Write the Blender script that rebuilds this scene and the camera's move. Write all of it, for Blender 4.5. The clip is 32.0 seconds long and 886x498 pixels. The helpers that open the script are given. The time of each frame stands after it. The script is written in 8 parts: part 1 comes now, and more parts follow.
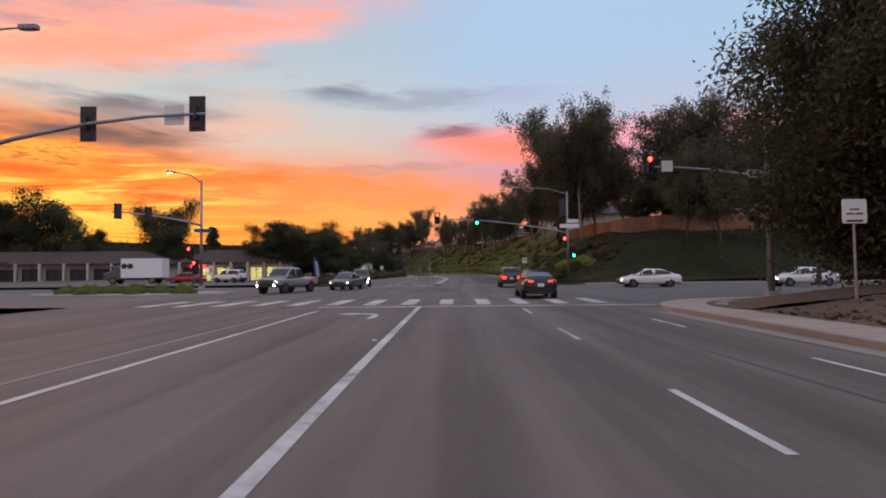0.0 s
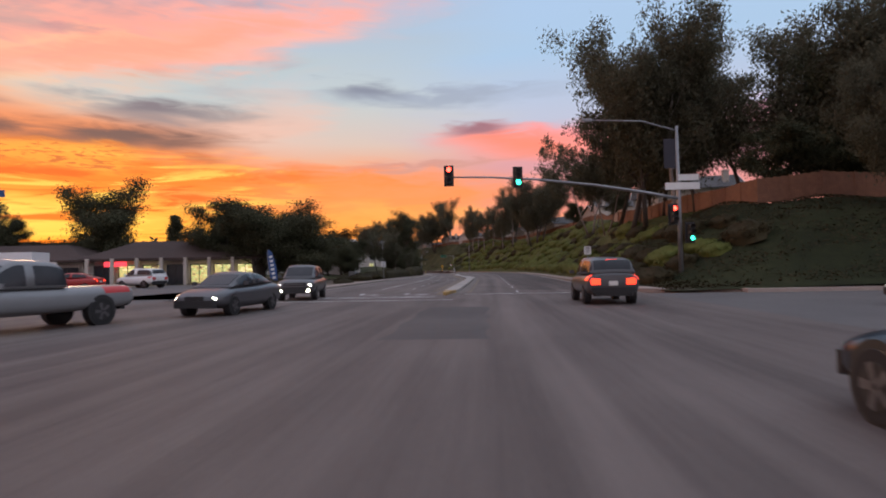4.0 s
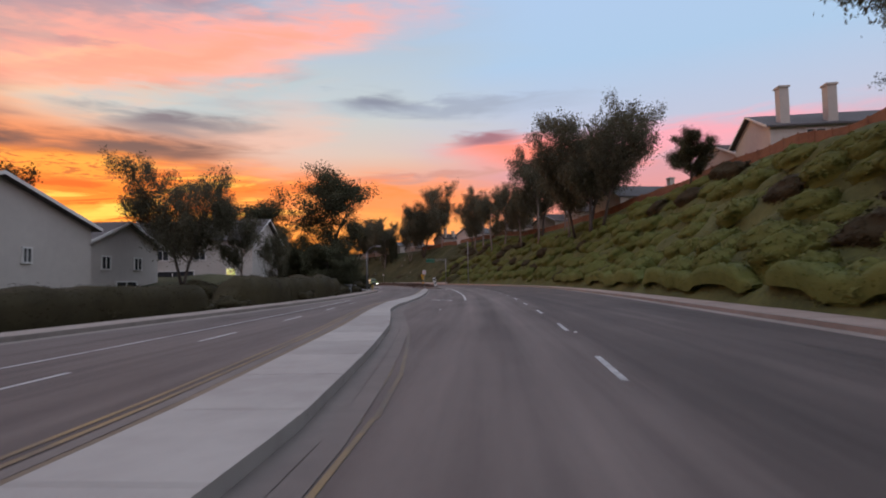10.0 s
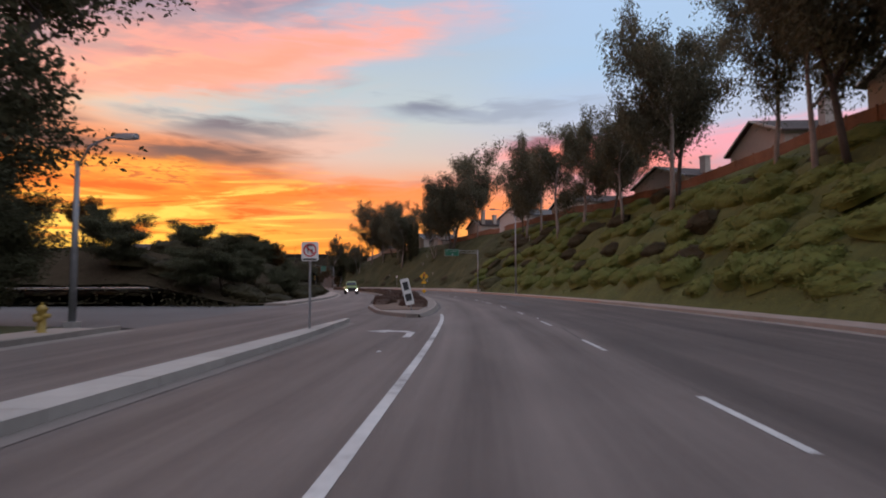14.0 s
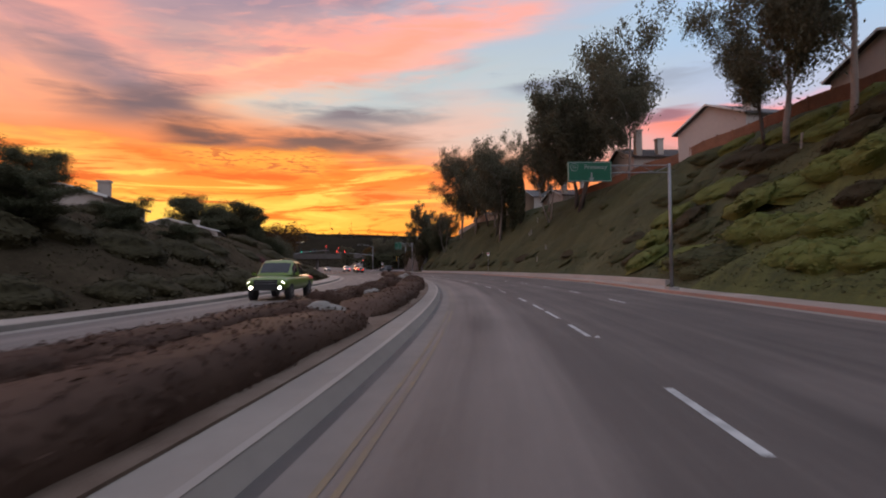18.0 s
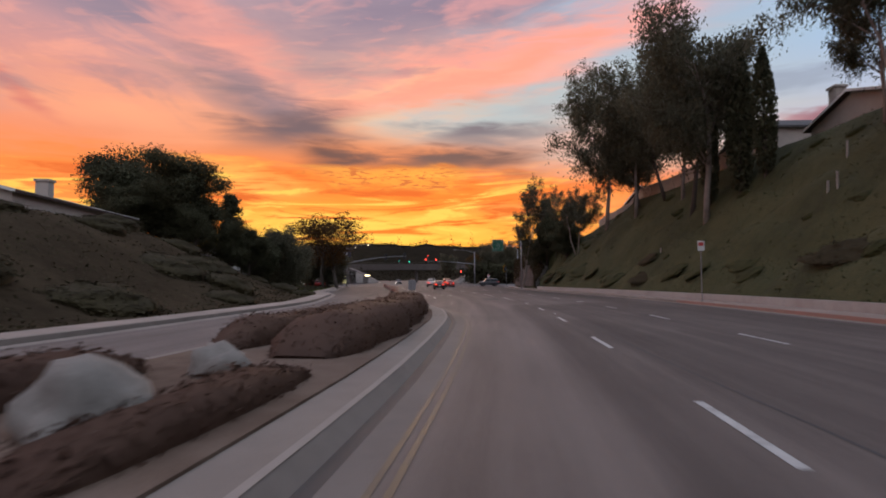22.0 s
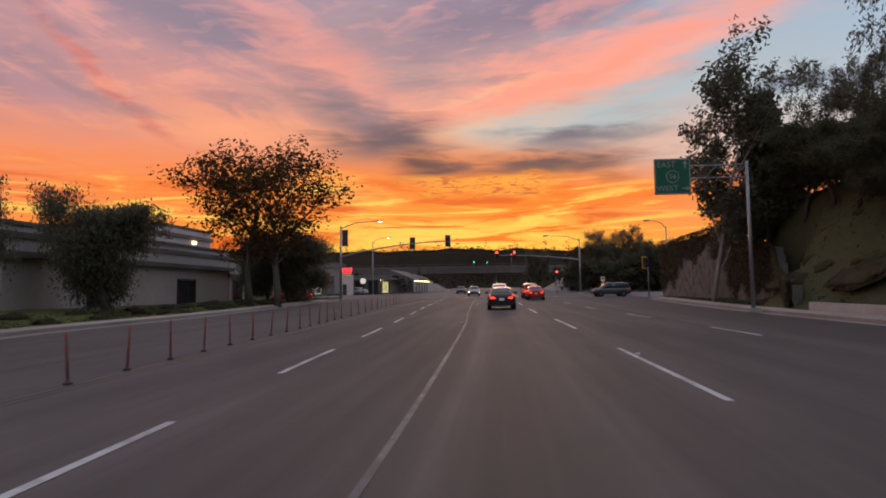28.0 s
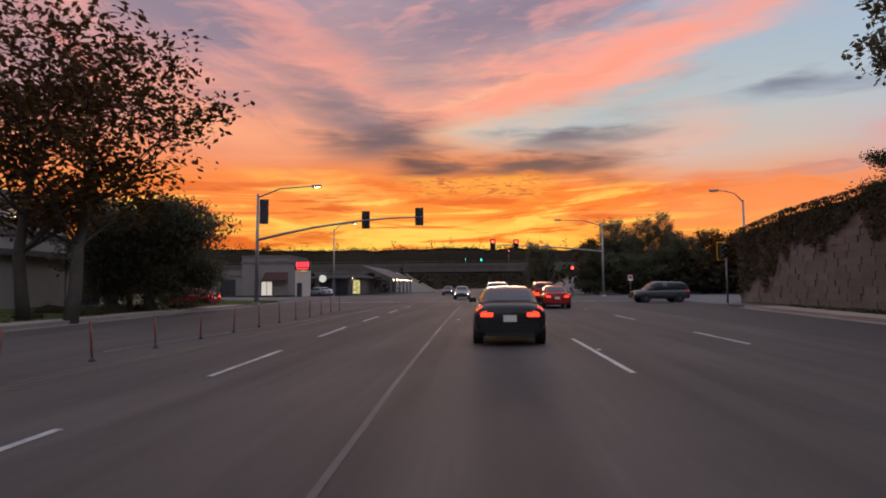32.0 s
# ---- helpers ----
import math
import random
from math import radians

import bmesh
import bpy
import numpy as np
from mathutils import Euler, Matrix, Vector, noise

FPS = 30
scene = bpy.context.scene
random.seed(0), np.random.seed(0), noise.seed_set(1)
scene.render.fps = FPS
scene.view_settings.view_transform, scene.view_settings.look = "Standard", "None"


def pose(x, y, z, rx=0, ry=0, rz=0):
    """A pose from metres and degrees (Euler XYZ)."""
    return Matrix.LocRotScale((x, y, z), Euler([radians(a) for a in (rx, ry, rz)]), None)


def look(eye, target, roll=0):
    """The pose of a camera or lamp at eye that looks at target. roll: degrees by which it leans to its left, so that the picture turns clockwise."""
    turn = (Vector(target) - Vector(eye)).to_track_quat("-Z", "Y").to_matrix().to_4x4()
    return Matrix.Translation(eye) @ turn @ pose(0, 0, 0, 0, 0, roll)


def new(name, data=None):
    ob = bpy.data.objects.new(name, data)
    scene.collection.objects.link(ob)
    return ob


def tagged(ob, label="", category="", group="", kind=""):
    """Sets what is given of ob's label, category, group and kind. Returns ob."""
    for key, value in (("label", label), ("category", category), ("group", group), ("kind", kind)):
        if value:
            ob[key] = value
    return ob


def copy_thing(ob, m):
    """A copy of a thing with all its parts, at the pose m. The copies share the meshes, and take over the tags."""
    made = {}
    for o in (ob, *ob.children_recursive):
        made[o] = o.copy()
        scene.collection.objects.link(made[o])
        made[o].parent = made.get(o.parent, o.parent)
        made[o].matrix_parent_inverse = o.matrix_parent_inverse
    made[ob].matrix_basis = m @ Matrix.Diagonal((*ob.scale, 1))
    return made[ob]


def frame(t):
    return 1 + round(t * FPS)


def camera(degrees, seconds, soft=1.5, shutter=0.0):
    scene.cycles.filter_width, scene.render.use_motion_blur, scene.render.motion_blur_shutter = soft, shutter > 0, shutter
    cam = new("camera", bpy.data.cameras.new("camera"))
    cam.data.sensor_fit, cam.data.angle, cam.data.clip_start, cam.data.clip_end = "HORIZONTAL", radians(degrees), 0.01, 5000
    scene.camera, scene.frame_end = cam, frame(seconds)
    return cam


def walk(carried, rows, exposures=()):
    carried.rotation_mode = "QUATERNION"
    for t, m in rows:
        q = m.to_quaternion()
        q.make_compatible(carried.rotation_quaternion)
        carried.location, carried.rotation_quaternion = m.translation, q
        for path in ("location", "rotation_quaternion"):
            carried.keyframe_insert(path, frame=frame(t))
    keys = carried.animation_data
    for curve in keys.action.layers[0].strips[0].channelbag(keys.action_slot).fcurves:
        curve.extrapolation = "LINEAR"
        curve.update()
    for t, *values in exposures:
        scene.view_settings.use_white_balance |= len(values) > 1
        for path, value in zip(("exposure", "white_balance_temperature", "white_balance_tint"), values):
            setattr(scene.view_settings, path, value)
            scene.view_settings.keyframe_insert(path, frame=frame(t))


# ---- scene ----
cam = camera(73.9, 32.0, soft=1.9, shutter=0.25)
PATH = [
    (0, (-0.000, -0.000, 1.438), (-0.000, 9.993, 1.816), -0.64),
    (0.5, (0.055, 1.931, 1.426), (0.088, 11.925, 1.749), -0.46),
    (1, (0.108, 4.287, 1.414), (0.137, 14.284, 1.649), -0.44),
    (1.5, (0.159, 7.181, 1.417), (0.157, 17.181, 1.517), -0.54),
    (2, (0.229, 10.534, 1.414), (0.218, 20.534, 1.441), -0.72),
    (2.5, (0.306, 14.312, 1.395), (0.247, 24.312, 1.354), -0.85),
    (3, (0.433, 18.481, 1.428), (0.239, 28.479, 1.450), -0.92),
    (3.5, (0.521, 23.131, 1.422), (0.100, 33.118, 1.679), -1.23),
    (5.5, (1.225, 44.845, 1.417), (0.743, 54.825, 1.811), -1.14),
    (6, (1.459, 50.906, 1.417), (1.002, 60.888, 1.792), -1.55),
    (6.5, (1.558, 57.164, 1.446), (1.114, 67.148, 1.800), -1.60),
    (7, (1.676, 63.503, 1.445), (1.302, 73.491, 1.761), -1.63),
    (7.5, (1.966, 70.146, 1.409), (1.602, 80.132, 1.793), -1.49),
    (8, (2.319, 77.070, 1.400), (1.972, 87.054, 1.833), -1.53),
    (8.5, (2.595, 84.346, 1.421), (2.266, 94.330, 1.888), -1.31),
    (9, (2.734, 91.800, 1.406), (2.368, 101.782, 1.894), -1.13),
    (9.5, (2.876, 99.303, 1.413), (2.369, 109.278, 1.915), -0.89),
    (10, (3.021, 106.877, 1.424), (2.416, 116.845, 1.936), -1.15),
    (10.5, (3.180, 114.621, 1.421), (2.456, 124.582, 1.926), -1.13),
    (11, (3.287, 122.503, 1.418), (2.513, 132.459, 1.961), -1.43),
    (11.5, (3.298, 130.541, 1.420), (2.519, 140.492, 2.022), -1.43),
    (12, (3.200, 138.744, 1.421), (2.363, 148.692, 2.000), -1.30),
    (12.5, (2.987, 146.940, 1.421), (2.058, 156.882, 1.970), -1.16),
    (13, (2.666, 154.956, 1.428), (1.598, 164.884, 1.984), -0.67),
    (13.5, (2.266, 162.865, 1.426), (1.065, 172.774, 2.027), -0.17),
    (14, (1.811, 170.643, 1.429), (0.407, 180.526, 2.026), -0.14),
    (14.5, (1.222, 178.293, 1.435), (-0.405, 188.142, 2.020), -0.89),
    (16.5, (-1.823, 208.685, 1.395), (-4.563, 218.295, 1.756), -0.92),
    (17, (-3.283, 216.283, 1.406), (-6.206, 225.841, 1.709), -0.43),
    (17.5, (-4.881, 223.869, 1.391), (-8.015, 233.361, 1.684), -0.35),
    (18, (-6.740, 231.342, 1.475), (-10.126, 240.746, 1.776), -0.56),
    (18.5, (-8.742, 238.857, 1.417), (-12.267, 248.209, 1.756), -0.70),
    (19, (-10.904, 246.417, 1.424), (-14.645, 255.684, 1.794), -0.66),
    (19.5, (-13.348, 253.941, 1.423), (-17.314, 263.112, 1.836), -0.78),
    (20, (-15.938, 261.272, 1.425), (-20.148, 270.328, 1.926), -0.78),
    (20.5, (-18.610, 268.262, 1.423), (-23.109, 277.175, 1.987), -0.59),
    (21, (-21.403, 274.898, 1.414), (-26.201, 283.653, 1.980), -0.46),
    (21.5, (-24.196, 281.288, 1.424), (-29.275, 289.883, 1.989), -0.29),
    (22, (-27.062, 287.550, 1.426), (-32.384, 295.998, 1.971), -0.22),
    (22.5, (-30.024, 293.702, 1.420), (-35.503, 302.046, 2.014), -0.23),
    (23, (-33.053, 299.653, 1.406), (-38.631, 307.934, 1.963), -0.46),
    (23.5, (-36.001, 305.135, 1.416), (-41.666, 313.357, 1.972), -0.45),
    (24, (-38.772, 310.184, 1.415), (-44.453, 318.388, 2.062), -0.64),
    (24.5, (-41.390, 314.863, 1.415), (-47.200, 322.979, 2.028), -0.58),
    (25, (-43.981, 319.258, 1.406), (-49.966, 327.243, 2.054), -0.48),
    (25.5, (-46.548, 323.385, 1.409), (-52.649, 331.279, 2.098), -0.22),
    (27.5, (-56.198, 337.484, 1.386), (-62.772, 344.988, 2.076), -0.39),
    (28, (-58.489, 340.576, 1.401), (-65.066, 348.079, 2.085), -0.73),
    (28.5, (-60.675, 343.426, 1.405), (-67.247, 350.934, 2.068), -0.75),
    (29, (-62.569, 346.047, 1.410), (-69.140, 353.557, 2.062), -0.44),
    (29.5, (-64.330, 348.458, 1.414), (-70.879, 355.987, 2.059), -0.16),
    (30, (-66.051, 350.844, 1.411), (-72.610, 358.364, 2.073), -0.07),
    (30.5, (-67.747, 353.157, 1.415), (-74.277, 360.704, 2.044), -0.13),
    (31, (-69.358, 355.343, 1.421), (-75.903, 362.878, 2.041), -0.21),
    (31.5, (-70.883, 357.390, 1.426), (-77.423, 364.926, 2.085), -0.29),
    (32, (-72.356, 359.366, 1.428), (-78.867, 366.924, 2.118), -0.37),
]
walk(cam, [(t, look(eye, target, roll)) for t, eye, target, roll in PATH], [(0.0, 0.12), (16.0, 0.14), (22.0, 0.02), (27.0, -0.08), (32.0, -0.10)])

# ---------------------------------------------------------------- sky and light
world = bpy.data.worlds.new("dusk_sky")
scene.world = world
world.use_nodes = True
SUN_AZ = radians(36.0)      # to the left of +y


def rgb(r, g, b):
    """Linear light from display values of 0 to 255."""
    return tuple(((c / 255) / 12.92) if c < 11 else (((c / 255) + 0.055) / 1.055) ** 2.4 for c in (r, g, b))


def build_sky():
    nt = world.node_tree
    nt.nodes.clear()
    N, L = nt.nodes.new, nt.links.new

    def val(op, a, b=None, clamp=False):
        n = N("ShaderNodeMath")
        n.operation, n.use_clamp = op, clamp
        for i, v in enumerate((a, b)):
            if v is None:
                continue
            if isinstance(v, (int, float)):
                n.inputs[i].default_value = v
            else:
                L(v, n.inputs[i])
        return n.outputs[0]

    def ramp(fac, stops, top=60.0):
        n = N("ShaderNodeValToRGB")
        L(val("DIVIDE", fac, top), n.inputs[0])
        els = n.color_ramp.elements
        while len(els) < len(stops):
            els.new(0.5)
        for e, (p, c) in zip(els, stops):
            e.position, e.color = p / top, (*rgb(*c), 1)
        return n.outputs[0]

    def mix(fac, a, b):
        n = N("ShaderNodeMix")
        n.data_type = "RGBA"
        L(fac, n.inputs[0])
        for v, i in ((a, 6), (b, 7)):
            if isinstance(v, tuple):
                n.inputs[i].default_value = (*v, 1)
            else:
                L(v, n.inputs[i])
        return n.outputs[2]

    def smooth(v, lo, hi):
        n = N("ShaderNodeMapRange")
        n.interpolation_type = "SMOOTHSTEP"
        L(v, n.inputs[0])
        n.inputs[1].default_value, n.inputs[2].default_value = lo, hi
        return n.outputs[0]

    tc = N("ShaderNodeTexCoord")
    sep = N("ShaderNodeSeparateXYZ")
    L(tc.outputs["Generated"], sep.inputs[0])
    x, y, z = sep.outputs
    el = val("MULTIPLY", val("ARCSINE", z), 57.2958)                           # degrees over the horizon
    az = val("MULTIPLY", val("ARCTAN2", val("MULTIPLY", x, -1.0), y), 57.2958)  # degrees to the left of +y
    toward = val("ADD", val("MULTIPLY", x, -math.sin(SUN_AZ)), val("MULTIPLY", y, math.cos(SUN_AZ)))

    def plane(au, eu, av, ev):
        """Coordinates drawn out along one slope of the cloud sheet."""
        c = N("ShaderNodeCombineXYZ")
        L(val("ADD", val("MULTIPLY", az, au), val("MULTIPLY", el, eu)), c.inputs[0])
        L(val("ADD", val("MULTIPLY", az, av), val("MULTIPLY", el, ev)), c.inputs[1])
        return c

    def fbm(src, scale, detail, rough, dist, off):
        m = N("ShaderNodeMapping")
        m.inputs[1].default_value = off
        L(src.outputs[0], m.inputs[0])
        n = N("ShaderNodeTexNoise")
        L(m.outputs[0], n.inputs["Vector"])
        n.inputs["Scale"].default_value, n.inputs["Detail"].default_value = scale, detail
        n.inputs["Roughness"].default_value, n.inputs["Distortion"].default_value = rough, dist
        return n.outputs[0]

    level = plane(0.055, 0.0, 0.0, 0.30)        # lies flat
    rising = plane(0.050, -0.10, 0.060, 0.27)   # climbs to the right
    sinking = plane(0.055, 0.11, -0.10, 0.24)   # climbs to the left
    soft = fbm(level, 1.5, 3.0, 0.5, 0.4, (5.0, 2.0, 0.0))
    fray = fbm(level, 4.2, 4.0, 0.55, 0.6, (9.0, 1.0, 3.0))
    az_w = val("ADD", az, val("MULTIPLY", val("SUBTRACT", soft, 0.5), 13.0))
    el_w = val("ADD", el, val("ADD", val("MULTIPLY", val("SUBTRACT", soft, 0.5), 3.2), val("MULTIPLY", val("SUBTRACT", fray, 0.5), 1.8)))

    # colour of the open sky, from its blue side through the glow to its rosy side
    right = ramp(el, [(0, (226, 130, 104)), (6, (224, 138, 128)), (10, (208, 150, 158)), (14, (180, 184, 204)), (20, (162, 188, 216)), (28, (164, 188, 220)), (50, (208, 216, 236))], 50)
    mid = ramp(el, [(0, (255, 170, 66)), (5, (252, 142, 62)), (9, (234, 150, 104)), (12, (208, 184, 172)), (16, (184, 192, 194)), (21, (170, 184, 198)), (28, (160, 174, 198)), (50, (208, 216, 236))], 50)
    glow = ramp(el, [(0, (255, 176, 64)), (4, (255, 182, 70)), (7, (255, 168, 60)), (10, (244, 126, 50)), (13, (224, 140, 98)), (17, (206, 158, 142)), (22, (190, 152, 152)), (28, (160, 144, 160)), (50, (210, 212, 232))], 50)
    left = ramp(el, [(0, (255, 158, 58)), (6, (252, 142, 56)), (11, (246, 142, 90)), (16, (226, 148, 130)), (21, (196, 146, 148)), (28, (166, 146, 164)), (50, (210, 212, 232))], 50)
    sky = mix(smooth(az_w, -8.0, 12.0), right, mid)
    sky = mix(smooth(az_w, 16.0, 34.0), sky, glow)
    sky = mix(smooth(az_w, 46.0, 66.0), sky, left)
    back = ramp(el, [(0, (206, 186, 198)), (10, (220, 204, 216)), (25, (208, 214, 234)), (50, (206, 216, 238))], 50)
    sky = mix(smooth(toward, 0.25, -0.35), sky, back)

    def cloud(sky, a0, e0, la, le, slope, col, amt, ragged=0.9):
        """One cloud: its middle, half lengths, slope, colour and thickness."""
        u = val("DIVIDE", val("SUBTRACT", az_w, a0), la)
        v = val("DIVIDE", val("SUBTRACT", val("SUBTRACT", el_w, e0), val("MULTIPLY", val("SUBTRACT", az, a0), slope)), le)
        r = val("SQRT", val("ADD", val("MULTIPLY", u, u), val("MULTIPLY", v, v)))
        r = val("ADD", r, val("MULTIPLY", val("SUBTRACT", fray, 0.5), ragged))
        return mix(val("MULTIPLY", smooth(r, 1.5, 0.1), amt), sky, rgb(*col))

    # the blue side: a long thin grey cloud, and a rosy one with a dull head
    sky = cloud(sky, 2, 16.4, 12, 0.8, -0.02, (150, 158, 176), 0.8)
    sky = cloud(sky, 9.5, 16.9, 3.0, 1.0, 0.05, (124, 128, 146), 0.9)
    sky = cloud(sky, -7, 11.8, 9, 1.7, 0.06, (255, 132, 106), 0.95)
    sky = cloud(sky, -22, 12.4, 14, 1.5, 0.03, (244, 156, 168), 0.8)
    sky = cloud(sky, -1.0, 13.2, 3.4, 1.0, 0.08, (150, 104, 116), 0.95)
    sky = cloud(sky, 5, 9.9, 9, 0.5, -0.08, (196, 140, 130), 0.75)
    sky = cloud(sky, 6, 7.2, 15, 1.8, 0.0, (254, 146, 84), 0.8)
    sky = cloud(sky, 6, 5.0, 13, 1.2, 0.0, (255, 170, 84), 0.7)
    sky = cloud(sky, 19, 14.0, 5, 2.6, -0.1, (232, 178, 158), 0.6)
    sky = cloud(sky, 21, 18.2, 8, 1.5, -0.12, (176, 188, 192), 0.8)
    # the middle: cream and grey bars under a broad rosy band, and grey above it
    sky = cloud(sky, 33, 15.6, 10, 2.0, -0.05, (236, 200, 168), 0.8)
    sky = cloud(sky, 31, 26.0, 20, 3.2, -0.16, (142, 126, 144), 0.95)
    sky = cloud(sky, 26, 20.9, 20, 2.4, -0.19, (255, 162, 142), 0.95)
    sky = cloud(sky, 34, 18.6, 10, 1.2, -0.17, (255, 194, 150), 0.75)
    sky = cloud(sky, 28, 14.4, 9, 1.2, -0.03, (166, 186, 184), 0.55)
    sky = cloud(sky, 34, 10.9, 8.0, 0.9, 0.03, (140, 92, 72), 0.85)
    # the rosy side
    sky = cloud(sky, 54, 21.5, 9, 3.0, 0.35, (250, 158, 138), 0.85)
    sky = cloud(sky, 62, 14.8, 11, 2.4, 0.12, (252, 166, 124), 0.75)
    sky = cloud(sky, 64, 23.5, 11, 2.8, 0.2, (144, 128, 144), 0.95)
    sky = cloud(sky, 80, 17.5, 10, 4.0, 0.1, (170, 136, 148), 0.8)
    sky = cloud(sky, 71.5, 17.8, 6.5, 1.0, 0.85, (206, 112, 104), 0.7)
    sky = cloud(sky, 90, 11, 18, 4.0, 0.1, (240, 148, 112), 0.5)
    # low over the glow: orange shelf, yellow heart, and the dull clouds that stand before it
    sky = cloud(sky, 30, 8.6, 24, 2.2, 0.02, (252, 122, 34), 0.95)
    sky = cloud(sky, 62, 9.0, 20, 2.2, 0.02, (252, 132, 50), 0.8)
    sky = cloud(sky, 41.5, 4.8, 11, 1.9, 0.0, (255, 206, 92), 0.95)
    sky = cloud(sky, 52, 9.6, 7, 1.2, 0.16, (255, 178, 84), 0.8)

    # long soft folds in the high cloud, and finer bars low down
    high = val("MULTIPLY", smooth(el_w, 12.5, 16.0), smooth(az_w, 12.0, 30.0))
    dim = ramp(el, [(0, (196, 104, 50)), (10, (150, 104, 98)), (16, (160, 128, 132)), (26, (146, 132, 150)), (50, (170, 176, 200))], 50)
    lit = ramp(el, [(0, (255, 200, 90)), (10, (255, 170, 104)), (16, (255, 168, 132)), (26, (244, 166, 160)), (50, (200, 190, 210))], 50)
    for src, lo, hi in ((fbm(rising, 1.5, 4.0, 0.5, 0.5, (4.0, 6.0, 2.0)), 20.0, 52.0), (fbm(sinking, 1.4, 4.0, 0.5, 0.5, (1.0, 2.0, 7.0)), 46.0, 62.0)):
        zone = val("MULTIPLY", high, smooth(az_w, hi, hi - 10.0) if lo < 40 else smooth(az_w, lo, hi))
        sky = mix(val("MULTIPLY", val("MULTIPLY", smooth(src, 0.50, 0.34), zone), 0.55), sky, dim)
        sky = mix(val("MULTIPLY", val("MULTIPLY", smooth(src, 0.52, 0.66), zone), 0.50), sky, lit)
    thin = fbm(rising, 4.0, 4.0, 0.5, 0.6, (2.0, 3.0, 9.0))
    sky = mix(val("MULTIPLY", val("MULTIPLY", smooth(thin, 0.52, 0.68), high), 0.22), sky, lit)
    bars = plane(0.052, 0.0, 0.012, 0.50)
    bar = fbm(bars, 1.7, 6.0, 0.58, 0.8, (2.0, 3.0, 5.0))
    low = val("MULTIPLY", smooth(el_w, 11.5, 8.5), smooth(az_w, 10.0, 26.0))
    sky = mix(val("MULTIPLY", val("MULTIPLY", smooth(bar, 0.52, 0.62), low), 0.9), sky, rgb(255, 204, 88))
    sky = mix(val("MULTIPLY", val("MULTIPLY", smooth(bar, 0.49, 0.38), low), 0.9), sky, rgb(220, 90, 24))

    # the clear window, the climbing rosy arm and the dark clouds over the glow
    sky = cloud(sky, 27, 15.8, 9, 2.0, -0.05, (170, 188, 194), 0.8)
    sky = cloud(sky, 29, 19.3, 15, 1.15, -0.225, (255, 158, 134), 0.95)
    sky = cloud(sky, 20, 20.2, 10, 0.8, -0.22, (255, 172, 150), 0.7)
    sky = cloud(sky, 50, 16.6, 6.5, 1.6, 0.22, (136, 114, 120), 0.95)
    sky = cloud(sky, 46.5, 14.4, 6.0, 1.9, -0.12, (112, 92, 98), 1.0)
    sky = cloud(sky, 52.5, 19.0, 3.5, 1.2, 0.3, (150, 126, 134), 0.7)
    sky = cloud(sky, 42.8, 11.8, 3.4, 1.5, 0.1, (104, 72, 70), 1.0)
    sky = cloud(sky, 31.5, 11.9, 9.5, 1.05, 0.0, (108, 82, 80), 1.0)
    sky = cloud(sky, 27, 14.1, 6.5, 1.15, -0.02, (122, 114, 122), 1.0)
    sky = cloud(sky, 36, 10.8, 6.0, 0.5, 0.04, (214, 96, 40), 0.6)

    # rippled cloud over the glow
    ripple = smooth(fbm(level, 13.0, 3.0, 0.5, 1.0, (2.0, 8.0, 1.0)), 0.48, 0.62)
    patch = val("MULTIPLY", smooth(val("ABSOLUTE", val("SUBTRACT", el_w, 9.9)), 1.7, 0.4), smooth(val("ABSOLUTE", val("SUBTRACT", az_w, 37.0)), 9.0, 4.0))
    sky = mix(val("MULTIPLY", patch, 0.7), sky, rgb(255, 170, 64))
    sky = mix(val("MULTIPLY", val("MULTIPLY", ripple, patch), 0.85), sky, rgb(196, 92, 44))

    earth = rgb(60, 52, 50)
    sky = mix(smooth(z, -0.004, -0.03), sky, earth)
    bg = N("ShaderNodeBackground")
    L(sky, bg.inputs[0])
    bg.inputs[1].default_value = SKY_STRENGTH
    air = N("ShaderNodeTexSky")
    air.sky_type, air.sun_disc = "NISHITA", False
    air.sun_elevation, air.sun_rotation = radians(0.5), -SUN_AZ
    air_bg = N("ShaderNodeBackground")
    L(air.outputs[0], air_bg.inputs[0])
    air_bg.inputs[1].default_value = 0.02
    add = N("ShaderNodeAddShader")
    L(bg.outputs[0], add.inputs[0])
    L(air_bg.outputs[0], add.inputs[1])
    out = N("ShaderNodeOutputWorld")
    L(add.outputs[0], out.inputs[0])


SKY_STRENGTH = 1.08
build_sky()

sun_data = bpy.data.lights.new("sun", "SUN")
sun_data.energy, sun_data.angle, sun_data.color = 0.5, radians(12), (1.0, 0.66, 0.42)
sun = new("sun", sun_data)
sun.matrix_world = look((-math.sin(SUN_AZ) * 100, math.cos(SUN_AZ) * 100, 9.0), (0, 0, 0))

# ---------------------------------------------------------------- the road's line
# heading of the road in degrees to the left of +y, by metres along it
HEADING = [(0, -0.7), (20, -1.3), (40, -1.7), (60, -1.8), (80, -1.8), (100, -1.2), (120, -0.2), (140, 1.2), (160, 3.1), (180, 4.9),
           (200, 7.4), (220, 11.4), (240, 15.6), (260, 19.5), (280, 23.2), (300, 26.5), (320, 30.0), (340, 33.5), (360, 35.7), (380, 36.3), (400, 36.3)]
_S = np.arange(-400.0, 1400.0, 1.0)
_H = np.radians(np.interp(_S, [a for a, b in HEADING], [b for a, b in HEADING]))
_X = np.concatenate([[0], np.cumsum(-np.sin(_H[:-1]))])
_Y = np.concatenate([[0], np.cumsum(np.cos(_H[:-1]))])
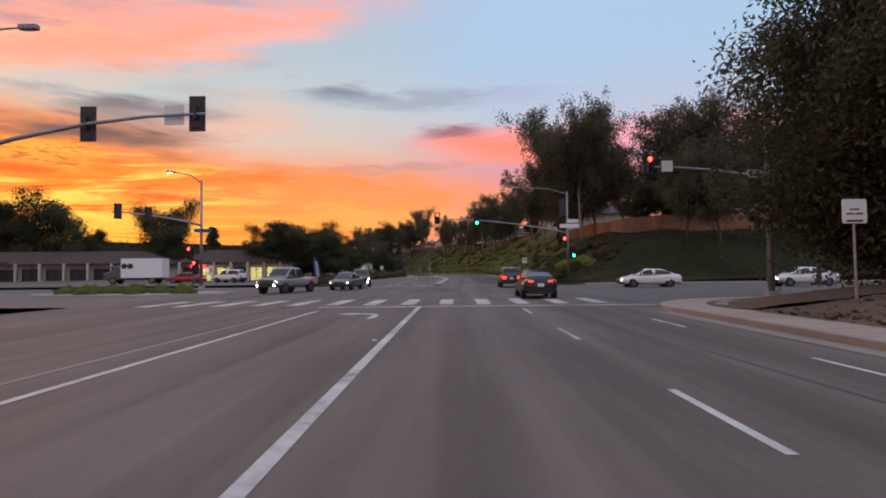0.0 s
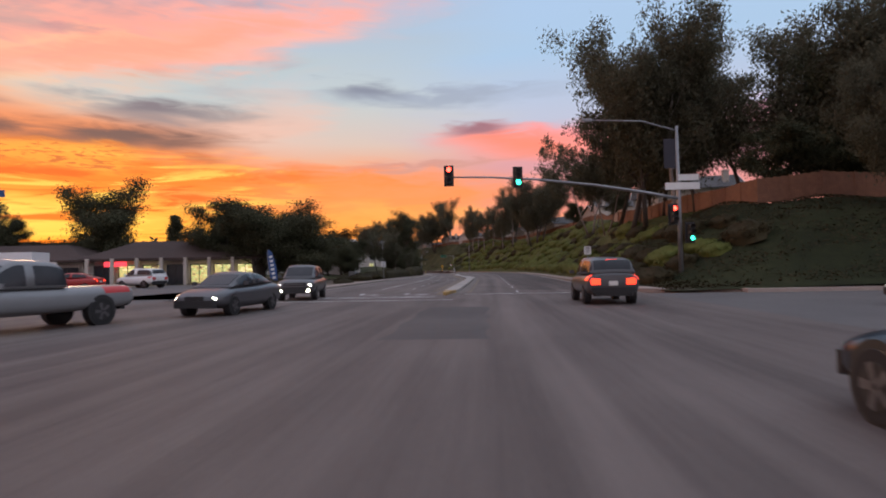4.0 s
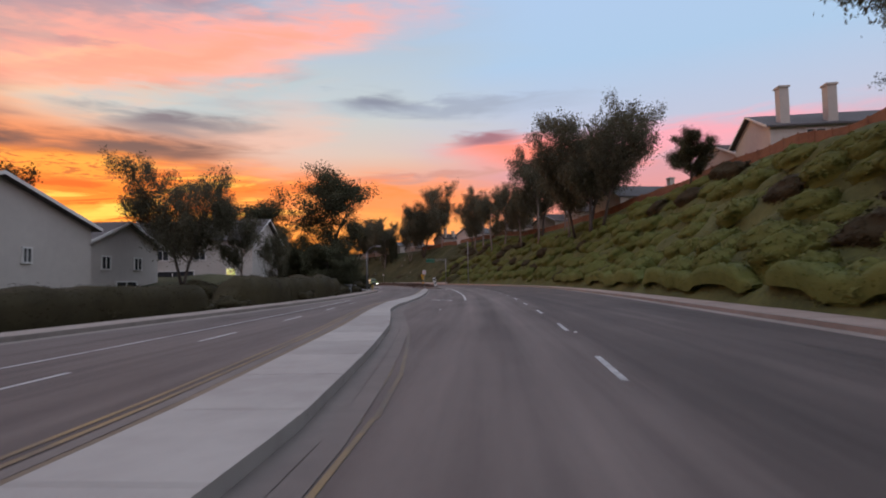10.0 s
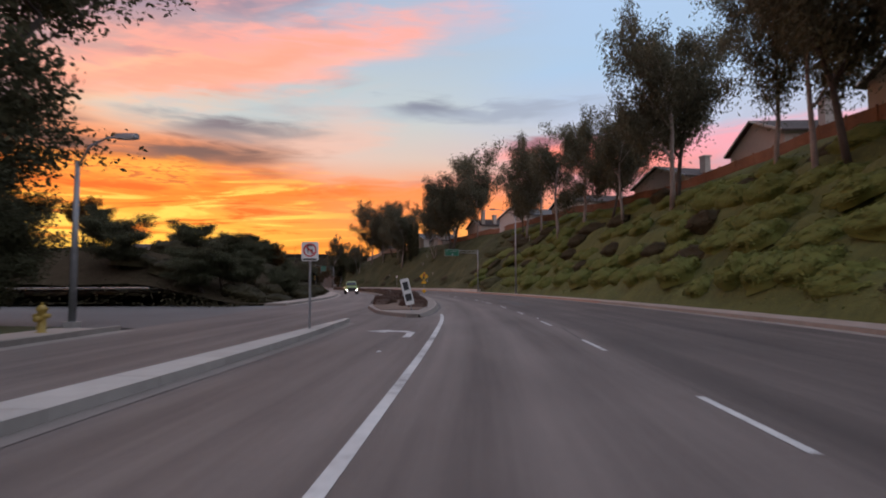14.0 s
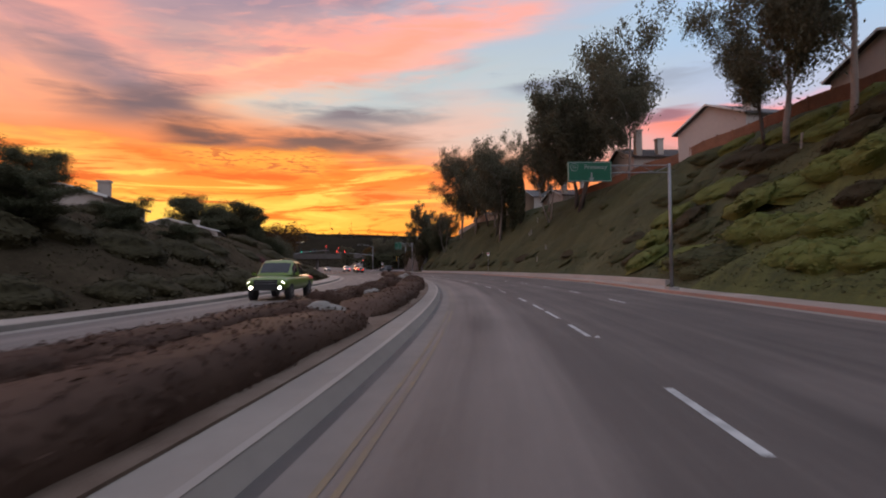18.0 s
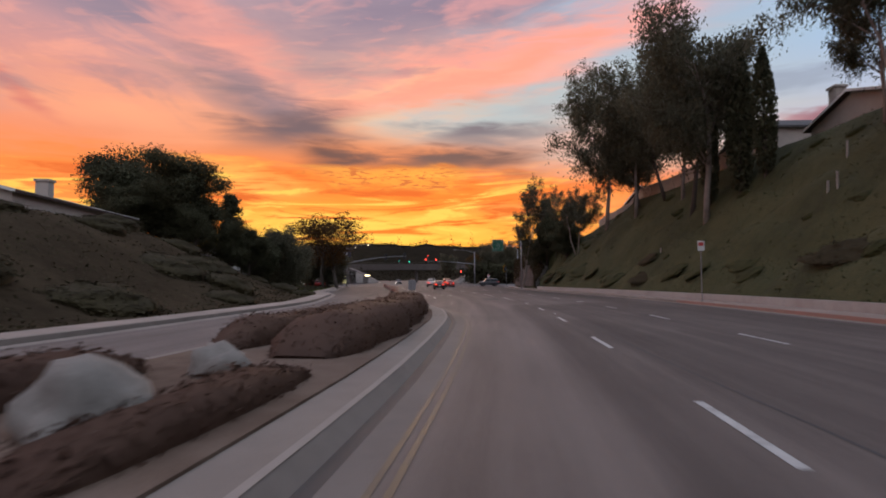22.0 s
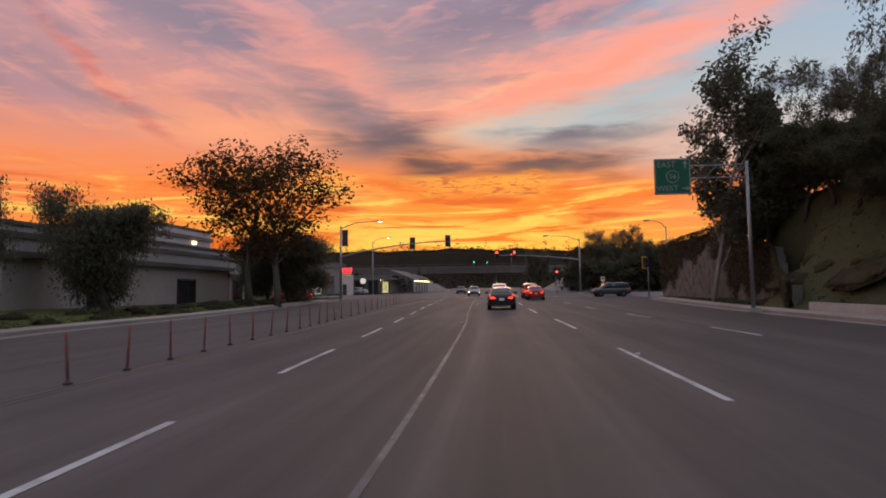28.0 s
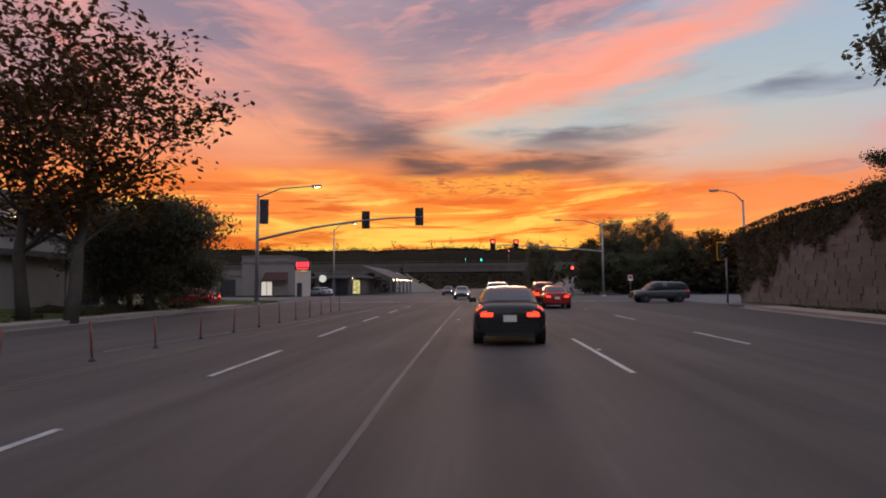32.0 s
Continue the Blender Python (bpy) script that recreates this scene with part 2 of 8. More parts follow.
_X -= np.interp(0, _S, _X)
_Y -= np.interp(0, _S, _Y)


def grade(s):
    """The road climbs gently towards the second junction."""
    return 0.006 * max(0.0, s - 385.0)


def at(s, d, z=0.0):
    """A place s metres along the road and d metres to the right of its line, z above the carriageway."""
    h = np.interp(s, _S, _H)
    return Vector((float(np.interp(s, _S, _X) + math.cos(h) * d), float(np.interp(s, _S, _Y) + math.sin(h) * d), z + grade(s)))


def turn(s):
    """The road's heading in degrees, as pose() takes it for its rz."""
    return float(math.degrees(np.interp(s, _S, _H)))


def table(*knots):
    xs, ys = [k[0] for k in knots], [k[1] for k in knots]
    return lambda s: float(np.interp(s, xs, ys))


RIGHT = table((-80, 7.2), (20, 7.3), (62, 7.4), (90, 7.9), (110, 8.4), (135, 9.4), (170, 11.2), (190, 11.6), (230, 10.5), (262, 10.6), (281, 12.0), (300, 12.4), (345, 13.0), (375, 13.1), (395, 13.8), (410, 15.2), (440, 19.0), (470, 14), (600, 14))
LEFT = table((-80, -17.0), (20, -17.0), (66, -12.4), (100, -12.8), (122, -12.2), (140, -11.0), (155, -10.3), (180, -10.2), (205, -11.6), (230, -11.2), (265, -11.0), (300, -10.9), (330, -11.0), (355, -13.5), (374, -16.8), (392, -17.3), (410, -18.5), (440, -20.0), (470, -14), (600, -14))

# ---------------------------------------------------------------- materials


def material(name, colors, scale=4.0, rough=0.8, bump=0.0, bump_scale=40.0, metal=0.0, random_amount=0.0, coat=0.0, coords="Object", island=False, spec=0.5):
    """Colours mixed by noise at two scales, with fine relief."""
    m = bpy.data.materials.new(name)
    m.use_nodes = True
    nt = m.node_tree
    N, L = nt.nodes.new, nt.links.new
    b = nt.nodes["Principled BSDF"]
    b.inputs["Metallic"].default_value = metal
    b.inputs["Coat Weight"].default_value = coat
    b.inputs["Specular IOR Level"].default_value = spec
    tc = N("ShaderNodeTexCoord")
    vec = tc.outputs[coords]
    n1 = N("ShaderNodeTexNoise")
    n1.inputs["Scale"].default_value, n1.inputs["Detail"].default_value, n1.inputs["Roughness"].default_value = scale, 8.0, 0.65
    L(vec, n1.inputs["Vector"])
    n2 = N("ShaderNodeTexNoise")
    n2.inputs["Scale"].default_value, n2.inputs["Detail"].default_value = scale * 0.11, 3.0
    L(vec, n2.inputs["Vector"])
    add = N("ShaderNodeMath")
    add.operation = "MULTIPLY_ADD"
    L(n2.outputs[0], add.inputs[0])
    add.inputs[1].default_value = 0.6
    half = N("ShaderNodeMath")
    half.operation = "MULTIPLY"
    L(n1.outputs[0], half.inputs[0])
    half.inputs[1].default_value = 0.5
    L(half.outputs[0], add.inputs[2])
    ramp = N("ShaderNodeValToRGB")
    els = ramp.color_ramp.elements
    while len(els) < len(colors):
        els.new(0.5)
    for i, (e, c) in enumerate(zip(els, colors)):
        e.position = 0.38 + 0.34 * i / max(1, len(colors) - 1)
        e.color = (*c, 1)
    L(add.outputs[0], ramp.inputs[0])
    color = ramp.outputs[0]
    if random_amount:
        src = N("ShaderNodeNewGeometry").outputs["Random Per Island"] if island else N("ShaderNodeObjectInfo").outputs["Random"]
        mr = N("ShaderNodeMapRange")
        L(src, mr.inputs[0])
        mr.inputs[3].default_value, mr.inputs[4].default_value = 1 - random_amount, 1 + random_amount
        hsv = N("ShaderNodeHueSaturation")
        L(mr.outputs[0], hsv.inputs["Value"])
        L(color, hsv.inputs["Color"])
        color = hsv.outputs[0]
    L(color, b.inputs["Base Color"])
    rr = N("ShaderNodeMapRange")
    L(n1.outputs[0], rr.inputs[0])
    rr.inputs[3].default_value, rr.inputs[4].default_value = max(0.02, rough - 0.1), min(1, rough + 0.1)
    L(rr.outputs[0], b.inputs["Roughness"])
    if bump:
        n3 = N("ShaderNodeTexNoise")
        n3.inputs["Scale"].default_value, n3.inputs["Detail"].default_value = bump_scale, 4.0
        L(vec, n3.inputs["Vector"])
        bp = N("ShaderNodeBump")
        bp.inputs["Strength"].default_value, bp.inputs["Distance"].default_value = bump, 0.03
        L(n3.outputs[0], bp.inputs["Height"])
        L(bp.outputs[0], b.inputs["Normal"])
    return m


def glowing(name, color, strength):
    m = bpy.data.materials.new(name)
    m.use_nodes = True
    b = m.node_tree.nodes["Principled BSDF"]
    b.inputs["Base Color"].default_value = (*[c * 0.5 for c in color], 1)
    b.inputs["Emission Color"].default_value = (*color, 1)
    b.inputs["Emission Strength"].default_value = strength
    b.inputs["Roughness"].default_value = 0.3
    return m


def shop_light(name, colors, strength):
    """A lit shop window: patches of stock and lamps behind the glass."""
    m = glowing(name, colors[-1], strength)
    nt = m.node_tree
    tc, mp, nz, cr = [nt.nodes.new("ShaderNode" + k) for k in ("TexCoord", "Mapping", "TexNoise", "ValToRGB")]
    mp.inputs["Scale"].default_value = (1.3, 1.3, 2.1)
    nz.inputs["Scale"].default_value = 1.6
    nz.inputs["Detail"].default_value = 3.0
    cr.color_ramp.elements[0].position, cr.color_ramp.elements[1].position = 0.34, 0.66
    cr.color_ramp.elements[0].color, cr.color_ramp.elements[1].color = (*colors[0], 1), (*colors[-1], 1)
    for k, c in enumerate(colors[1:-1]):
        cr.color_ramp.elements.new(0.34 + 0.32 * (k + 1) / (len(colors) - 1)).color = (*c, 1)
    nt.links.new(tc.outputs["Object"], mp.inputs["Vector"])
    nt.links.new(mp.outputs["Vector"], nz.inputs["Vector"])
    nt.links.new(nz.outputs["Fac"], cr.inputs["Fac"])
    b = nt.nodes["Principled BSDF"]
    nt.links.new(cr.outputs["Color"], b.inputs["Emission Color"])
    nt.links.new(cr.outputs["Color"], b.inputs["Base Color"])
    return m


def leafy(name, colors, through_light=0.25, vary=0.3):
    """Thin leaves: a little light passes."""
    m = material(name, colors, scale=1.2, rough=0.75, random_amount=vary, island=True, spec=0.1)
    nt = m.node_tree
    b = nt.nodes["Principled BSDF"]
    tr = nt.nodes.new("ShaderNodeBsdfTranslucent")
    src = b.inputs["Base Color"].links[0].from_socket
    nt.links.new(src, tr.inputs[0])
    mx = nt.nodes.new("ShaderNodeMixShader")
    mx.inputs[0].default_value = through_light
    nt.links.new(b.outputs[0], mx.inputs[1])
    nt.links.new(tr.outputs[0], mx.inputs[2])
    nt.links.new(mx.outputs[0], nt.nodes["Material Output"].inputs[0])
    return m




def road_surface():
    """Asphalt bleached along the wheel paths, with long soft streaks, blotches and grit."""
    m = bpy.data.materials.new("road_surface")
    m.use_nodes = True
    nt = m.node_tree
    N, L = nt.nodes.new, nt.links.new
    b = nt.nodes["Principled BSDF"]

    def noisy(vec, scale, detail, rough=0.6):
        n = N("ShaderNodeTexNoise")
        n.inputs["Scale"].default_value, n.inputs["Detail"].default_value, n.inputs["Roughness"].default_value = scale, detail, rough
        L(vec, n.inputs["Vector"])
        return n.outputs[0]

    def sums(a, k, c):
        n = N("ShaderNodeMath")
        n.operation = "MULTIPLY_ADD"
        L(a, n.inputs[0])
        n.inputs[1].default_value = k
        if isinstance(c, float):
            n.inputs[2].default_value = c
        else:
            L(c, n.inputs[2])
        return n.outputs[0]

    lane, wear = N("ShaderNodeAttribute"), N("ShaderNodeAttribute")
    lane.attribute_name, wear.attribute_name = "lane", "wear"
    draw = N("ShaderNodeMapping")
    draw.inputs[3].default_value = (1.9, 0.05, 1.0)
    L(lane.outputs["Vector"], draw.inputs[0])
    spot = N("ShaderNodeMapping")
    spot.inputs[3].default_value = (0.5, 0.16, 1.0)
    L(lane.outputs["Vector"], spot.inputs[0])
    grit = noisy(lane.outputs["Vector"], 9.0, 8.0, 0.7)
    v = sums(noisy(draw.outputs[0], 1.0, 5.0), 0.75, sums(noisy(spot.outputs[0], 1.0, 5.0), 0.50, sums(grit, 0.30, wear.outputs["Fac"])))
    v = sums(v, 1.0, -0.775)
    ramp = N("ShaderNodeValToRGB")
    els = ramp.color_ramp.elements
    while len(els) < 4:
        els.new(0.5)
    for e, (q, c) in zip(els, ((0.0, (0.062, 0.050, 0.046)), (0.32, (0.102, 0.082, 0.075)), (0.6, (0.160, 0.131, 0.119)), (1.0, (0.240, 0.198, 0.179)))):
        e.position, e.color = q, (*c, 1)
    L(v, ramp.inputs[0])
    L(ramp.outputs[0], b.inputs["Base Color"])
    L(sums(grit, 0.2, 0.66), b.inputs["Roughness"])
    b.inputs["Specular IOR Level"].default_value = 0.3
    bp = N("ShaderNodeBump")
    bp.inputs["Strength"].default_value, bp.inputs["Distance"].default_value = 0.5, 0.03
    L(noisy(lane.outputs["Vector"], 60.0, 4.0), bp.inputs["Height"])
    L(bp.outputs[0], b.inputs["Normal"])
    return m


ROAD = road_surface()
ASPHALT_NEW = material("asphalt_dark", [(0.048, 0.041, 0.039), (0.070, 0.060, 0.057), (0.100, 0.086, 0.081)], 1.6, 0.74, 0.5, 60)
ASPHALT_OLD = material("asphalt_worn", [(0.09, 0.082, 0.08), (0.13, 0.12, 0.115)], 2.2, 0.75, 0.5, 60)
STREAK_DARK = material("oily_asphalt", [(0.046, 0.040, 0.038), (0.068, 0.059, 0.056), (0.096, 0.083, 0.078)], 2.6, 0.70, 0.5, 60)
TAR = material("tar", [(0.045, 0.042, 0.042), (0.065, 0.06, 0.06)], 3, 0.8, 0.2, 40)
CONCRETE = material("concrete", [(0.30, 0.27, 0.25), (0.42, 0.39, 0.36)], 2.0, 0.85, 0.35, 50, random_amount=0.10)
PAVING = material("paving_concrete", [(0.27, 0.215, 0.185), (0.37, 0.30, 0.26)], 2.0, 0.85, 0.35, 50, random_amount=0.10)
# lighter than KERB_WARM: the highlight along the kerb edge, put into the colour
KERB_LIP = material("kerb_highlight", [(0.26, 0.222, 0.198), (0.33, 0.285, 0.255)], 2.5, 0.85, 0.3, 45)
KERB_PAN = material("gutter_concrete", [(0.135, 0.114, 0.102), (0.20, 0.170, 0.152)], 2.5, 0.85, 0.3, 45)
# gutter concrete tinted tan, the low sunlight on it put into the colour
SUNLIT_PAN = material("sunlit_gutter", [(0.150, 0.112, 0.078), (0.225, 0.170, 0.118)], 2.5, 0.85, 0.3, 45)
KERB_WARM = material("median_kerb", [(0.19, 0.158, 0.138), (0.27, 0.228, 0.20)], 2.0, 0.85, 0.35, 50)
KERB = material("kerb_concrete", [(0.20, 0.17, 0.15), (0.30, 0.258, 0.23)], 2.5, 0.85, 0.3, 45)
PAINT = material("road_paint", [(0.16, 0.15, 0.148), (0.46, 0.45, 0.44), (0.60, 0.59, 0.57)], 5.0, 0.6, 0.2, 80)
PAINT_WORN = material("road_paint_worn", [(0.07, 0.062, 0.058), (0.11, 0.10, 0.095), (0.30, 0.28, 0.27)], 3.0, 0.65, 0.2, 80)
YELLOW_DULL = material("yellow_paint_dull", [(0.10, 0.084, 0.064), (0.20, 0.14, 0.07), (0.28, 0.185, 0.075)], 4.0, 0.65, 0.2, 80)
YELLOW_WORN = material("yellow_paint_worn", [(0.085, 0.072, 0.062), (0.12, 0.094, 0.066), (0.20, 0.14, 0.07)], 3.0, 0.65, 0.2, 80)
YELLOW = material("yellow_paint", [(0.14, 0.11, 0.07), (0.34, 0.21, 0.06), (0.44, 0.27, 0.06)], 5.0, 0.6, 0.2, 80)
EARTH_PALE = material("pale_earth", [(0.10, 0.078, 0.06), (0.17, 0.135, 0.105), (0.23, 0.19, 0.15)], 1.1, 0.95, 0.9, 18, spec=0.1)
MULCH = material("mulch", [(0.090, 0.060, 0.045), (0.155, 0.110, 0.086), (0.21, 0.16, 0.13)], 1.4, 0.95, 0.9, 20, spec=0.1)
SOIL = material("soil", [(0.07, 0.045, 0.03), (0.13, 0.09, 0.06)], 3.0, 0.95, 0.8, 20)
GRASS = material("hill_cover", [(0.042, 0.048, 0.016), (0.078, 0.085, 0.026), (0.112, 0.116, 0.038)], 2.4, 0.9, 1.0, 14, spec=0.2)
# low cover with the shade of the tall trees put into its colour
COVER_SHADED = material("shaded_cover", [(0.014, 0.016, 0.008), (0.026, 0.030, 0.013), (0.042, 0.044, 0.020)], 1.3, 0.95, 1.0, 10, spec=0.1)
GRASS_DARK = material("dry_bank", [(0.034, 0.036, 0.016), (0.056, 0.058, 0.025), (0.078, 0.076, 0.034)], 1.6, 0.9, 1.0, 12, spec=0.2)
FIELD = material("far_ground", [(0.03, 0.03, 0.02), (0.06, 0.05, 0.035)], 0.05, 0.95)
WALL_DARK = material("weathered_concrete", [(0.10, 0.088, 0.08), (0.19, 0.17, 0.155)], 0.8, 0.9, 0.8, 8, random_amount=0.12)
STEEL = material("galvanised_steel", [(0.20, 0.20, 0.21), (0.32, 0.32, 0.33)], 5, 0.5, metal=0.6)
BLACK = material("black_housing", [(0.012, 0.012, 0.013), (0.025, 0.025, 0.026)], 5, 0.55)
BARK = material("bark", [(0.035, 0.026, 0.02), (0.09, 0.07, 0.055)], 3.0, 0.9, 0.8, 14)
BARK_PALE = material("pale_bark", [(0.13, 0.10, 0.085), (0.34, 0.29, 0.25)], 1.6, 0.85, 0.5, 10)
LEAF = leafy("leaves_dark", [(0.058, 0.060, 0.036), (0.108, 0.108, 0.062)], 0.32)
LEAF_EUC = leafy("leaves_gum", [(0.082, 0.078, 0.052), (0.148, 0.140, 0.092)], 0.38)
LEAF_DRY = leafy("leaves_autumn", [(0.06, 0.032, 0.014), (0.13, 0.072, 0.024)])
LEAF_BUSH = leafy("leaves_bush", [(0.095, 0.112, 0.028), (0.150, 0.165, 0.046)], 0.15, 0.2)
LEAF_GRASS = leafy("leaves_grass", [(0.040, 0.043, 0.018), (0.072, 0.074, 0.030)], 0.12, 0.25)
# green shifted to brown: the warm haze is put into the leaf colour
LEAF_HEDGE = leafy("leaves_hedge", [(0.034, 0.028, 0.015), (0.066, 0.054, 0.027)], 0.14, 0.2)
# browned the same way, with the haze over the bank in its colour
BANK_COVER = material("bank_cover", [(0.030, 0.022, 0.014), (0.050, 0.037, 0.023), (0.072, 0.053, 0.034)], 1.6, 0.95, 1.0, 12, spec=0.03)
LEAF_RUST = leafy("leaves_rust", [(0.060, 0.034, 0.025), (0.108, 0.064, 0.046)], 0.14, 0.15)
LEAF_RED = leafy("leaves_bougainvillea", [(0.040, 0.014, 0.014), (0.075, 0.020, 0.022)], 0.12)
# stucco darkened for walls that stand in shade; the shade is in the colour
SHOP_SHADED = material("shop_render", [(0.16, 0.145, 0.132), (0.24, 0.215, 0.198)], 2.0, 0.9, 0.4, 60, random_amount=0.1)
CLOTH_RED = material("awning_cloth", [(0.05, 0.018, 0.016), (0.085, 0.028, 0.024)], 3.0, 0.85, 0.3, 40)
SHOP_PALE = material("shop_render_pale", [(0.42, 0.38, 0.35), (0.54, 0.49, 0.455)], 2.0, 0.9, 0.4, 60, random_amount=0.1)
SHOP_TRIM = material("shop_trim", [(0.10, 0.09, 0.085), (0.16, 0.145, 0.135)], 3.0, 0.85, 0.3, 40)
STUCCO = material("stucco", [(0.40, 0.345, 0.30), (0.49, 0.43, 0.375)], 2.0, 0.9, 0.4, 60, random_amount=0.12)
STUCCO_PALE = material("stucco_pale", [(0.44, 0.40, 0.365), (0.53, 0.485, 0.44)], 2.0, 0.9, 0.4, 60, random_amount=0.08)
ROOF = material("roof_tile", [(0.036, 0.022, 0.019), (0.066, 0.040, 0.033)], 2.0, 0.85, 0.4, 25)
ROOF_GREY = material("roof_shingle", [(0.06, 0.055, 0.055), (0.11, 0.10, 0.10)], 2.0, 0.85, 0.4, 25)
FENCE = material("fence_wood", [(0.15, 0.068, 0.04), (0.26, 0.125, 0.07)], 3.0, 0.85, 0.4, 30, random_amount=0.2, island=True)
FENCE_PALE = material("fence_pale", [(0.42, 0.34, 0.28), (0.56, 0.47, 0.39)], 3.0, 0.85, 0.3, 30, random_amount=0.15, island=True)
TRIM = material("white_trim", [(0.62, 0.60, 0.57), (0.74, 0.72, 0.69)], 4, 0.7)
ROCK = material("boulder", [(0.15, 0.135, 0.12), (0.32, 0.29, 0.26)], 2.0, 0.9, 0.8, 12)
PANE = material("window_glass", [(0.02, 0.022, 0.026), (0.04, 0.042, 0.048)], 2, 0.16, spec=0.3)
SIGN_WHITE = material("sign_white", [(0.60, 0.60, 0.58), (0.72, 0.72, 0.70)], 5, 0.5)
SIGN_TEXT = material("sign_lettering", [(0.24, 0.27, 0.25), (0.33, 0.36, 0.34)], 5, 0.5)
SIGN_GREEN = material("sign_green", [(0.006, 0.095, 0.05), (0.012, 0.13, 0.07)], 5, 0.45)
SIGN_YELLOW = material("sign_yellow", [(0.72, 0.36, 0.015), (0.80, 0.42, 0.02)], 5, 0.45)
SIGN_BLUE = material("sign_blue", [(0.02, 0.06, 0.18), (0.03, 0.08, 0.24)], 5, 0.45)
CLOTH_DARK = material("banner_cloth", [(0.022, 0.022, 0.032), (0.045, 0.042, 0.055)], 3, 0.8, 0.3, 30)
SIGN_RED = material("sign_red", [(0.45, 0.02, 0.02), (0.55, 0.03, 0.03)], 5, 0.45)
KERB_RED = material("red_kerb_paint", [(0.24, 0.17, 0.145), (0.31, 0.165, 0.135), (0.37, 0.185, 0.15)], 2.0, 0.7, 0.3, 50)
POST_ORANGE = material("post_orange", [(0.24, 0.07, 0.055), (0.34, 0.10, 0.075)], 5, 0.6)
HYDRANT = material("hydrant_paint", [(0.26, 0.17, 0.03), (0.38, 0.26, 0.05)], 6, 0.5)
POST_BAND = material("post_band", [(0.16, 0.11, 0.10), (0.26, 0.19, 0.17)], 5, 0.6)
RED_ON = glowing("red_light", (1.0, 0.05, 0.03), 9.0)
GREEN_ON = glowing("green_light", (0.03, 1.0, 0.55), 7.0)
AMBER_ON = glowing("amber_light", (1.0, 0.45, 0.05), 6.0)
LAMP_ON = glowing("street_lamp_light", (1.0, 0.72, 0.42), 14.0)
SHOP_ON = shop_light("shop_light", [(0.10, 0.06, 0.03), (0.55, 0.42, 0.16), (0.22, 0.30, 0.10), (1.0, 0.74, 0.36)], 1.25)
SHOP_DIM = glowing("shop_light_dim", (0.95, 0.88, 0.75), 0.55)
NEON_RED = glowing("red_sign_light", (1.0, 0.05, 0.07), 1.8)
TAIL = glowing("tail_light", (1.0, 0.05, 0.02), 2.6)
TAIL_DIM = glowing("tail_light_amber", (1.0, 0.10, 0.03), 1.1)
HEAD_ON = glowing("head_light", (1.0, 0.92, 0.72), 22.0)
TYRE = material("tyre", [(0.012, 0.012, 0.012), (0.025, 0.025, 0.025)], 8, 0.85)
RIM = material("rim", [(0.12, 0.12, 0.125), (0.22, 0.22, 0.23)], 6, 0.35, metal=0.8)
PLATE = material("plate", [(0.66, 0.64, 0.60), (0.74, 0.72, 0.68)], 9, 0.5)
INK = material("sign_ink", [(0.015, 0.015, 0.015), (0.03, 0.03, 0.03)], 9, 0.6)


def car_paint(name, c):
    return material(name, [c, tuple(v * 1.12 for v in c)], 2.0, 0.35, coat=0.35, spec=0.35)


# ---------------------------------------------------------------- mesh tools


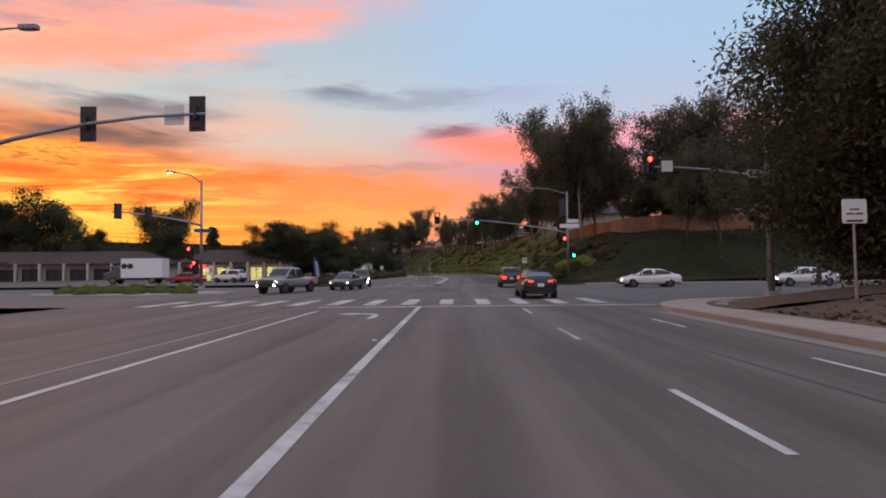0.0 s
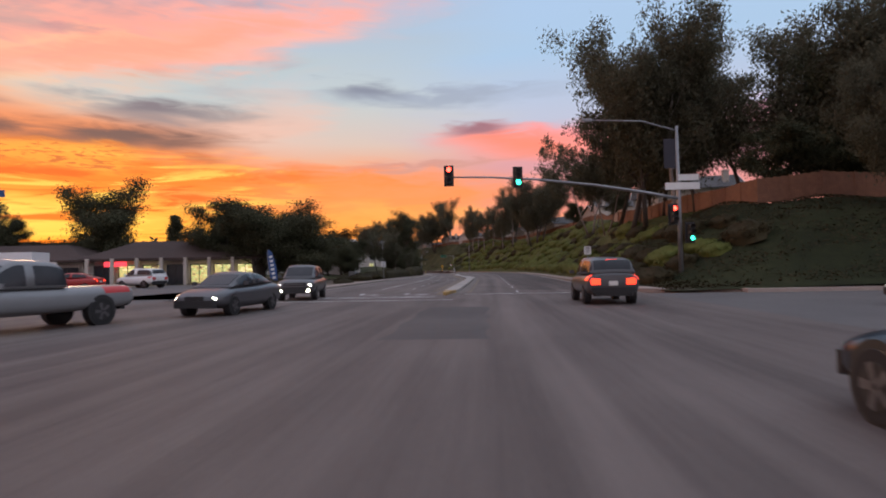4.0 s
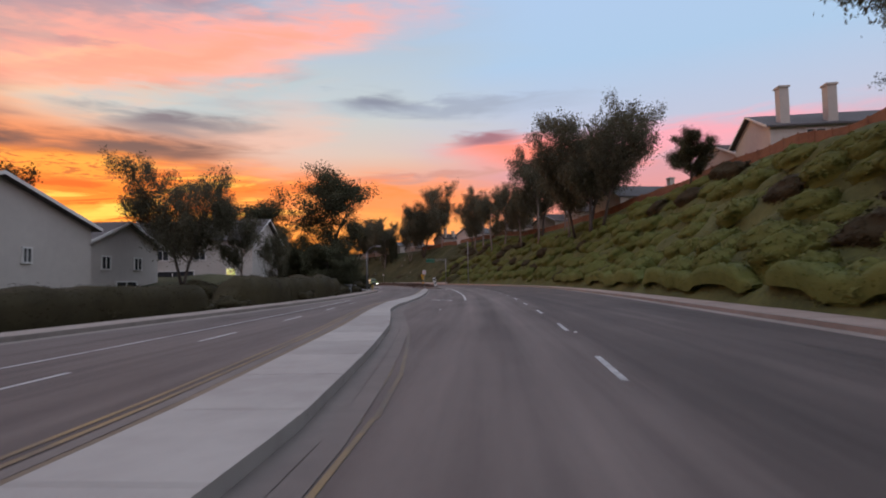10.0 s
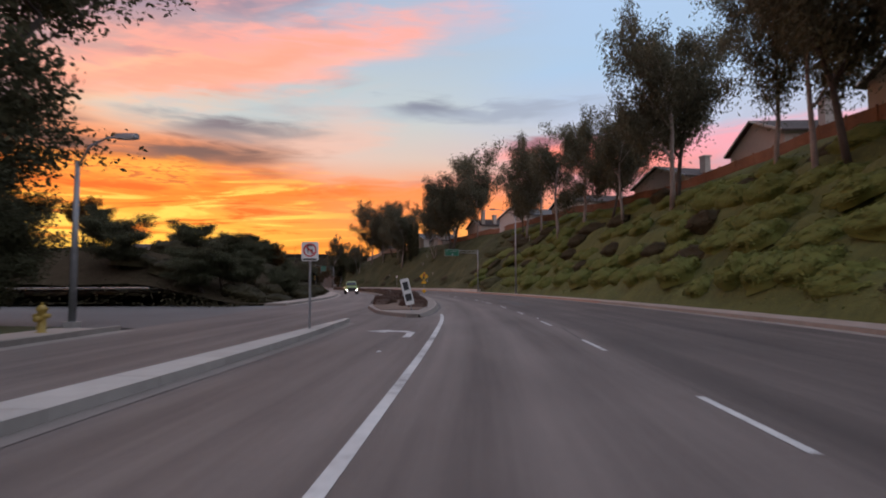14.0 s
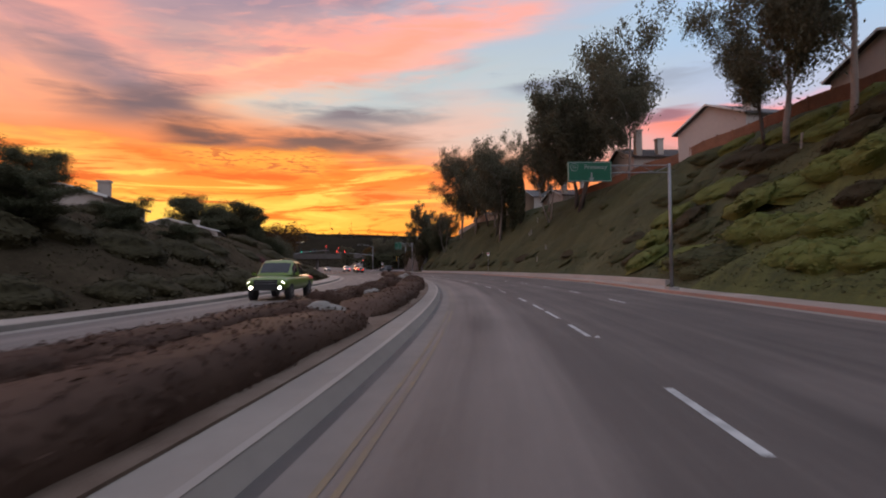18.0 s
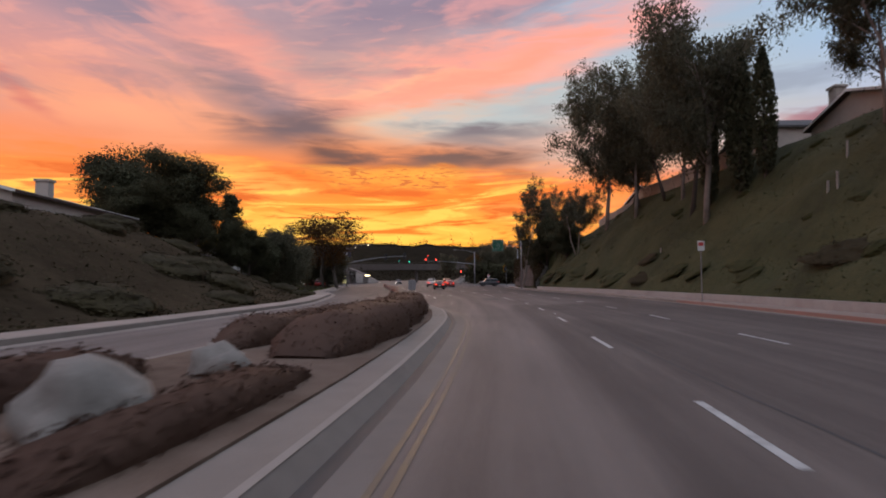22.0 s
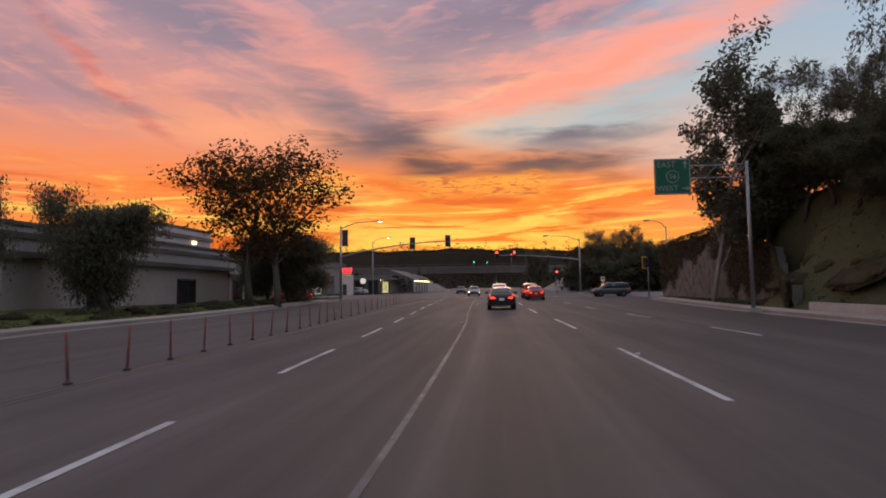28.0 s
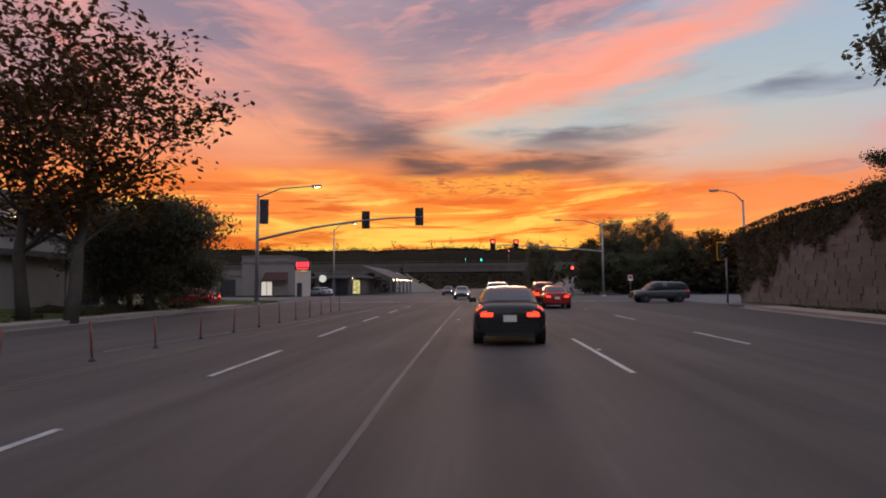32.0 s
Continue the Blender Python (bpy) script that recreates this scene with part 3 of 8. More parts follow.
class Build:
    """Collects vertices and faces for one mesh."""

    def __init__(self):
        self.v, self.f = [], []

    def add(self, verts, faces):
        k = len(self.v)
        self.v += [tuple(p) for p in verts]
        self.f += [tuple(i + k for i in q) for q in faces]
        return self

    def box(self, c, size, rz=0.0, taper=1.0, bevel=0.0):
        """A box about c, its top taper times its bottom; bevel cuts its upright edges."""
        hx, hy, hz = size[0] / 2, size[1] / 2, size[2] / 2
        cs, sn = math.cos(rz), math.sin(rz)
        if bevel:
            ring = [(-hx + bevel, -hy), (hx - bevel, -hy), (hx, -hy + bevel), (hx, hy - bevel), (hx - bevel, hy), (-hx + bevel, hy), (-hx, hy - bevel), (-hx, -hy + bevel)]
        else:
            ring = [(-hx, -hy), (hx, -hy), (hx, hy), (-hx, hy)]
        n = len(ring)
        vs = []
        for z, k in ((-hz, 1.0), (hz, taper)):
            for x, y in ring:
                x, y = x * k, y * k
                vs.append((c[0] + cs * x - sn * y, c[1] + sn * x + cs * y, c[2] + z))
        fs = [tuple(range(n - 1, -1, -1)), tuple(range(n, 2 * n))] + [(i, (i + 1) % n, n + (i + 1) % n, n + i) for i in range(n)]
        return self.add(vs, fs)

    def tube(self, pts, radii, n=7, cap=True):
        pts = [Vector(p) for p in pts]
        vs, fs = [], []
        side = None
        for i, p in enumerate(pts):
            t = (pts[min(i + 1, len(pts) - 1)] - pts[max(i - 1, 0)]).normalized()
            if side is None:
                side = t.cross(Vector((0.31, 0.77, 0.2))).normalized()
            side = (side - t * side.dot(t)).normalized()
            o = t.cross(side)
            r = radii[i] if not isinstance(radii, (int, float)) else radii
            vs += [p + (side * math.cos(a) + o * math.sin(a)) * r for a in [2 * math.pi * k / n for k in range(n)]]
        for i in range(len(pts) - 1):
            fs += [(i * n + k, i * n + (k + 1) % n, (i + 1) * n + (k + 1) % n, (i + 1) * n + k) for k in range(n)]
        if cap:
            fs += [tuple(range(n - 1, -1, -1)), tuple(range((len(pts) - 1) * n, len(pts) * n))]
        return self.add(vs, fs)

    def disc(self, c, axis, r, depth, n=16):
        a = Vector(axis).normalized() * depth / 2
        return self.tube([Vector(c) - a, Vector(c) + a], r, n)

    def strip(self, s0, s1, d0, d1, z, step=4.0, thick=0.0):
        """A band of the road between two offsets, which may be functions of s; with thickness it has sides."""
        f0 = d0 if callable(d0) else (lambda s: d0)
        f1 = d1 if callable(d1) else (lambda s: d1)
        n = max(1, int(math.ceil((s1 - s0) / step)))
        ss = [s0 + (s1 - s0) * i / n for i in range(n + 1)]
        vs = []
        for s in ss:
            a, b = f0(s), f1(s)
            vs += [at(s, a, z), at(s, b, z)]
            if thick:
                vs += [at(s, a, z - thick), at(s, b, z - thick)]
        k = 4 if thick else 2
        fs = []
        for i in range(n):
            o, p = i * k, (i + 1) * k
            fs.append((o, o + 1, p + 1, p))
            if thick:
                fs += [(o + 2, o, p, p + 2), (o + 1, o + 3, p + 3, p + 1)]
        if thick:
            e = n * k
            fs += [(0, 2, 3, 1), (e, e + 1, e + 3, e + 2)]
        return self.add(vs, fs)

    def mesh(self, name, mat, smooth=False):
        me = bpy.data.meshes.new(name)
        me.from_pydata(self.v, [], self.f)
        me.validate()
        me.materials.append(mat)
        if smooth:
            me.shade_smooth()
        return me


def part(name, build, mat, parent, label="", smooth=False):
    """One mesh object under a thing or a part."""
    ob = new(name, build.mesh(name, mat, smooth) if isinstance(build, Build) else build)
    ob.parent = parent
    if label:
        ob["label"] = label
    return ob


def thing(name, label, category, m=None, group="", kind=""):
    ob = new(name)
    ob.empty_display_size = 0.3
    if m is not None:
        ob.matrix_world = m
    return tagged(ob, label, category, group, kind)


def structure(name, build, mat, label, smooth=False):
    ob = new(name, build.mesh(name, mat, smooth) if isinstance(build, Build) else build)
    return tagged(ob, label, name.split("_")[0], kind="structure")


def stand(s, d, z=0.0, rz=0.0):
    """A pose on the road's line, turned with it."""
    p = at(s, d, z)
    return pose(p.x, p.y, p.z, 0, 0, turn(s) + rz)


# ---------------------------------------------------------------- ground
CREST_D = table((-80, 40), (58, 26), (64, 22), (75, 19), (105, 18), (130, 22.5), (165, 27), (200, 25), (235, 25), (265, 28), (320, 26), (365, 24), (385, 25), (400, 22), (416, 30), (430, 40))
CREST_Z = table((-80, 2.0), (15, 2.4), (28, 1.0), (40, 0.3), (58, 0.3), (61, 1.2), (68, 4.6), (75, 6.0), (105, 6.3), (130, 8.6), (165, 12.0), (200, 11.0), (235, 11.0), (265, 13.0), (320, 12.4), (365, 11.5), (385, 9.5), (400, 7.5), (412, 5.5), (420, 0.8), (440, 0.4))
BANK = table((-80, 1.0), (50, 0.6), (58, 0.1), (88, 0.1), (98, 0.5), (116, 0.9), (148, 1.1), (160, 2.2), (178, 1.5), (188, 0.3), (208, 0.2), (217, 4.0), (262, 5.2), (300, 4.8), (330, 5.2), (352, 5.2), (366, 3.0), (374, 0.8), (440, 0.4))
BANK_D = table((-80, 30), (70, 30), (150, 12), (200, 11), (330, 12), (366, 20), (440, 20))


FOOT = table((384, 0.0), (390, 15.6), (396, 19.9), (426, 19.9), (432, 0.0))


def ease(u):
    u = min(1.0, max(0.0, u))
    return u * u * (3 - 2 * u)


def lumps(s, d):
    """Mounds of clipped ground cover, drawn out along the slope's contours."""
    w = noise.noise(Vector((s * 0.16, d * 0.35, 3.0)))
    f = noise.voronoi(Vector((s * 0.20 + 0.5 * w, d * 0.60 + 0.35 * w + s * 0.03, 1.5)))[0][0]
    g = noise.voronoi(Vector((s * 0.62 + w, d * 1.5 - w, 7.5)))[0][0]
    low = float(np.interp(s, [76, 84, 228, 268], [0.0, 0.6, 0.6, 0.3]))
    return low * (1.25 * math.sqrt(max(0.0, 1 - (f / 0.62) ** 2)) + 0.22 * math.sqrt(max(0.0, 1 - (g / 0.7) ** 2)))


def height(s, d):
    """The lie of the land beside the road."""
    r, l = max(RIGHT(s) + 1.7, FOOT(s)), LEFT(s) - 1.6
    if d > r:
        c, zc = CREST_D(s), CREST_Z(s)
        u = (d - r) / max(2.0, c - r)
        z = zc * (0.25 * ease(u) + 0.75 * min(1, u)) if u < 1 else zc + 0.02 * (d - c)
        wob = noise.noise(Vector((s * 0.13, d * 0.2, 0.0))) * 0.5 * min(1, (d - r) / 3) * min(1, zc / 3)
        return 0.1 + z + wob + (lumps(s, d) * min(1, (d - r) / 1.2) * min(1, max(0, c - 0.4 - d) / 2) if 66 < s < 412 else 0.0)
    if d < l:
        u = (l - d) / BANK_D(s)
        wob = noise.noise(Vector((s * 0.11, d * 0.17, 5.0))) * 0.4 * min(1, (l - d) / 3) * min(1.0, BANK(s) / 1.5)
        return 0.1 + BANK(s) * ease(u) + wob
    return 0.1


def land(name, s0, s1, side, mat, label):
    b = Build()
    ss = list(np.arange(s0, s1 + 0.1, 0.5 if side > 0 and s1 > 100 else 3.0))
    offs = [0, 0.6, 1.3, 2, 3, 4, 5, 6, 7.5, 9, 11, 13, 15, 18, 22, 27, 34, 45, 60, 80, 110]
    if side > 0 and s1 > 100:
        offs = [0, 0.25] + [0.5 + 0.36 * k for k in range(48)] + [18.5, 20, 23, 27, 34, 45, 60, 80, 110]
    vs = []
    for s in ss:
        for o in offs:
            d = RIGHT(s) + 1.7 + o if side > 0 else LEFT(s) - 1.6 - o
            vs.append(at(s, d, height(s, d) if o else 0.1))
    n = len(offs)
    fs = [(i * n + j, i * n + j + 1, (i + 1) * n + j + 1, (i + 1) * n + j) for i in range(len(ss) - 1) for j in range(n - 1)]
    if side < 0:
        fs = [tuple(reversed(q)) for q in fs]
    b.add(vs, fs)
    return structure(name, b, mat, label, smooth=True)


far = Build()
ring = [(1900 * math.cos(a) - 60, 1900 * math.sin(a) + 220, -0.35) for a in [2 * math.pi * i / 64 for i in range(64)]]
far.add(ring, [tuple(range(64))])
structure("ground", far, FIELD, "dim flat ground reaching out to the horizon")

land("ground_right_near", -80, 19, 1, SOIL, "bare brown earth bank beside the pavement")
# the corner bank's tree shade is in its dark base colour
land("ground_right_corner", 58, 82, 1, COVER_SHADED, "dim rough bank of low cover at the junction corner")
land("ground_right", 82, 264, 1, GRASS, "steep green planted hillside of clipped mounds above the pavement")
land("ground_right_far", 264, 419, 1, GRASS_DARK, "steep dim grassy hillside above the pavement")
land("ground_left_near", -80, 19, -1, SOIL, "earth verge beside the cross road")
land("ground_left_bare", 64, 108, -1, EARTH_PALE, "bare pale earth bank beside the oncoming lanes")
land("ground_left", 108, 190, -1, GRASS_DARK, "dark planted verge beside the oncoming lanes")
land("ground_left_verge", 366, 440, -1, GRASS, "dim green grass verge before the shops")
land("ground_left_bank", 211, 366, -1, BANK_COVER, "dark planted bank beside the oncoming lanes")



def bump_at(d, c, w):
    return math.exp(-((d - c) / w) ** 2)


WORN_EDGE = table((-80, 9.0), (62, 9.0), (66, 2.0), (110, 2.3), (146, 3.0), (188, 3.5), (215, 2.2), (239, 1.35), (300, 1.3), (326, 1.6), (331, 9.0))
FLEET = table((-80, 0.3), (60, 0.3), (140, 0.55), (180, 0.5), (230, 0.2), (320, 0.1), (420, 0.1))
BASE_WEAR = table((-80, 0.44), (56, 0.44), (70, 0.46), (190, 0.50), (240, 0.56), (320, 0.58), (345, 0.42), (368, 0.14), (600, 0.08))


def wear_of(s, d):
    """How far the traffic has worn and bleached the asphalt: pale in the wheel paths, dark in the newer outer lanes."""
    w = BASE_WEAR(s)
    c = FLEET(s)
    w += 0.17 * (bump_at(d, c - 0.75, 0.34) + bump_at(d, c + 0.80, 0.40)) - 0.10 * bump_at(d, c, 0.30)
    for k in (3.5, 7.0, -5.6, -9.0):
        w += 0.05 * (bump_at(d, c + k - 0.8, 0.35) + bump_at(d, c + k + 0.8, 0.35)) - 0.05 * bump_at(d, c + k, 0.35)
    outer = ease((d - WORN_EDGE(s) - 0.10 * math.sin(s * 0.37) + 0.25) / 0.5)
    w -= 0.24 * outer
    w += 0.16 * noise.noise(Vector((s * 0.05, d * 0.9, 11.0))) + 0.10 * noise.noise(Vector((s * 0.24, d * 0.5, 17.0)))
    return w


def worn_road(name, s0, s1, left, right, mat, label, step=1.6, cell=0.30):
    n = int(math.ceil((s1 - s0) / step))
    ss = [s0 + (s1 - s0) * i / n for i in range(n + 1)]
    m = int(max(right(q) - left(q) for q in ss) / cell) + 1
    vs, wear, lane = [], [], []
    for q in ss:
        lo, hi = left(q), right(q)
        for j in range(m + 1):
            d = lo + (hi - lo) * j / m
            vs.append(at(q, d, 0.0))
            wear.append(wear_of(q, d))
            lane += (d, q, 0.0)
    b = Build().add(vs, [(i * (m + 1) + j, i * (m + 1) + j + 1, (i + 1) * (m + 1) + j + 1, (i + 1) * (m + 1) + j) for i in range(n) for j in range(m)])
    ob = structure(name, b, mat, label)
    ob.data.attributes.new("wear", "FLOAT", "POINT").data.foreach_set("value", wear)
    ob.data.attributes.new("lane", "FLOAT_VECTOR", "POINT").data.foreach_set("vector", lane)
    return ob


worn_road("road_near", -80, 20, LEFT, RIGHT, ROAD, "grey asphalt carriageway before the first junction", 2.5, 0.4)
worn_road("road_junction", 20, 64, table((20, -17), (58, -17), (62, -13), (64, -13)), table((20, 8.0), (64, 8.0)), ROAD, "grey asphalt of the first junction", 2.5, 0.4)
worn_road("road", 64, 331, LEFT, RIGHT, ROAD, "worn grey asphalt carriageway with pale wheel tracks and dark outer lanes")
worn_road("road_far", 331, 440, LEFT, RIGHT, ROAD, "dark grey asphalt carriageway before the second junction")
newer = Build()
newer.strip(440, 700, -24, 22, 0, 10)
structure("road_beyond", newer, ASPHALT_NEW, "dark grey asphalt beyond the second junction")
cross = Build()
cross.strip(28, 58, 7.9, 120, -0.004, 3)
cross.strip(19, 28, 7.2, 40, -0.006, 3)
cross.strip(26, 60, -120, -16.9, -0.004, 3)
cross.strip(190, 211, -60, lambda s: LEFT(s) + 0.1, -0.004, 3)
cross.strip(418, 470, 17, 120, -0.004, 5)
cross.strip(426, 470, -120, -18, -0.004, 5)
structure("road_side_streets", cross, ASPHALT_OLD, "grey asphalt of the crossing streets")


corner_earth = Build()
rows = []
for s in np.arange(19, 27.3, 0.7):
    d0 = RIGHT(20) + 7.0 - math.sqrt(max(0.0, 5.4 ** 2 - max(0.0, s - 20) ** 2)) + (2.0 * max(0.0, s - 25.4))
    rows.append([at(s, d0 + o, 0.16 + 0.55 * min(1.0, (27.3 - s) / 3.0) * ease((o - 0.3) / 6) + (0.12 * noise.noise(Vector((s, o, 2))) if o else 0)) for o in (0, 0.7, 1.5, 2.5, 4, 6, 9, 14, 22, 40)])
    rows[-1][0].z = 0.16
corner_earth.add([p for r in rows for p in r], [(i * 10 + j, i * 10 + j + 1, i * 10 + j + 11, i * 10 + j + 10) for i in range(len(rows) - 1) for j in range(9)])
side_walk = Build()
side_walk.strip(57.4, 59.2, 12.5, 110, 0.17, 1, 0.3)
structure("pavement_side_street", side_walk, PAVING, "pale concrete pavement along the side street")
structure("ground_corner", corner_earth, SOIL, "bare brown earth behind the street corner", True)
court = Build()
court.strip(60, 96, -78, -19.5, 0.24, 6)
structure("pavement_forecourt", court, ASPHALT_OLD, "grey asphalt forecourt before the shops")


def kerb_run(name, s0, s1, dfun, side, width, label, slab=1.5, lip=0.18):
    """Kerb and pavement slabs; side 1: the pavement lies to the right of the kerb."""
    k = Build()
    k.strip(s0, s1, lambda s: dfun(s) - (0.0 if side > 0 else lip), lambda s: dfun(s) + (lip if side > 0 else 0.0), 0.15, 3, 0.30)
    g = Build()
    g.strip(s0, s1, lambda s: dfun(s) - (0.5 if side > 0 else 0.0), lambda s: dfun(s) + (0.0 if side > 0 else 0.5), 0.006, 3)
    base = structure(name, k, KERB, label)
    part("gutter", g, KERB, base)
    n = int((s1 - s0) / slab)
    for i in range(n):
        a, b = s0 + i * slab + 0.008, s0 + (i + 1) * slab - 0.008
        q = Build()
        q.strip(a, b, lambda s: dfun(s) + (lip + 0.006 if side > 0 else -width), lambda s: dfun(s) + (width if side > 0 else -lip - 0.006), 0.148 + 0.004 * ((i * 7) % 3), 2, 0.15)
        part("slab", q, PAVING, base)
    return base
kerb_run("pavement_right_near", -40, 20, RIGHT, 1, 1.7, "pale concrete pavement with kerb", 1.5)
kerb_run("pavement_right", 64, 416, RIGHT, 1, 1.7, "pale concrete pavement with kerb along the hillside", 2.4)
for a, b in ((64.2, 80), (214, 330)):
    q = Build()
    q.strip(a, b, lambda s: RIGHT(s) - 0.004, lambda s: RIGHT(s) + 0.176, 0.1535, 2, 0.15)
    part("red_kerb_paint", q, KERB_RED, bpy.data.objects["pavement_right"], "faded red painted kerb")
kerb_run("pavement_left", 68, 189, LEFT, -1, 1.5, "concrete pavement along the oncoming lanes", 3.0)
kerb_run("pavement_left_far", 211.5, 424, LEFT, -1, 1.5, "concrete pavement along the oncoming lanes", 3.0)


def corner(name, s, d, label, r=6.0, a0=0.0, a1=90.0, s_sign=1, d_sign=1):
    """A rounded pavement corner at a junction."""
    b = Build()
    vs = [at(s, d, 0.15)]
    for i in range(13):
        a = radians(a0 + (a1 - a0) * i / 12)
        vs.append(at(s + s_sign * r * math.sin(a), d + d_sign * (-r * math.cos(a)), 0.15))
    n = len(vs)
    low = [v - Vector((0, 0, 0.3)) for v in vs]
    b.add(vs + low, [tuple(range(n))] + [(i, n + i, n + i + 1, i + 1) for i in range(1, n - 1)])
    return structure(name, b, PAVING, label)


corner("pavement_corner_near", 20, RIGHT(20) + 7.0, "rounded concrete street corner", 7.0)
corner("pavement_corner_far", 64, RIGHT(64) + 6.0, "rounded concrete street corner", 6.0, s_sign=-1)

# ---------------------------------------------------------------- medians
MED_L = table((60, -2.3), (64, -2.5), (98, -2.55), (103, -2.6), (113, -3.0), (124, -3.85), (130, -4.45), (135, -4.85), (142, -5.2), (150, -4.9), (157, -4.65), (177, -4.8), (186, -4.6), (193, -4.4))
MED_R = table((60, -2.15), (64, -1.7), (98, -1.65), (104, -1.5), (112.5, -1.55), (118, -1.95), (124, -2.5), (129, -3.2), (133, -3.8), (138, -4.1), (150, -3.85), (157, -3.9), (177, -4.05), (186, -4.0), (193, -4.2))


def median():
    base = thing("traffic_island", "long narrow pale concrete traffic island with yellow edges", "traffic island", kind="structure")
    n = 0
    for s in np.arange(60, 192.6, 2.2):
        q = Build()
        q.strip(s + 0.01, min(s + 2.19, 193), MED_L, MED_R, 0.15, 1.1, 0.25)
        part("slab", q, CONCRETE, base)
    for f, k in ((MED_L, -1), (MED_R, 1)):
        q = Build()
        q.strip(60.5, 192.5, lambda s: f(s) + (0.0 if k > 0 else -0.42), lambda s: f(s) + (0.30 if k > 0 else 0.0), 0.008, 2)
        part("gutter", q, KERB_PAN if k > 0 else SUNLIT_PAN, base)
        q = Build()
        q.strip(62, 140, lambda s: f(s) + (0.31 if k > 0 else -0.60), lambda s: f(s) + (0.55 if k > 0 else -0.43), 0.009, 2)
        part("gutter_pan", q, KERB_PAN, base, "pale concrete gutter pan")
    tip = Build()
    tip.strip(59.7, 63.0, lambda s: MED_L(s) - 0.012, lambda s: MED_R(s) + 0.012, 0.156, 0.8, 0.16)
    part("yellow_tip", tip, YELLOW, base, "yellow painted kerb nose")


median()
PL_L = table((196, -2.2), (199, -4.0), (206, -5.3), (240, -5.8), (300, -5.7), (314, -5.4), (322, -5.0), (326.4, -4.35))
PL_R = table((196, -1.8), (199, -1.5), (206, -1.25), (300, -1.25), (312, -1.4), (318, -1.85), (322.6, -2.7), (326.4, -3.7))


def bevelled(s0, s1, f0, z0, f1, z1, step=2.0):
    """A sloping band of the road's edge between two offsets and heights."""
    n = max(1, int(math.ceil((s1 - s0) / step)))
    ss = [s0 + (s1 - s0) * i / n for i in range(n + 1)]
    vs = [p for s in ss for p in (at(s, f0(s), z0), at(s, f1(s), z1))]
    return Build().add(vs, [(2 * i, 2 * i + 1, 2 * i + 3, 2 * i + 2) for i in range(n)])


def planted_median():
    base = thing("planted_median", "planted median of low dark shrubs in a concrete kerb", "median", kind="structure")
    for lo, hi in ((lambda s: PL_R(s) - 0.55, PL_R), (PL_L, lambda s: PL_L(s) + 0.3)):
        k = Build()
        k.strip(196, 326.4, lo, hi, 0.16, 2, 0.25)
        part("kerb", k, KERB_WARM, base)
    part("kerb_face", bevelled(196, 326.4, lambda s: PL_R(s) + 0.003, 0.162, lambda s: PL_R(s) + 0.15, 0.004), KERB_WARM, base, "sloping kerb face")
    # thin pale strip that paints the edge highlight on the kerb top
    part("kerb_lip", bevelled(196, 326.4, lambda s: PL_R(s) - 0.07, 0.166, lambda s: PL_R(s) + 0.012, 0.164), KERB_LIP, base, "kerb edge with a painted highlight")
    g = Build()
    g.strip(197, 326, lambda s: PL_R(s) + 0.15, lambda s: PL_R(s) + 0.30, 0.006, 2)
    part("gutter", g, STREAK_DARK, base)
    g = Build()
    g.strip(197, 326, lambda s: PL_R(s) + 0.30, lambda s: PL_R(s) + 0.62, 0.007, 2)
    part("gutter_pan", g, KERB_PAN, base, "pale concrete gutter pan")
    q = Build()
    q.strip(200, 325.4, lambda s: PL_L(s) + 0.29, lambda s: PL_R(s) - 0.54, 0.19, 2, 0.1)
    part("soil", q, MULCH, base)
    for a, b in ((196, 202), (325.0, 326.4)):
        q = Build()
        q.strip(a, b, lambda s: PL_L(s) + 0.2, lambda s: PL_R(s) - 0.2, 0.163, 0.7, 0.1)
        part("nose", q, KERB_WARM, base)


planted_median()

# ---------------------------------------------------------------- painted lines
markings = thing("road_markings", "worn white and yellow painted road lines", "road marking", kind="structure")
Z_PAINT = 0.006


def line(s0, s1, d, w, mat=PAINT, step=3.0):
    f = d if callable(d) else (lambda s: d)
    b = Build()
    b.strip(s0, s1, lambda s: f(s) - w / 2, lambda s: f(s) + w / 2, Z_PAINT, step)
    part("line", b, mat, markings)


def dashes(s0, s1, d, period=7.6, length=2.5, w=0.11):
    f = d if callable(d) else (lambda s: d)
    s = s0
    while s < s1:
        line(s, min(s + length, s1), f, w, step=1.3)
        s += period


LANE1 = table((-80, 2.6), (24, 2.6), (62, 1.8), (90, 1.8), (115, 2.1), (125, 2.5), (172, 3.3), (200, 3.0), (226, 2.7), (276, 2.45), (308, 2.6), (330, 3.1), (356, 2.75), (368, 2.6), (380, 2.45), (387, 2.1), (398, 1.9), (415, 1.8))
LANE2 = table((255, 6.2), (280, 6.6), (312, 6.6), (340, 7.2), (371, 7.2), (381, 6.9), (392, 6.1), (415, 5.6))
dashes(-41.0, 23, LANE1)
dashes(-38.6, 22, lambda s: 5.7)
dashes(61.9, 255, LANE1)
dashes(248.5, 330, LANE1, 8.0)
TURN_EDGE = table((388, -9.4), (393, -9.1), (401.7, -8.5), (410, -7.9), (430, -6.5))
line(390, 428, TURN_EDGE, 0.12, PAINT_WORN)
dashes(335.0, 414, LANE1, 13.0, 6.4)
dashes(255.0, 345, LANE2, 8.4, 2.6)
dashes(349.6, 414, LANE2, 10.6, 3.7)
line(-60, 24, -1.42, 0.17)
line(-60, 22, -5.1, 0.14)
line(-60, 20, -6.0, 0.14, KERB)
stop = Build()
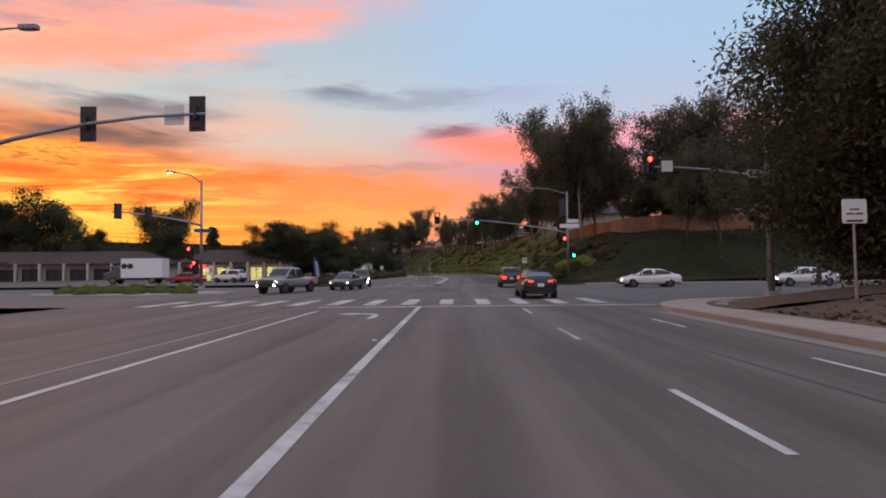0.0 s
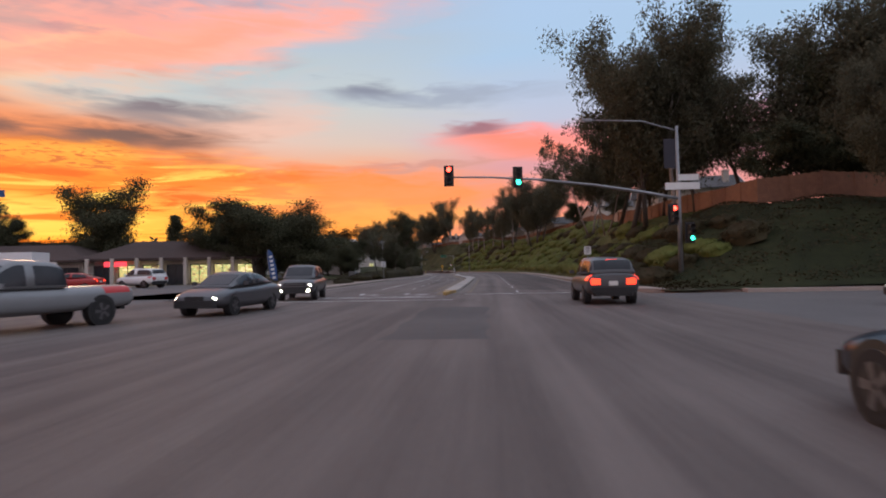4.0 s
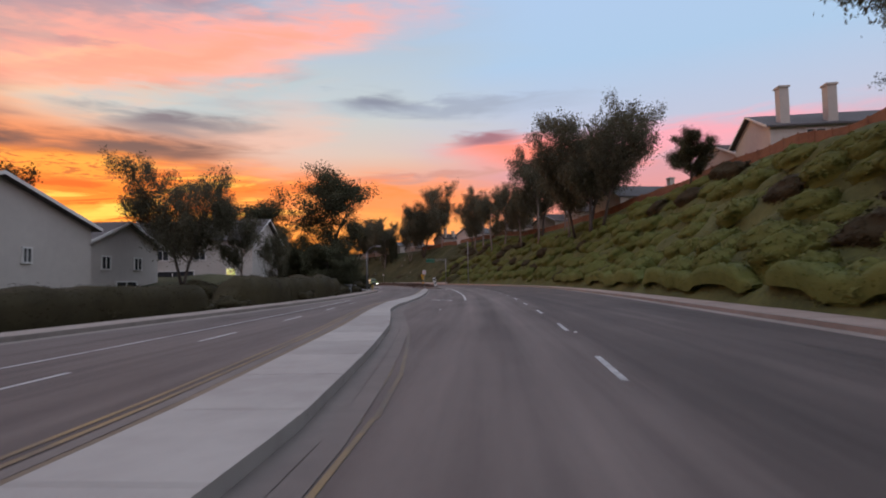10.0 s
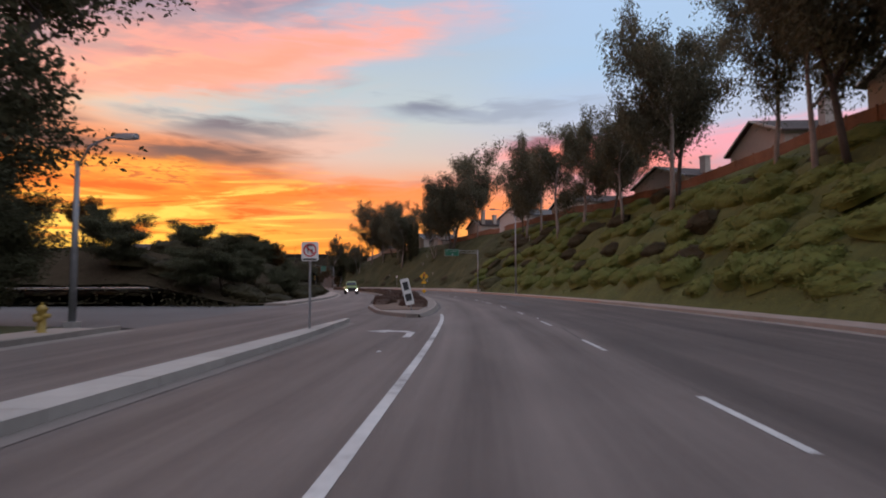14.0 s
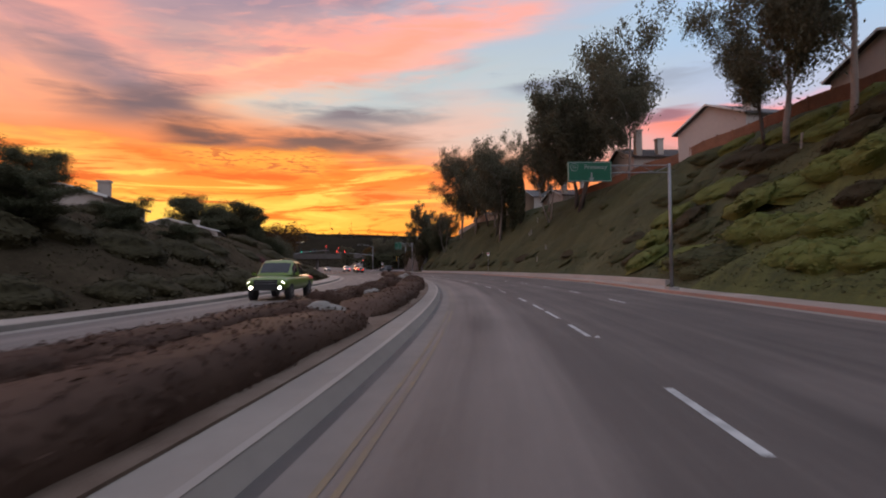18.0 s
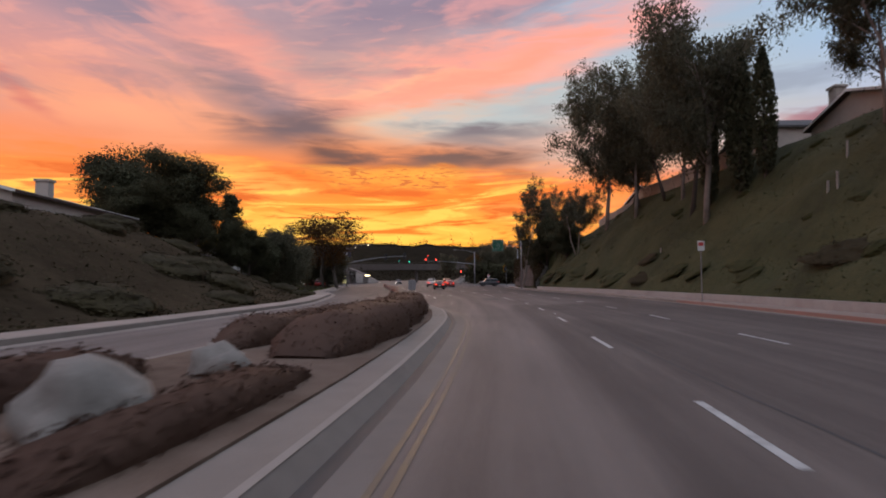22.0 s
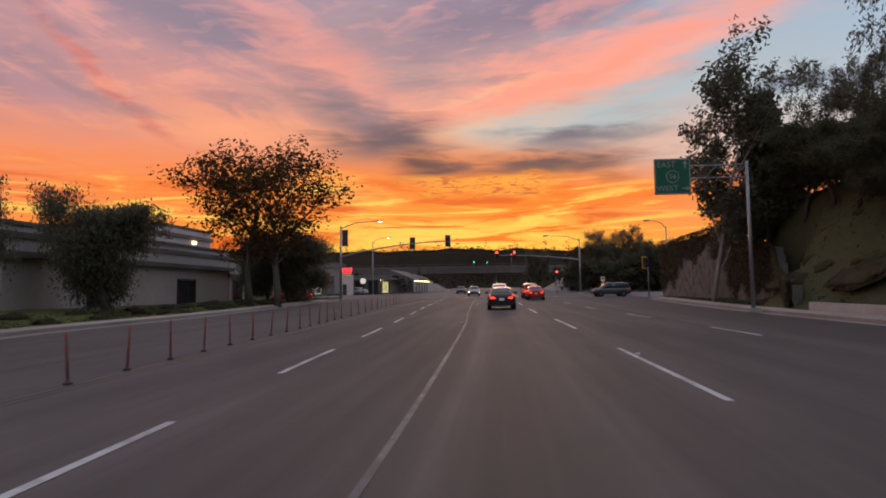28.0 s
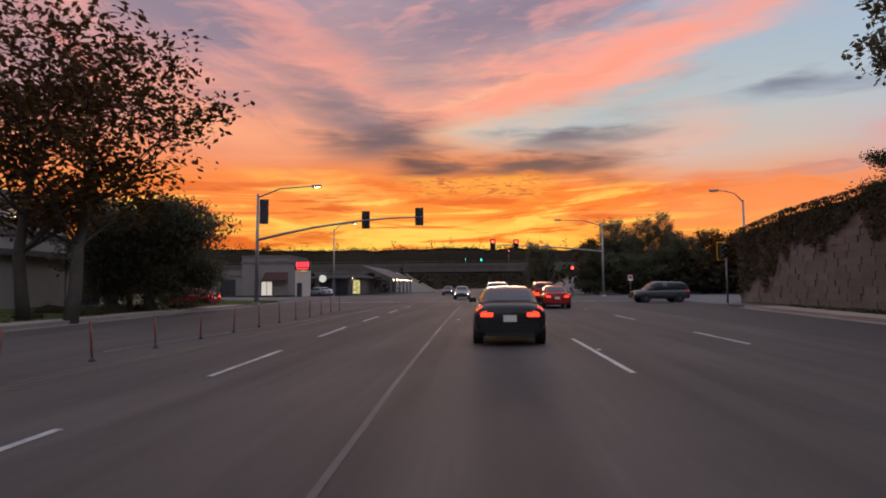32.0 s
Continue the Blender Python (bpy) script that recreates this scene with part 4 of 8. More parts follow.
stop.strip(24.0, 24.35, -5.6, 8.2, Z_PAINT, 1)
part("stop_line", stop, PAINT, markings)
for k in range(-8, 5):
    d = -0.38 + 1.68 * k
    if d < 7.5:
        b = Build()
        b.strip(25.6, 30.3, d - 0.31, d + 0.31, Z_PAINT, 1.2)
        part("crossing_bar", b, PAINT, markings)
for s0, s1, a, bb in ((60.3, 60.65, -1.2, 6.6), (57.6, 57.9, -12.0, -2.6), (55.0, 55.3, -12.0, -1.5), (58.6, 58.9, -12.0, -2.6)):
    b = Build()
    b.strip(s0, s1, a, bb, Z_PAINT, 1)
    part("stop_line", b, PAINT, markings)
for off in (-0.09, 0.09):
    line(62, 113, lambda s: -1.0 + off * 0.7, 0.06, YELLOW_DULL)
    line(113, 150, lambda s: float(np.interp(s, [113, 116, 123, 128, 133, 138, 150], [-1.0, -1.15, -1.9, -2.65, -3.4, -3.6, -3.35])) + off, 0.07, YELLOW_WORN)
    line(206, 326, lambda s: PL_R(s) + 0.72 + off * 0.8, 0.06, YELLOW_WORN)
    line(329, 420, lambda s: float(np.interp(s, [329, 335, 342, 377, 420], [-3.9, -4.5, -5.6, -7.3, -8.0])) + off, 0.07, YELLOW_WORN)
    line(66, 150, lambda s: MED_L(s) - 0.78 + off, 0.08, YELLOW_DULL)
line(146, 200, lambda s: float(np.interp(s, [146, 156, 177, 187, 196, 200], [-0.5, -0.5, -0.68, -0.72, -0.75, -0.95])), 0.15)
line(338, 424, lambda s: float(np.interp(s, [338, 360, 371, 380, 386, 400, 424], [-0.9, -1.1, -1.3, -1.5, -1.75, -2.1, -2.5])), 0.075, PAINT_WORN)
dashes(69.4, 150, lambda s: float(np.interp(s, [69, 110, 150], [-5.2, -6.4, -8.0])), 7.4)
line(70, 150, lambda s: float(np.interp(s, [70, 110, 150], [-7.5, -8.2, -8.9])), 0.11)
dashes(340.2, 424, lambda s: float(np.interp(s, [342, 357, 365, 375, 388, 399, 420], [-2.8, -3.5, -3.95, -4.4, -5.05, -5.6, -6.2])), 7.7, 4.0)
for a in (431.5, 434.5):
    b = Build()
    b.strip(a, a + 0.3, -17, 14, Z_PAINT, 2)
    part("stop_line", b, PAINT, markings)


def arrow_left(s, d, flip=1, back=1):
    """A painted turn arrow; flip -1 points to the right, back -1 is read from the far side."""
    b = Build()

    def p(u, v):
        return at(s + back * u, d + flip * back * v, Z_PAINT)

    b.add([p(0, 0.30), p(0, 0.52), p(1.5, 0.52), p(1.5, 0.30)], [(0, 1, 2, 3)])
    b.add([p(1.5, 0.30), p(1.5, 0.52), p(2.15, 0.25), p(2.3, -0.35), p(1.9, -0.35), p(1.8, 0.05)], [(0, 1, 2, 5), (2, 3, 4, 5)])
    b.add([p(2.65, -0.35), p(2.1, -1.05), p(1.5, -0.35)], [(0, 1, 2)])
    part("arrow", b, PAINT, markings)


arrow_left(18.2, -3.0)
arrow_left(63.0, -4.2, 1, -1)
arrow_left(63.4, -6.9, 1, -1)
arrow_left(104.4, -4.6, 1, -1)
arrow_left(104.8, -7.0, 1, -1)
arrow_left(145.2, -1.9)
arrow_left(186.6, -1.85)
arrow_left(348.2, -4.0)
arrow_left(349.2, -1.5)

# raised lane studs, crack seals and patches
stud = Build().box((0, 0, 0.012), (0.10, 0.10, 0.024), taper=0.7)
stud_me = stud.mesh("stud", PAINT)
for i in range(40):
    s, d = -12 + 12.2 * i, -1.65
    if 24 < s < 62 or s > 420:
        continue
    ob = part("stud", stud_me, PAINT, markings)
    ob.matrix_world = stand(s, LANE1(s) + 0.15 if i % 2 else d)


def seams():
    base = thing("road_seams", "dark tar seams and pale worn tyre tracks in the asphalt", "road seam", kind="structure")
    rnd = random.Random(5)
    for s0, s1 in ((-40, 22), (66, 190), (200, 318), (330, 424)):
        s = s0
        while s < s1:
            n = rnd.uniform(8, 20)
            d0 = rnd.choice((4.4, 6.6, -4.2, 3.3, 5.4)) + rnd.uniform(-0.2, 0.2)
            e = min(s + n, s1)
            ph = rnd.random() * 9
            b = Build()
            b.strip(s, e, lambda q: d0 + 0.12 * math.sin(q * 0.35 + ph) - 0.02, lambda q: d0 + 0.12 * math.sin(q * 0.35 + ph) + 0.025, 0.004, 1.5)
            part("seam", b, TAR, base)
            s += n * rnd.uniform(1.2, 2.4)
    for s, d, a, w in ((40, -1, 10, 2.2), (210, 4.8, 12, 1.5), (336, 1.6, 5, 1.2)):
        b = Build()
        b.strip(s, s + a, lambda q: d - w / 2 + 0.08 * math.sin(q * 1.7), lambda q: d + w / 2 + 0.08 * math.sin(q * 2.1), 0.002, 0.8)
        part("patch", b, ASPHALT_NEW, base)


seams()

# ---------------------------------------------------------------- trees and shrubs


def leaf_cards(points, size, rnd, droop=0.0, long=1.0, normals=None):
    """Small bent leaves, one pair of triangles each, in random turns round the points."""
    pts = np.array(points)
    n = len(pts)
    g = np.random.RandomState(rnd.randrange(10**6))
    a = g.normal(size=(n, 3))
    a[:, 2] = a[:, 2] * (1 - droop) - droop * 1.6
    a /= np.linalg.norm(a, axis=1)[:, None]
    if normals is not None:     # leaves that lie on the plant's skin
        m = np.array(normals) + g.normal(size=(n, 3)) * 0.38
        a = np.cross(m, g.normal(size=(n, 3)))
        a /= np.linalg.norm(a, axis=1)[:, None] + 1e-9
        b = np.cross(m, a)
    else:
        b = np.cross(a, g.normal(size=(n, 3)))
    b /= np.linalg.norm(b, axis=1)[:, None] + 1e-9
    sz = size * g.uniform(0.6, 1.35, (n, 1))
    v = np.stack([pts - a * sz * long, pts - b * sz * 0.5, pts + a * sz * long, pts + b * sz * 0.5], 1).reshape(-1, 3)
    f = [(4 * i, 4 * i + 1, 4 * i + 2, 4 * i + 3) for i in range(n)]
    out = Build()
    out.v, out.f = [tuple(p) for p in v.tolist()], f
    return out


def grow(rnd, height, fork, spread, levels, r0, lean=0.1, crown_from=0.35, up=0.5, stems=1):
    """A trunk and its limbs; returns the wood and the tips where leaves sit."""
    wood, tips = Build(), []

    def limb(p, dirn, length, r, level):
        pts, rad = [p], [r]
        q, dv = Vector(p), Vector(dirn)
        n = 5 if level == 0 else 3
        for i in range(n):
            dv = (dv + Vector((rnd.uniform(-1, 1), rnd.uniform(-1, 1), rnd.uniform(-0.4, 0.9) * up)) * 0.16).normalized()
            q = q + dv * length / n
            pts.append(q.copy())
            rad.append(r * (1 - 0.62 * (i + 1) / n))
            if level < levels and (i + 1) / n >= (crown_from if level == 0 else 0.3):
                for _ in range(fork if level == 0 else 2):
                    ang = rnd.uniform(0, 2 * math.pi)
                    out = Vector((math.cos(ang), math.sin(ang), rnd.uniform(0.1, 0.9) * up * 1.4))
                    limb(q.copy(), (dv * (1 - spread) + out * spread).normalized(), length * rnd.uniform(0.34, 0.55), r * 0.45 * (1 - 0.5 * (i + 1) / n), level + 1)
        if level >= 1:
            tips.append((q.copy(), level))
            if level >= levels:
                tips.append((pts[-2].lerp(q, 0.3), level))
        wood.tube(pts, rad, 7 if level == 0 else 4, cap=level == 0)

    for k in range(stems):
        a = rnd.uniform(0, 6.28)
        ln = lean if stems == 1 else lean + 0.18
        limb(Vector((0.25 * k * math.cos(a), 0.25 * k * math.sin(a), -0.4)), Vector((math.cos(a) * ln, math.sin(a) * ln, 1)).normalized(), height * (0.72 if stems == 1 else 0.66) * rnd.uniform(0.92, 1.05), r0 * (1 if stems == 1 else 0.75), 0)
    return wood, [t for t, _ in tips]


def tree(seed, name, label, height, leaf_mat, bark, fork=2, spread=0.6, levels=3, r0=0.28, per=26, puff=0.75, size=0.22, droop=0.0, lean=0.1, crown_from=0.35, up=0.5, stems=1, long=1.0, limit=22000):
    rnd = random.Random(seed)
    wood, tips = grow(rnd, height, fork, spread, levels, r0, lean, crown_from, up, stems)
    top = max(t.z for t in tips)
    k = height / top
    wood.v = [(x * k, y * k, z * k) for x, y, z in wood.v]
    pts = []
    for t in tips:
        q = t * k
        w = rnd.uniform(0.55, 1.25)
        for _ in range(int(per * w)):
            o = Vector((rnd.gauss(0, 1), rnd.gauss(0, 1), rnd.gauss(0, 1))).normalized() * (1.3 * rnd.random() ** 0.5)
            o.z *= 0.8
            if droop:
                o.z -= abs(rnd.gauss(0, 1)) * droop * 1.8
            pts.append(tuple(q + o * puff * w))
    rnd.shuffle(pts)
    pts = pts[:limit]
    ob = thing(name, label, "tree")
    part("trunk", wood, bark, ob, smooth=True)
    part("crown", leaf_cards(pts, size, rnd, droop, long), leaf_mat, ob)
    return ob


def cypress(seed, h, w):
    rnd = random.Random(seed)
    pts = []
    for _ in range(3600):
        z = rnd.random() ** 0.8
        r = w * (math.sin(math.pi * min(1, 0.12 + z * 0.88)) ** 0.7) * rnd.uniform(0.55, 1.05)
        a = rnd.uniform(0, 6.283)
        pts.append((r * math.cos(a), r * math.sin(a), 0.3 + z * h))
    ob = thing("cypress", "tall narrow dark cypress on the hillside", "tree")
    part("trunk", Build().tube([(0, 0, -0.4), (0, 0, h * 0.5), (0, 0, h * 0.95)], [0.2, 0.12, 0.03], 6), BARK, ob)
    part("crown", leaf_cards(pts, 0.2, rnd, -0.6, 1.2), LEAF, ob)
    return ob


def conifer(seed, h, w, mat, label, n=3600):
    rnd = random.Random(seed)
    wood = Build().tube([(0, 0, -0.4), (0.1, 0, h * 0.5), (0, 0.1, h)], [0.22, 0.13, 0.02], 6)
    pts = []
    tiers = int(h * 1.5)
    for i in range(tiers):
        z = h * (0.14 + 0.86 * i / tiers)
        for _ in range(5):
            a, r = rnd.uniform(0, 6.283), w * (1 - 0.85 * i / tiers) * rnd.uniform(0.5, 1.1)
            e = Vector((r * math.cos(a), r * math.sin(a), z + r * 0.15))
            wood.tube([(0, 0, z), e], [0.04, 0.012], 3, cap=False)
            for _ in range(n // (tiers * 5)):
                u = rnd.uniform(0.25, 1.05)
                pts.append((e.x * u + rnd.gauss(0, 0.2), e.y * u + rnd.gauss(0, 0.2), z + r * 0.15 * u + rnd.gauss(0, 0.22)))
    ob = thing("conifer", label, "tree")
    part("trunk", wood, BARK, ob)
    part("crown", leaf_cards(pts, 0.17, rnd, 0.1), mat, ob)
    return ob


class Kind:
    """A built plant with its own height; plant() sets copies of it."""

    def __init__(self, ob, h):
        self.ob, self.h, self.used = ob, h, False

    def plant(self, s, d, h, rz=0.0, label="", z=None, wide=1.0):
        k = h / self.h
        p = at(s, d, height(s, d) - 0.05 if z is None else z)
        m = pose(p.x, p.y, p.z, 0, 0, rz)
        if not self.used:
            self.used, o = True, self.ob
            self.ob.matrix_world = m @ Matrix.Diagonal((k * wide, k * wide, k, 1))
        else:
            o = copy_thing(self.ob, m)
            o.scale = (k * wide, k * wide, k)
        if label:
            o["label"] = label
        return o


EUC_A = Kind(tree(11, "gum_tree", "tall gum tree with drooping grey-green foliage", 20, LEAF_EUC, BARK_PALE, 2, 0.55, 3, 0.30, 36, 0.70, 0.115, 0.85, 0.10, 0.36, 0.5, long=1.6, limit=40000), 20)
EUC_B = Kind(tree(23, "gum_tree", "tall gum tree with dark ragged crown", 20, LEAF_EUC, BARK, 3, 0.55, 3, 0.32, 32, 0.74, 0.12, 0.7, 0.08, 0.40, 0.5, long=1.5, limit=46000), 20)
EUC_C = Kind(tree(37, "gum_tree", "slender pale-barked gum tree with sparse crown", 20, LEAF_EUC, BARK_PALE, 2, 0.6, 3, 0.22, 34, 0.52, 0.12, 0.9, 0.16, 0.5, 0.5, stems=2, long=1.6), 20)
EUC_E = Kind(tree(19, "gum_tree", "gum tree with low hanging ragged foliage", 14, LEAF_EUC, BARK, 3, 0.62, 3, 0.24, 46, 0.62, 0.10, 0.8, 0.12, 0.22, 0.5, long=1.6, limit=42000), 14)
OAK = Kind(tree(41, "broadleaf_tree", "dense dark broadleaf tree", 10, LEAF, BARK, 3, 0.75, 3, 0.26, 100, 0.72, 0.10, 0.0, 0.06, 0.2, 0.45, limit=40000), 10)
OAK_B = Kind(tree(47, "broadleaf_tree", "dark rounded broadleaf tree", 10, LEAF, BARK, 3, 0.7, 3, 0.24, 100, 0.70, 0.10, 0.1, 0.1, 0.25, 0.6, limit=40000), 10)
AUTUMN = Kind(tree(53, "autumn_tree", "thin autumn tree with rusty leaves", 9, LEAF_DRY, BARK, 3, 0.6, 3, 0.18, 12, 0.5, 0.13, 0.0, 0.08, 0.25, 0.8), 9)
SYCAMORE = Kind(tree(61, "sycamore_tree", "half-bare sycamore with sparse brown leaves", 13, LEAF_DRY, BARK, 3, 0.62, 3, 0.24, 8, 0.62, 0.13, 0.0, 0.2, 0.3, 0.62), 13)
SYCAMORE_B = Kind(tree(67, "sycamore_tree", "half-bare sycamore with thin ragged brown crown", 13, LEAF_DRY, BARK, 3, 0.62, 3, 0.22, 8, 0.62, 0.13, 0.0, 0.22, 0.3, 0.62), 13)
PEPPER = Kind(tree(71, "pepper_tree", "drooping pepper tree with feathery foliage", 8, LEAF_EUC, BARK, 3, 0.75, 3, 0.26, 90, 0.58, 0.07, 0.9, 0.12, 0.3, 0.35, long=1.7, limit=45000), 8)
PINE = Kind(tree(83, "umbrella_pine", "broad dark umbrella pine on the bank", 11, LEAF, BARK, 5, 0.8, 3, 0.30, 95, 0.85, 0.13, 0.0, 0.05, 0.4, 0.4, limit=45000), 11)
CYP = Kind(cypress(91, 12, 1.1), 12)
CONIF = Kind(conifer(97, 11, 3.3, LEAF, "dense dark conifer beside the road", 12000), 11)
POPLAR = Kind(tree(103, "poplar", "slim wispy pale grey-green poplar", 14, LEAF_EUC, BARK_PALE, 2, 0.42, 3, 0.16, 15, 0.45, 0.12, 0.0, 0.06, 0.2, 1.0), 14)

# right of the road, from the first junction onwards
EUC_D = Kind(tree(29, "gum_tree", "broad dense gum tree with pale leaning trunks", 14, LEAF, BARK_PALE, 3, 0.72, 3, 0.26, 150, 1.05, 0.10, 0.55, 0.14, 0.18, 0.45, stems=2, long=1.4, limit=95000), 14)
EUC_D.plant(25.2, 18.9, 14.5, 0)
EUC_D.plant(24.0, 21.5, 16.0, 130)
EUC_D.plant(20.5, 17.5, 14.0, 230)
EUC_D.plant(27.4, 20.5, 12.0, 75)
OAK.plant(26.8, 19.5, 7.0, 80)
OAK_B.plant(22.5, 24.0, 8.0, 180)
EUC_E.plant(67.6, 25.9, 11.0, 80, wide=0.9)
EUC_E.plant(66.1, 29.1, 12.0, 180, wide=0.9)
EUC_E.plant(78.5, 37.0, 13.5, 200)
EUC_E.plant(79.0, 43.5, 14.5, 20)
EUC_B.plant(80.0, 50.0, 16, 10)
for s, d, h in ((78.5, 24.0, 6.5), (79.5, 28.5, 8.0), (78.5, 33.0, 7.0), (80.0, 38.5, 8.5), (79.0, 44.0, 7.5), (80.5, 49.5, 9.0), (79.5, 55.0, 9.0)):
    (OAK_B, OAK)[int(d) % 2].plant(s, d, h, d * 47, wide=1.25)
EUC_D.plant(84.0, 35.0, 17.0, 20)
EUC_D.plant(85.0, 45.0, 17.5, 160)
OAK_B.plant(70.0, 56.0, 11, 10)
EUC_B.plant(80.0, 27.0, 19.5, 70, wide=1.25)
EUC_A.plant(82.5, 31.0, 19, 120, wide=1.2)
EUC_B.plant(84.0, 24.0, 16, 200)
EUC_B.plant(91.2, 15.2, 21.5, 10)
EUC_B.plant(88.2, 15.9, 20.5, 290)
EUC_E.plant(93.5, 19.2, 15, 90)
EUC_E.plant(86.0, 20.0, 14, 200)
EUC_E.plant(100.5, 20.0, 14, 310)
EUC_A.plant(84.0, 17.5, 19, 160)
EUC_A.plant(97.0, 17.5, 22, 330, wide=1.1)
EUC_B.plant(107.6, 17.8, 21, 30, wide=1.1)
EUC_C.plant(106.1, 15.6, 13.5, 250)
EUC_C.plant(128.2, 18.2, 17, 100, wide=1.15)
EUC_C.plant(131.5, 19.6, 14, 200)
OAK.plant(139.0, 26.5, 7, 30)
OAK_B.plant(169.0, 24.4, 6.4, 30)
EUC_B.plant(190.7, 21.5, 18, 10)
EUC_B.plant(192.9, 20.5, 21, 120, wide=1.1)
EUC_B.plant(197.0, 21.5, 18.5, 60)
EUC_B.plant(201.9, 20.9, 19.5, 250, wide=0.9)
EUC_A.plant(204.1, 20.6, 17, 140, wide=0.9)
EUC_A.plant(209.2, 21.5, 16, 20, wide=0.9)
EUC_A.plant(223.2, 21.0, 20, 300)
EUC_B.plant(224.5, 22.2, 18.5, 100)
EUC_A.plant(234.0, 21.0, 14, 210)
EUC_B.plant(240.0, 22.5, 14, 60)
EUC_A.plant(245.8, 21.4, 16, 80, wide=1.15)
EUC_A.plant(252.5, 20.4, 18, 180, wide=1.1)
EUC_A.plant(265.6, 23.0, 18, 310)
EUC_A.plant(271.5, 22.9, 16, 45, wide=1.15)
EUC_B.plant(275.5, 24.0, 13, 145)
EUC_A.plant(303.7, 25.8, 15, 5)
EUC_B.plant(311.5, 22.4, 27.5, 75, wide=1.05)
EUC_E.plant(313.5, 22.8, 19, 200)
EUC_C.plant(320.7, 21.6, 15, 75)
EUC_A.plant(326.0, 23.6, 12, 275)
for ds, dd, hh in ((0, 0, 11.5), (2.2, 1.2, 10.0), (-2.0, 0.8, 9.5), (3.8, -0.6, 8.5)):
    CYP.plant(338 + ds, 21.6 + dd, hh * 1.02, ds * 40)
EUC_A.plant(340.6, 20.0, 19.5, 15, wide=1.1)
EUC_B.plant(344.6, 20.7, 18.5, 115)
EUC_A.plant(349.5, 22.2, 17, 55)
EUC_A.plant(360.5, 21.8, 17.5, 315)
EUC_B.plant(354.5, 22.7, 15.5, 215, wide=1.05)
EUC_E.plant(361.5, 22.6, 10, 260)
EUC_B.plant(365.0, 23.4, 19, 95)
EUC_A.plant(370.5, 21.8, 21.5, 35, wide=1.1)
EUC_C.plant(377.0, 19.6, 11, 75)
OAK.plant(384.0, 20.0, 6.0, 20)
for s, d, h in ((385, 20.4, 5.0), (389, 20.8, 5.5), (393, 21.6, 6.0), (397, 21.8, 6.5), (401, 22.4, 7.0), (405, 22.0, 6.5), (409, 22.5, 6.0), (413, 22.5, 5.0), (417, 23.5, 4.0)):
    (OAK, OAK_B)[int(s) % 2].plant(s, d, h, s * 53, wide=1.3)
POPLAR.plant(399.5, 16.1, 20.4, 0)
CONIF.plant(401.5, 21.2, 13.4, 0)
EUC_C.plant(392.0, 22.5, 9.5, 60)
OAK.plant(409.0, 26.0, 6, 95)
OAK_B.plant(412.0, 28.0, 5, 195)

# left of the road
OAK.plant(110.0, -77.0, 16.5, 0)
OAK_B.plant(112.0, -86.0, 15.0, 60)
OAK.plant(112.0, -54.5, 14.5, 100)
OAK_B.plant(106.0, -68.0, 9.0, 160)
AUTUMN.plant(118.0, -60.0, 10, 0)
CONIF.plant(126.0, -52.0, 10.5, 40)
OAK_B.plant(92.0, -25.5, 9.2, 15, wide=1.4)
OAK.plant(98.0, -22.5, 9.4, 45, wide=1.3)
OAK.plant(104.0, -27.5, 8.0, 145, wide=1.3)
OAK_B.plant(94.0, -31.5, 9.0, 145)
OAK.plant(95.5, -23.0, 8.4, 200, wide=1.5)
OAK_B.plant(101.0, -25.0, 8.4, 300, wide=1.5)
AUTUMN.plant(125.0, -23.6, 7.6, 70, wide=1.3)
OAK_B.plant(123.0, -21.8, 6.0, 170, wide=1.3)
OAK.plant(120.0, -24.5, 5.6, 20, wide=1.3)
OAK.plant(116.0, -21.0, 5.5, 170)
EUC_B.plant(149.0, -20.8, 9.6, 230)
EUC_A.plant(151.0, -17.4, 7.6, 30)
EUC_B.plant(146.0, -19.6, 8.6, 80)
AUTUMN.plant(152.0, -37.0, 9.5, 80)
EUC_A.plant(150.0, -14.8, 5.4, 130)
OPEN = Kind(tree(67, "broadleaf_tree", "tall open-crowned tree with dark leaves", 16, LEAF, BARK, 3, 0.66, 3, 0.28, 40, 0.85, 0.12, 0.1, 0.08, 0.30, 0.7, limit=30000), 16)
OPEN.plant(189.4, -18.4, 17.0, 20, wide=1.15)
OAK.plant(188.6, -14.6, 4.6, 40, wide=1.2)
OAK_B.plant(189.2, -17.0, 5.4, 140, wide=1.2)
OAK.plant(189.8, -20.0, 7.4, 240, wide=1.2)
OPEN.plant(188.0, -25.0, 12.6, 200, wide=1.15)
OAK_B.plant(180.5, -15.6, 5.2, 50, wide=1.5)
OAK.plant(174.5, -15.4, 5.6, 150, wide=1.4)
OAK_B.plant(184.0, -19.5, 5.0, 20, wide=1.5)
OAK.plant(186.0, -22.0, 7.0, 90)
OAK_B.plant(218.0, -27.0, 3.5, 10)
for s, d, h in ((215, -17, 4.2), (219, -16.5, 3.8), (225, -17.5, 3.8), (222, -22, 4.4), (230, -21, 4.4), (236, -21, 4.2), (244, -21.5, 4.2), (250, -21, 4.6), (255, -22.5, 4.8), (262, -22.5, 4.6), (258, -19.5, 4.2), (266, -19, 3.6), (272, -18.5, 3.0)):
    (OAK, OAK_B)[int(s) % 2].plant(s, d, h * 0.7, s * 37, wide=1.6)
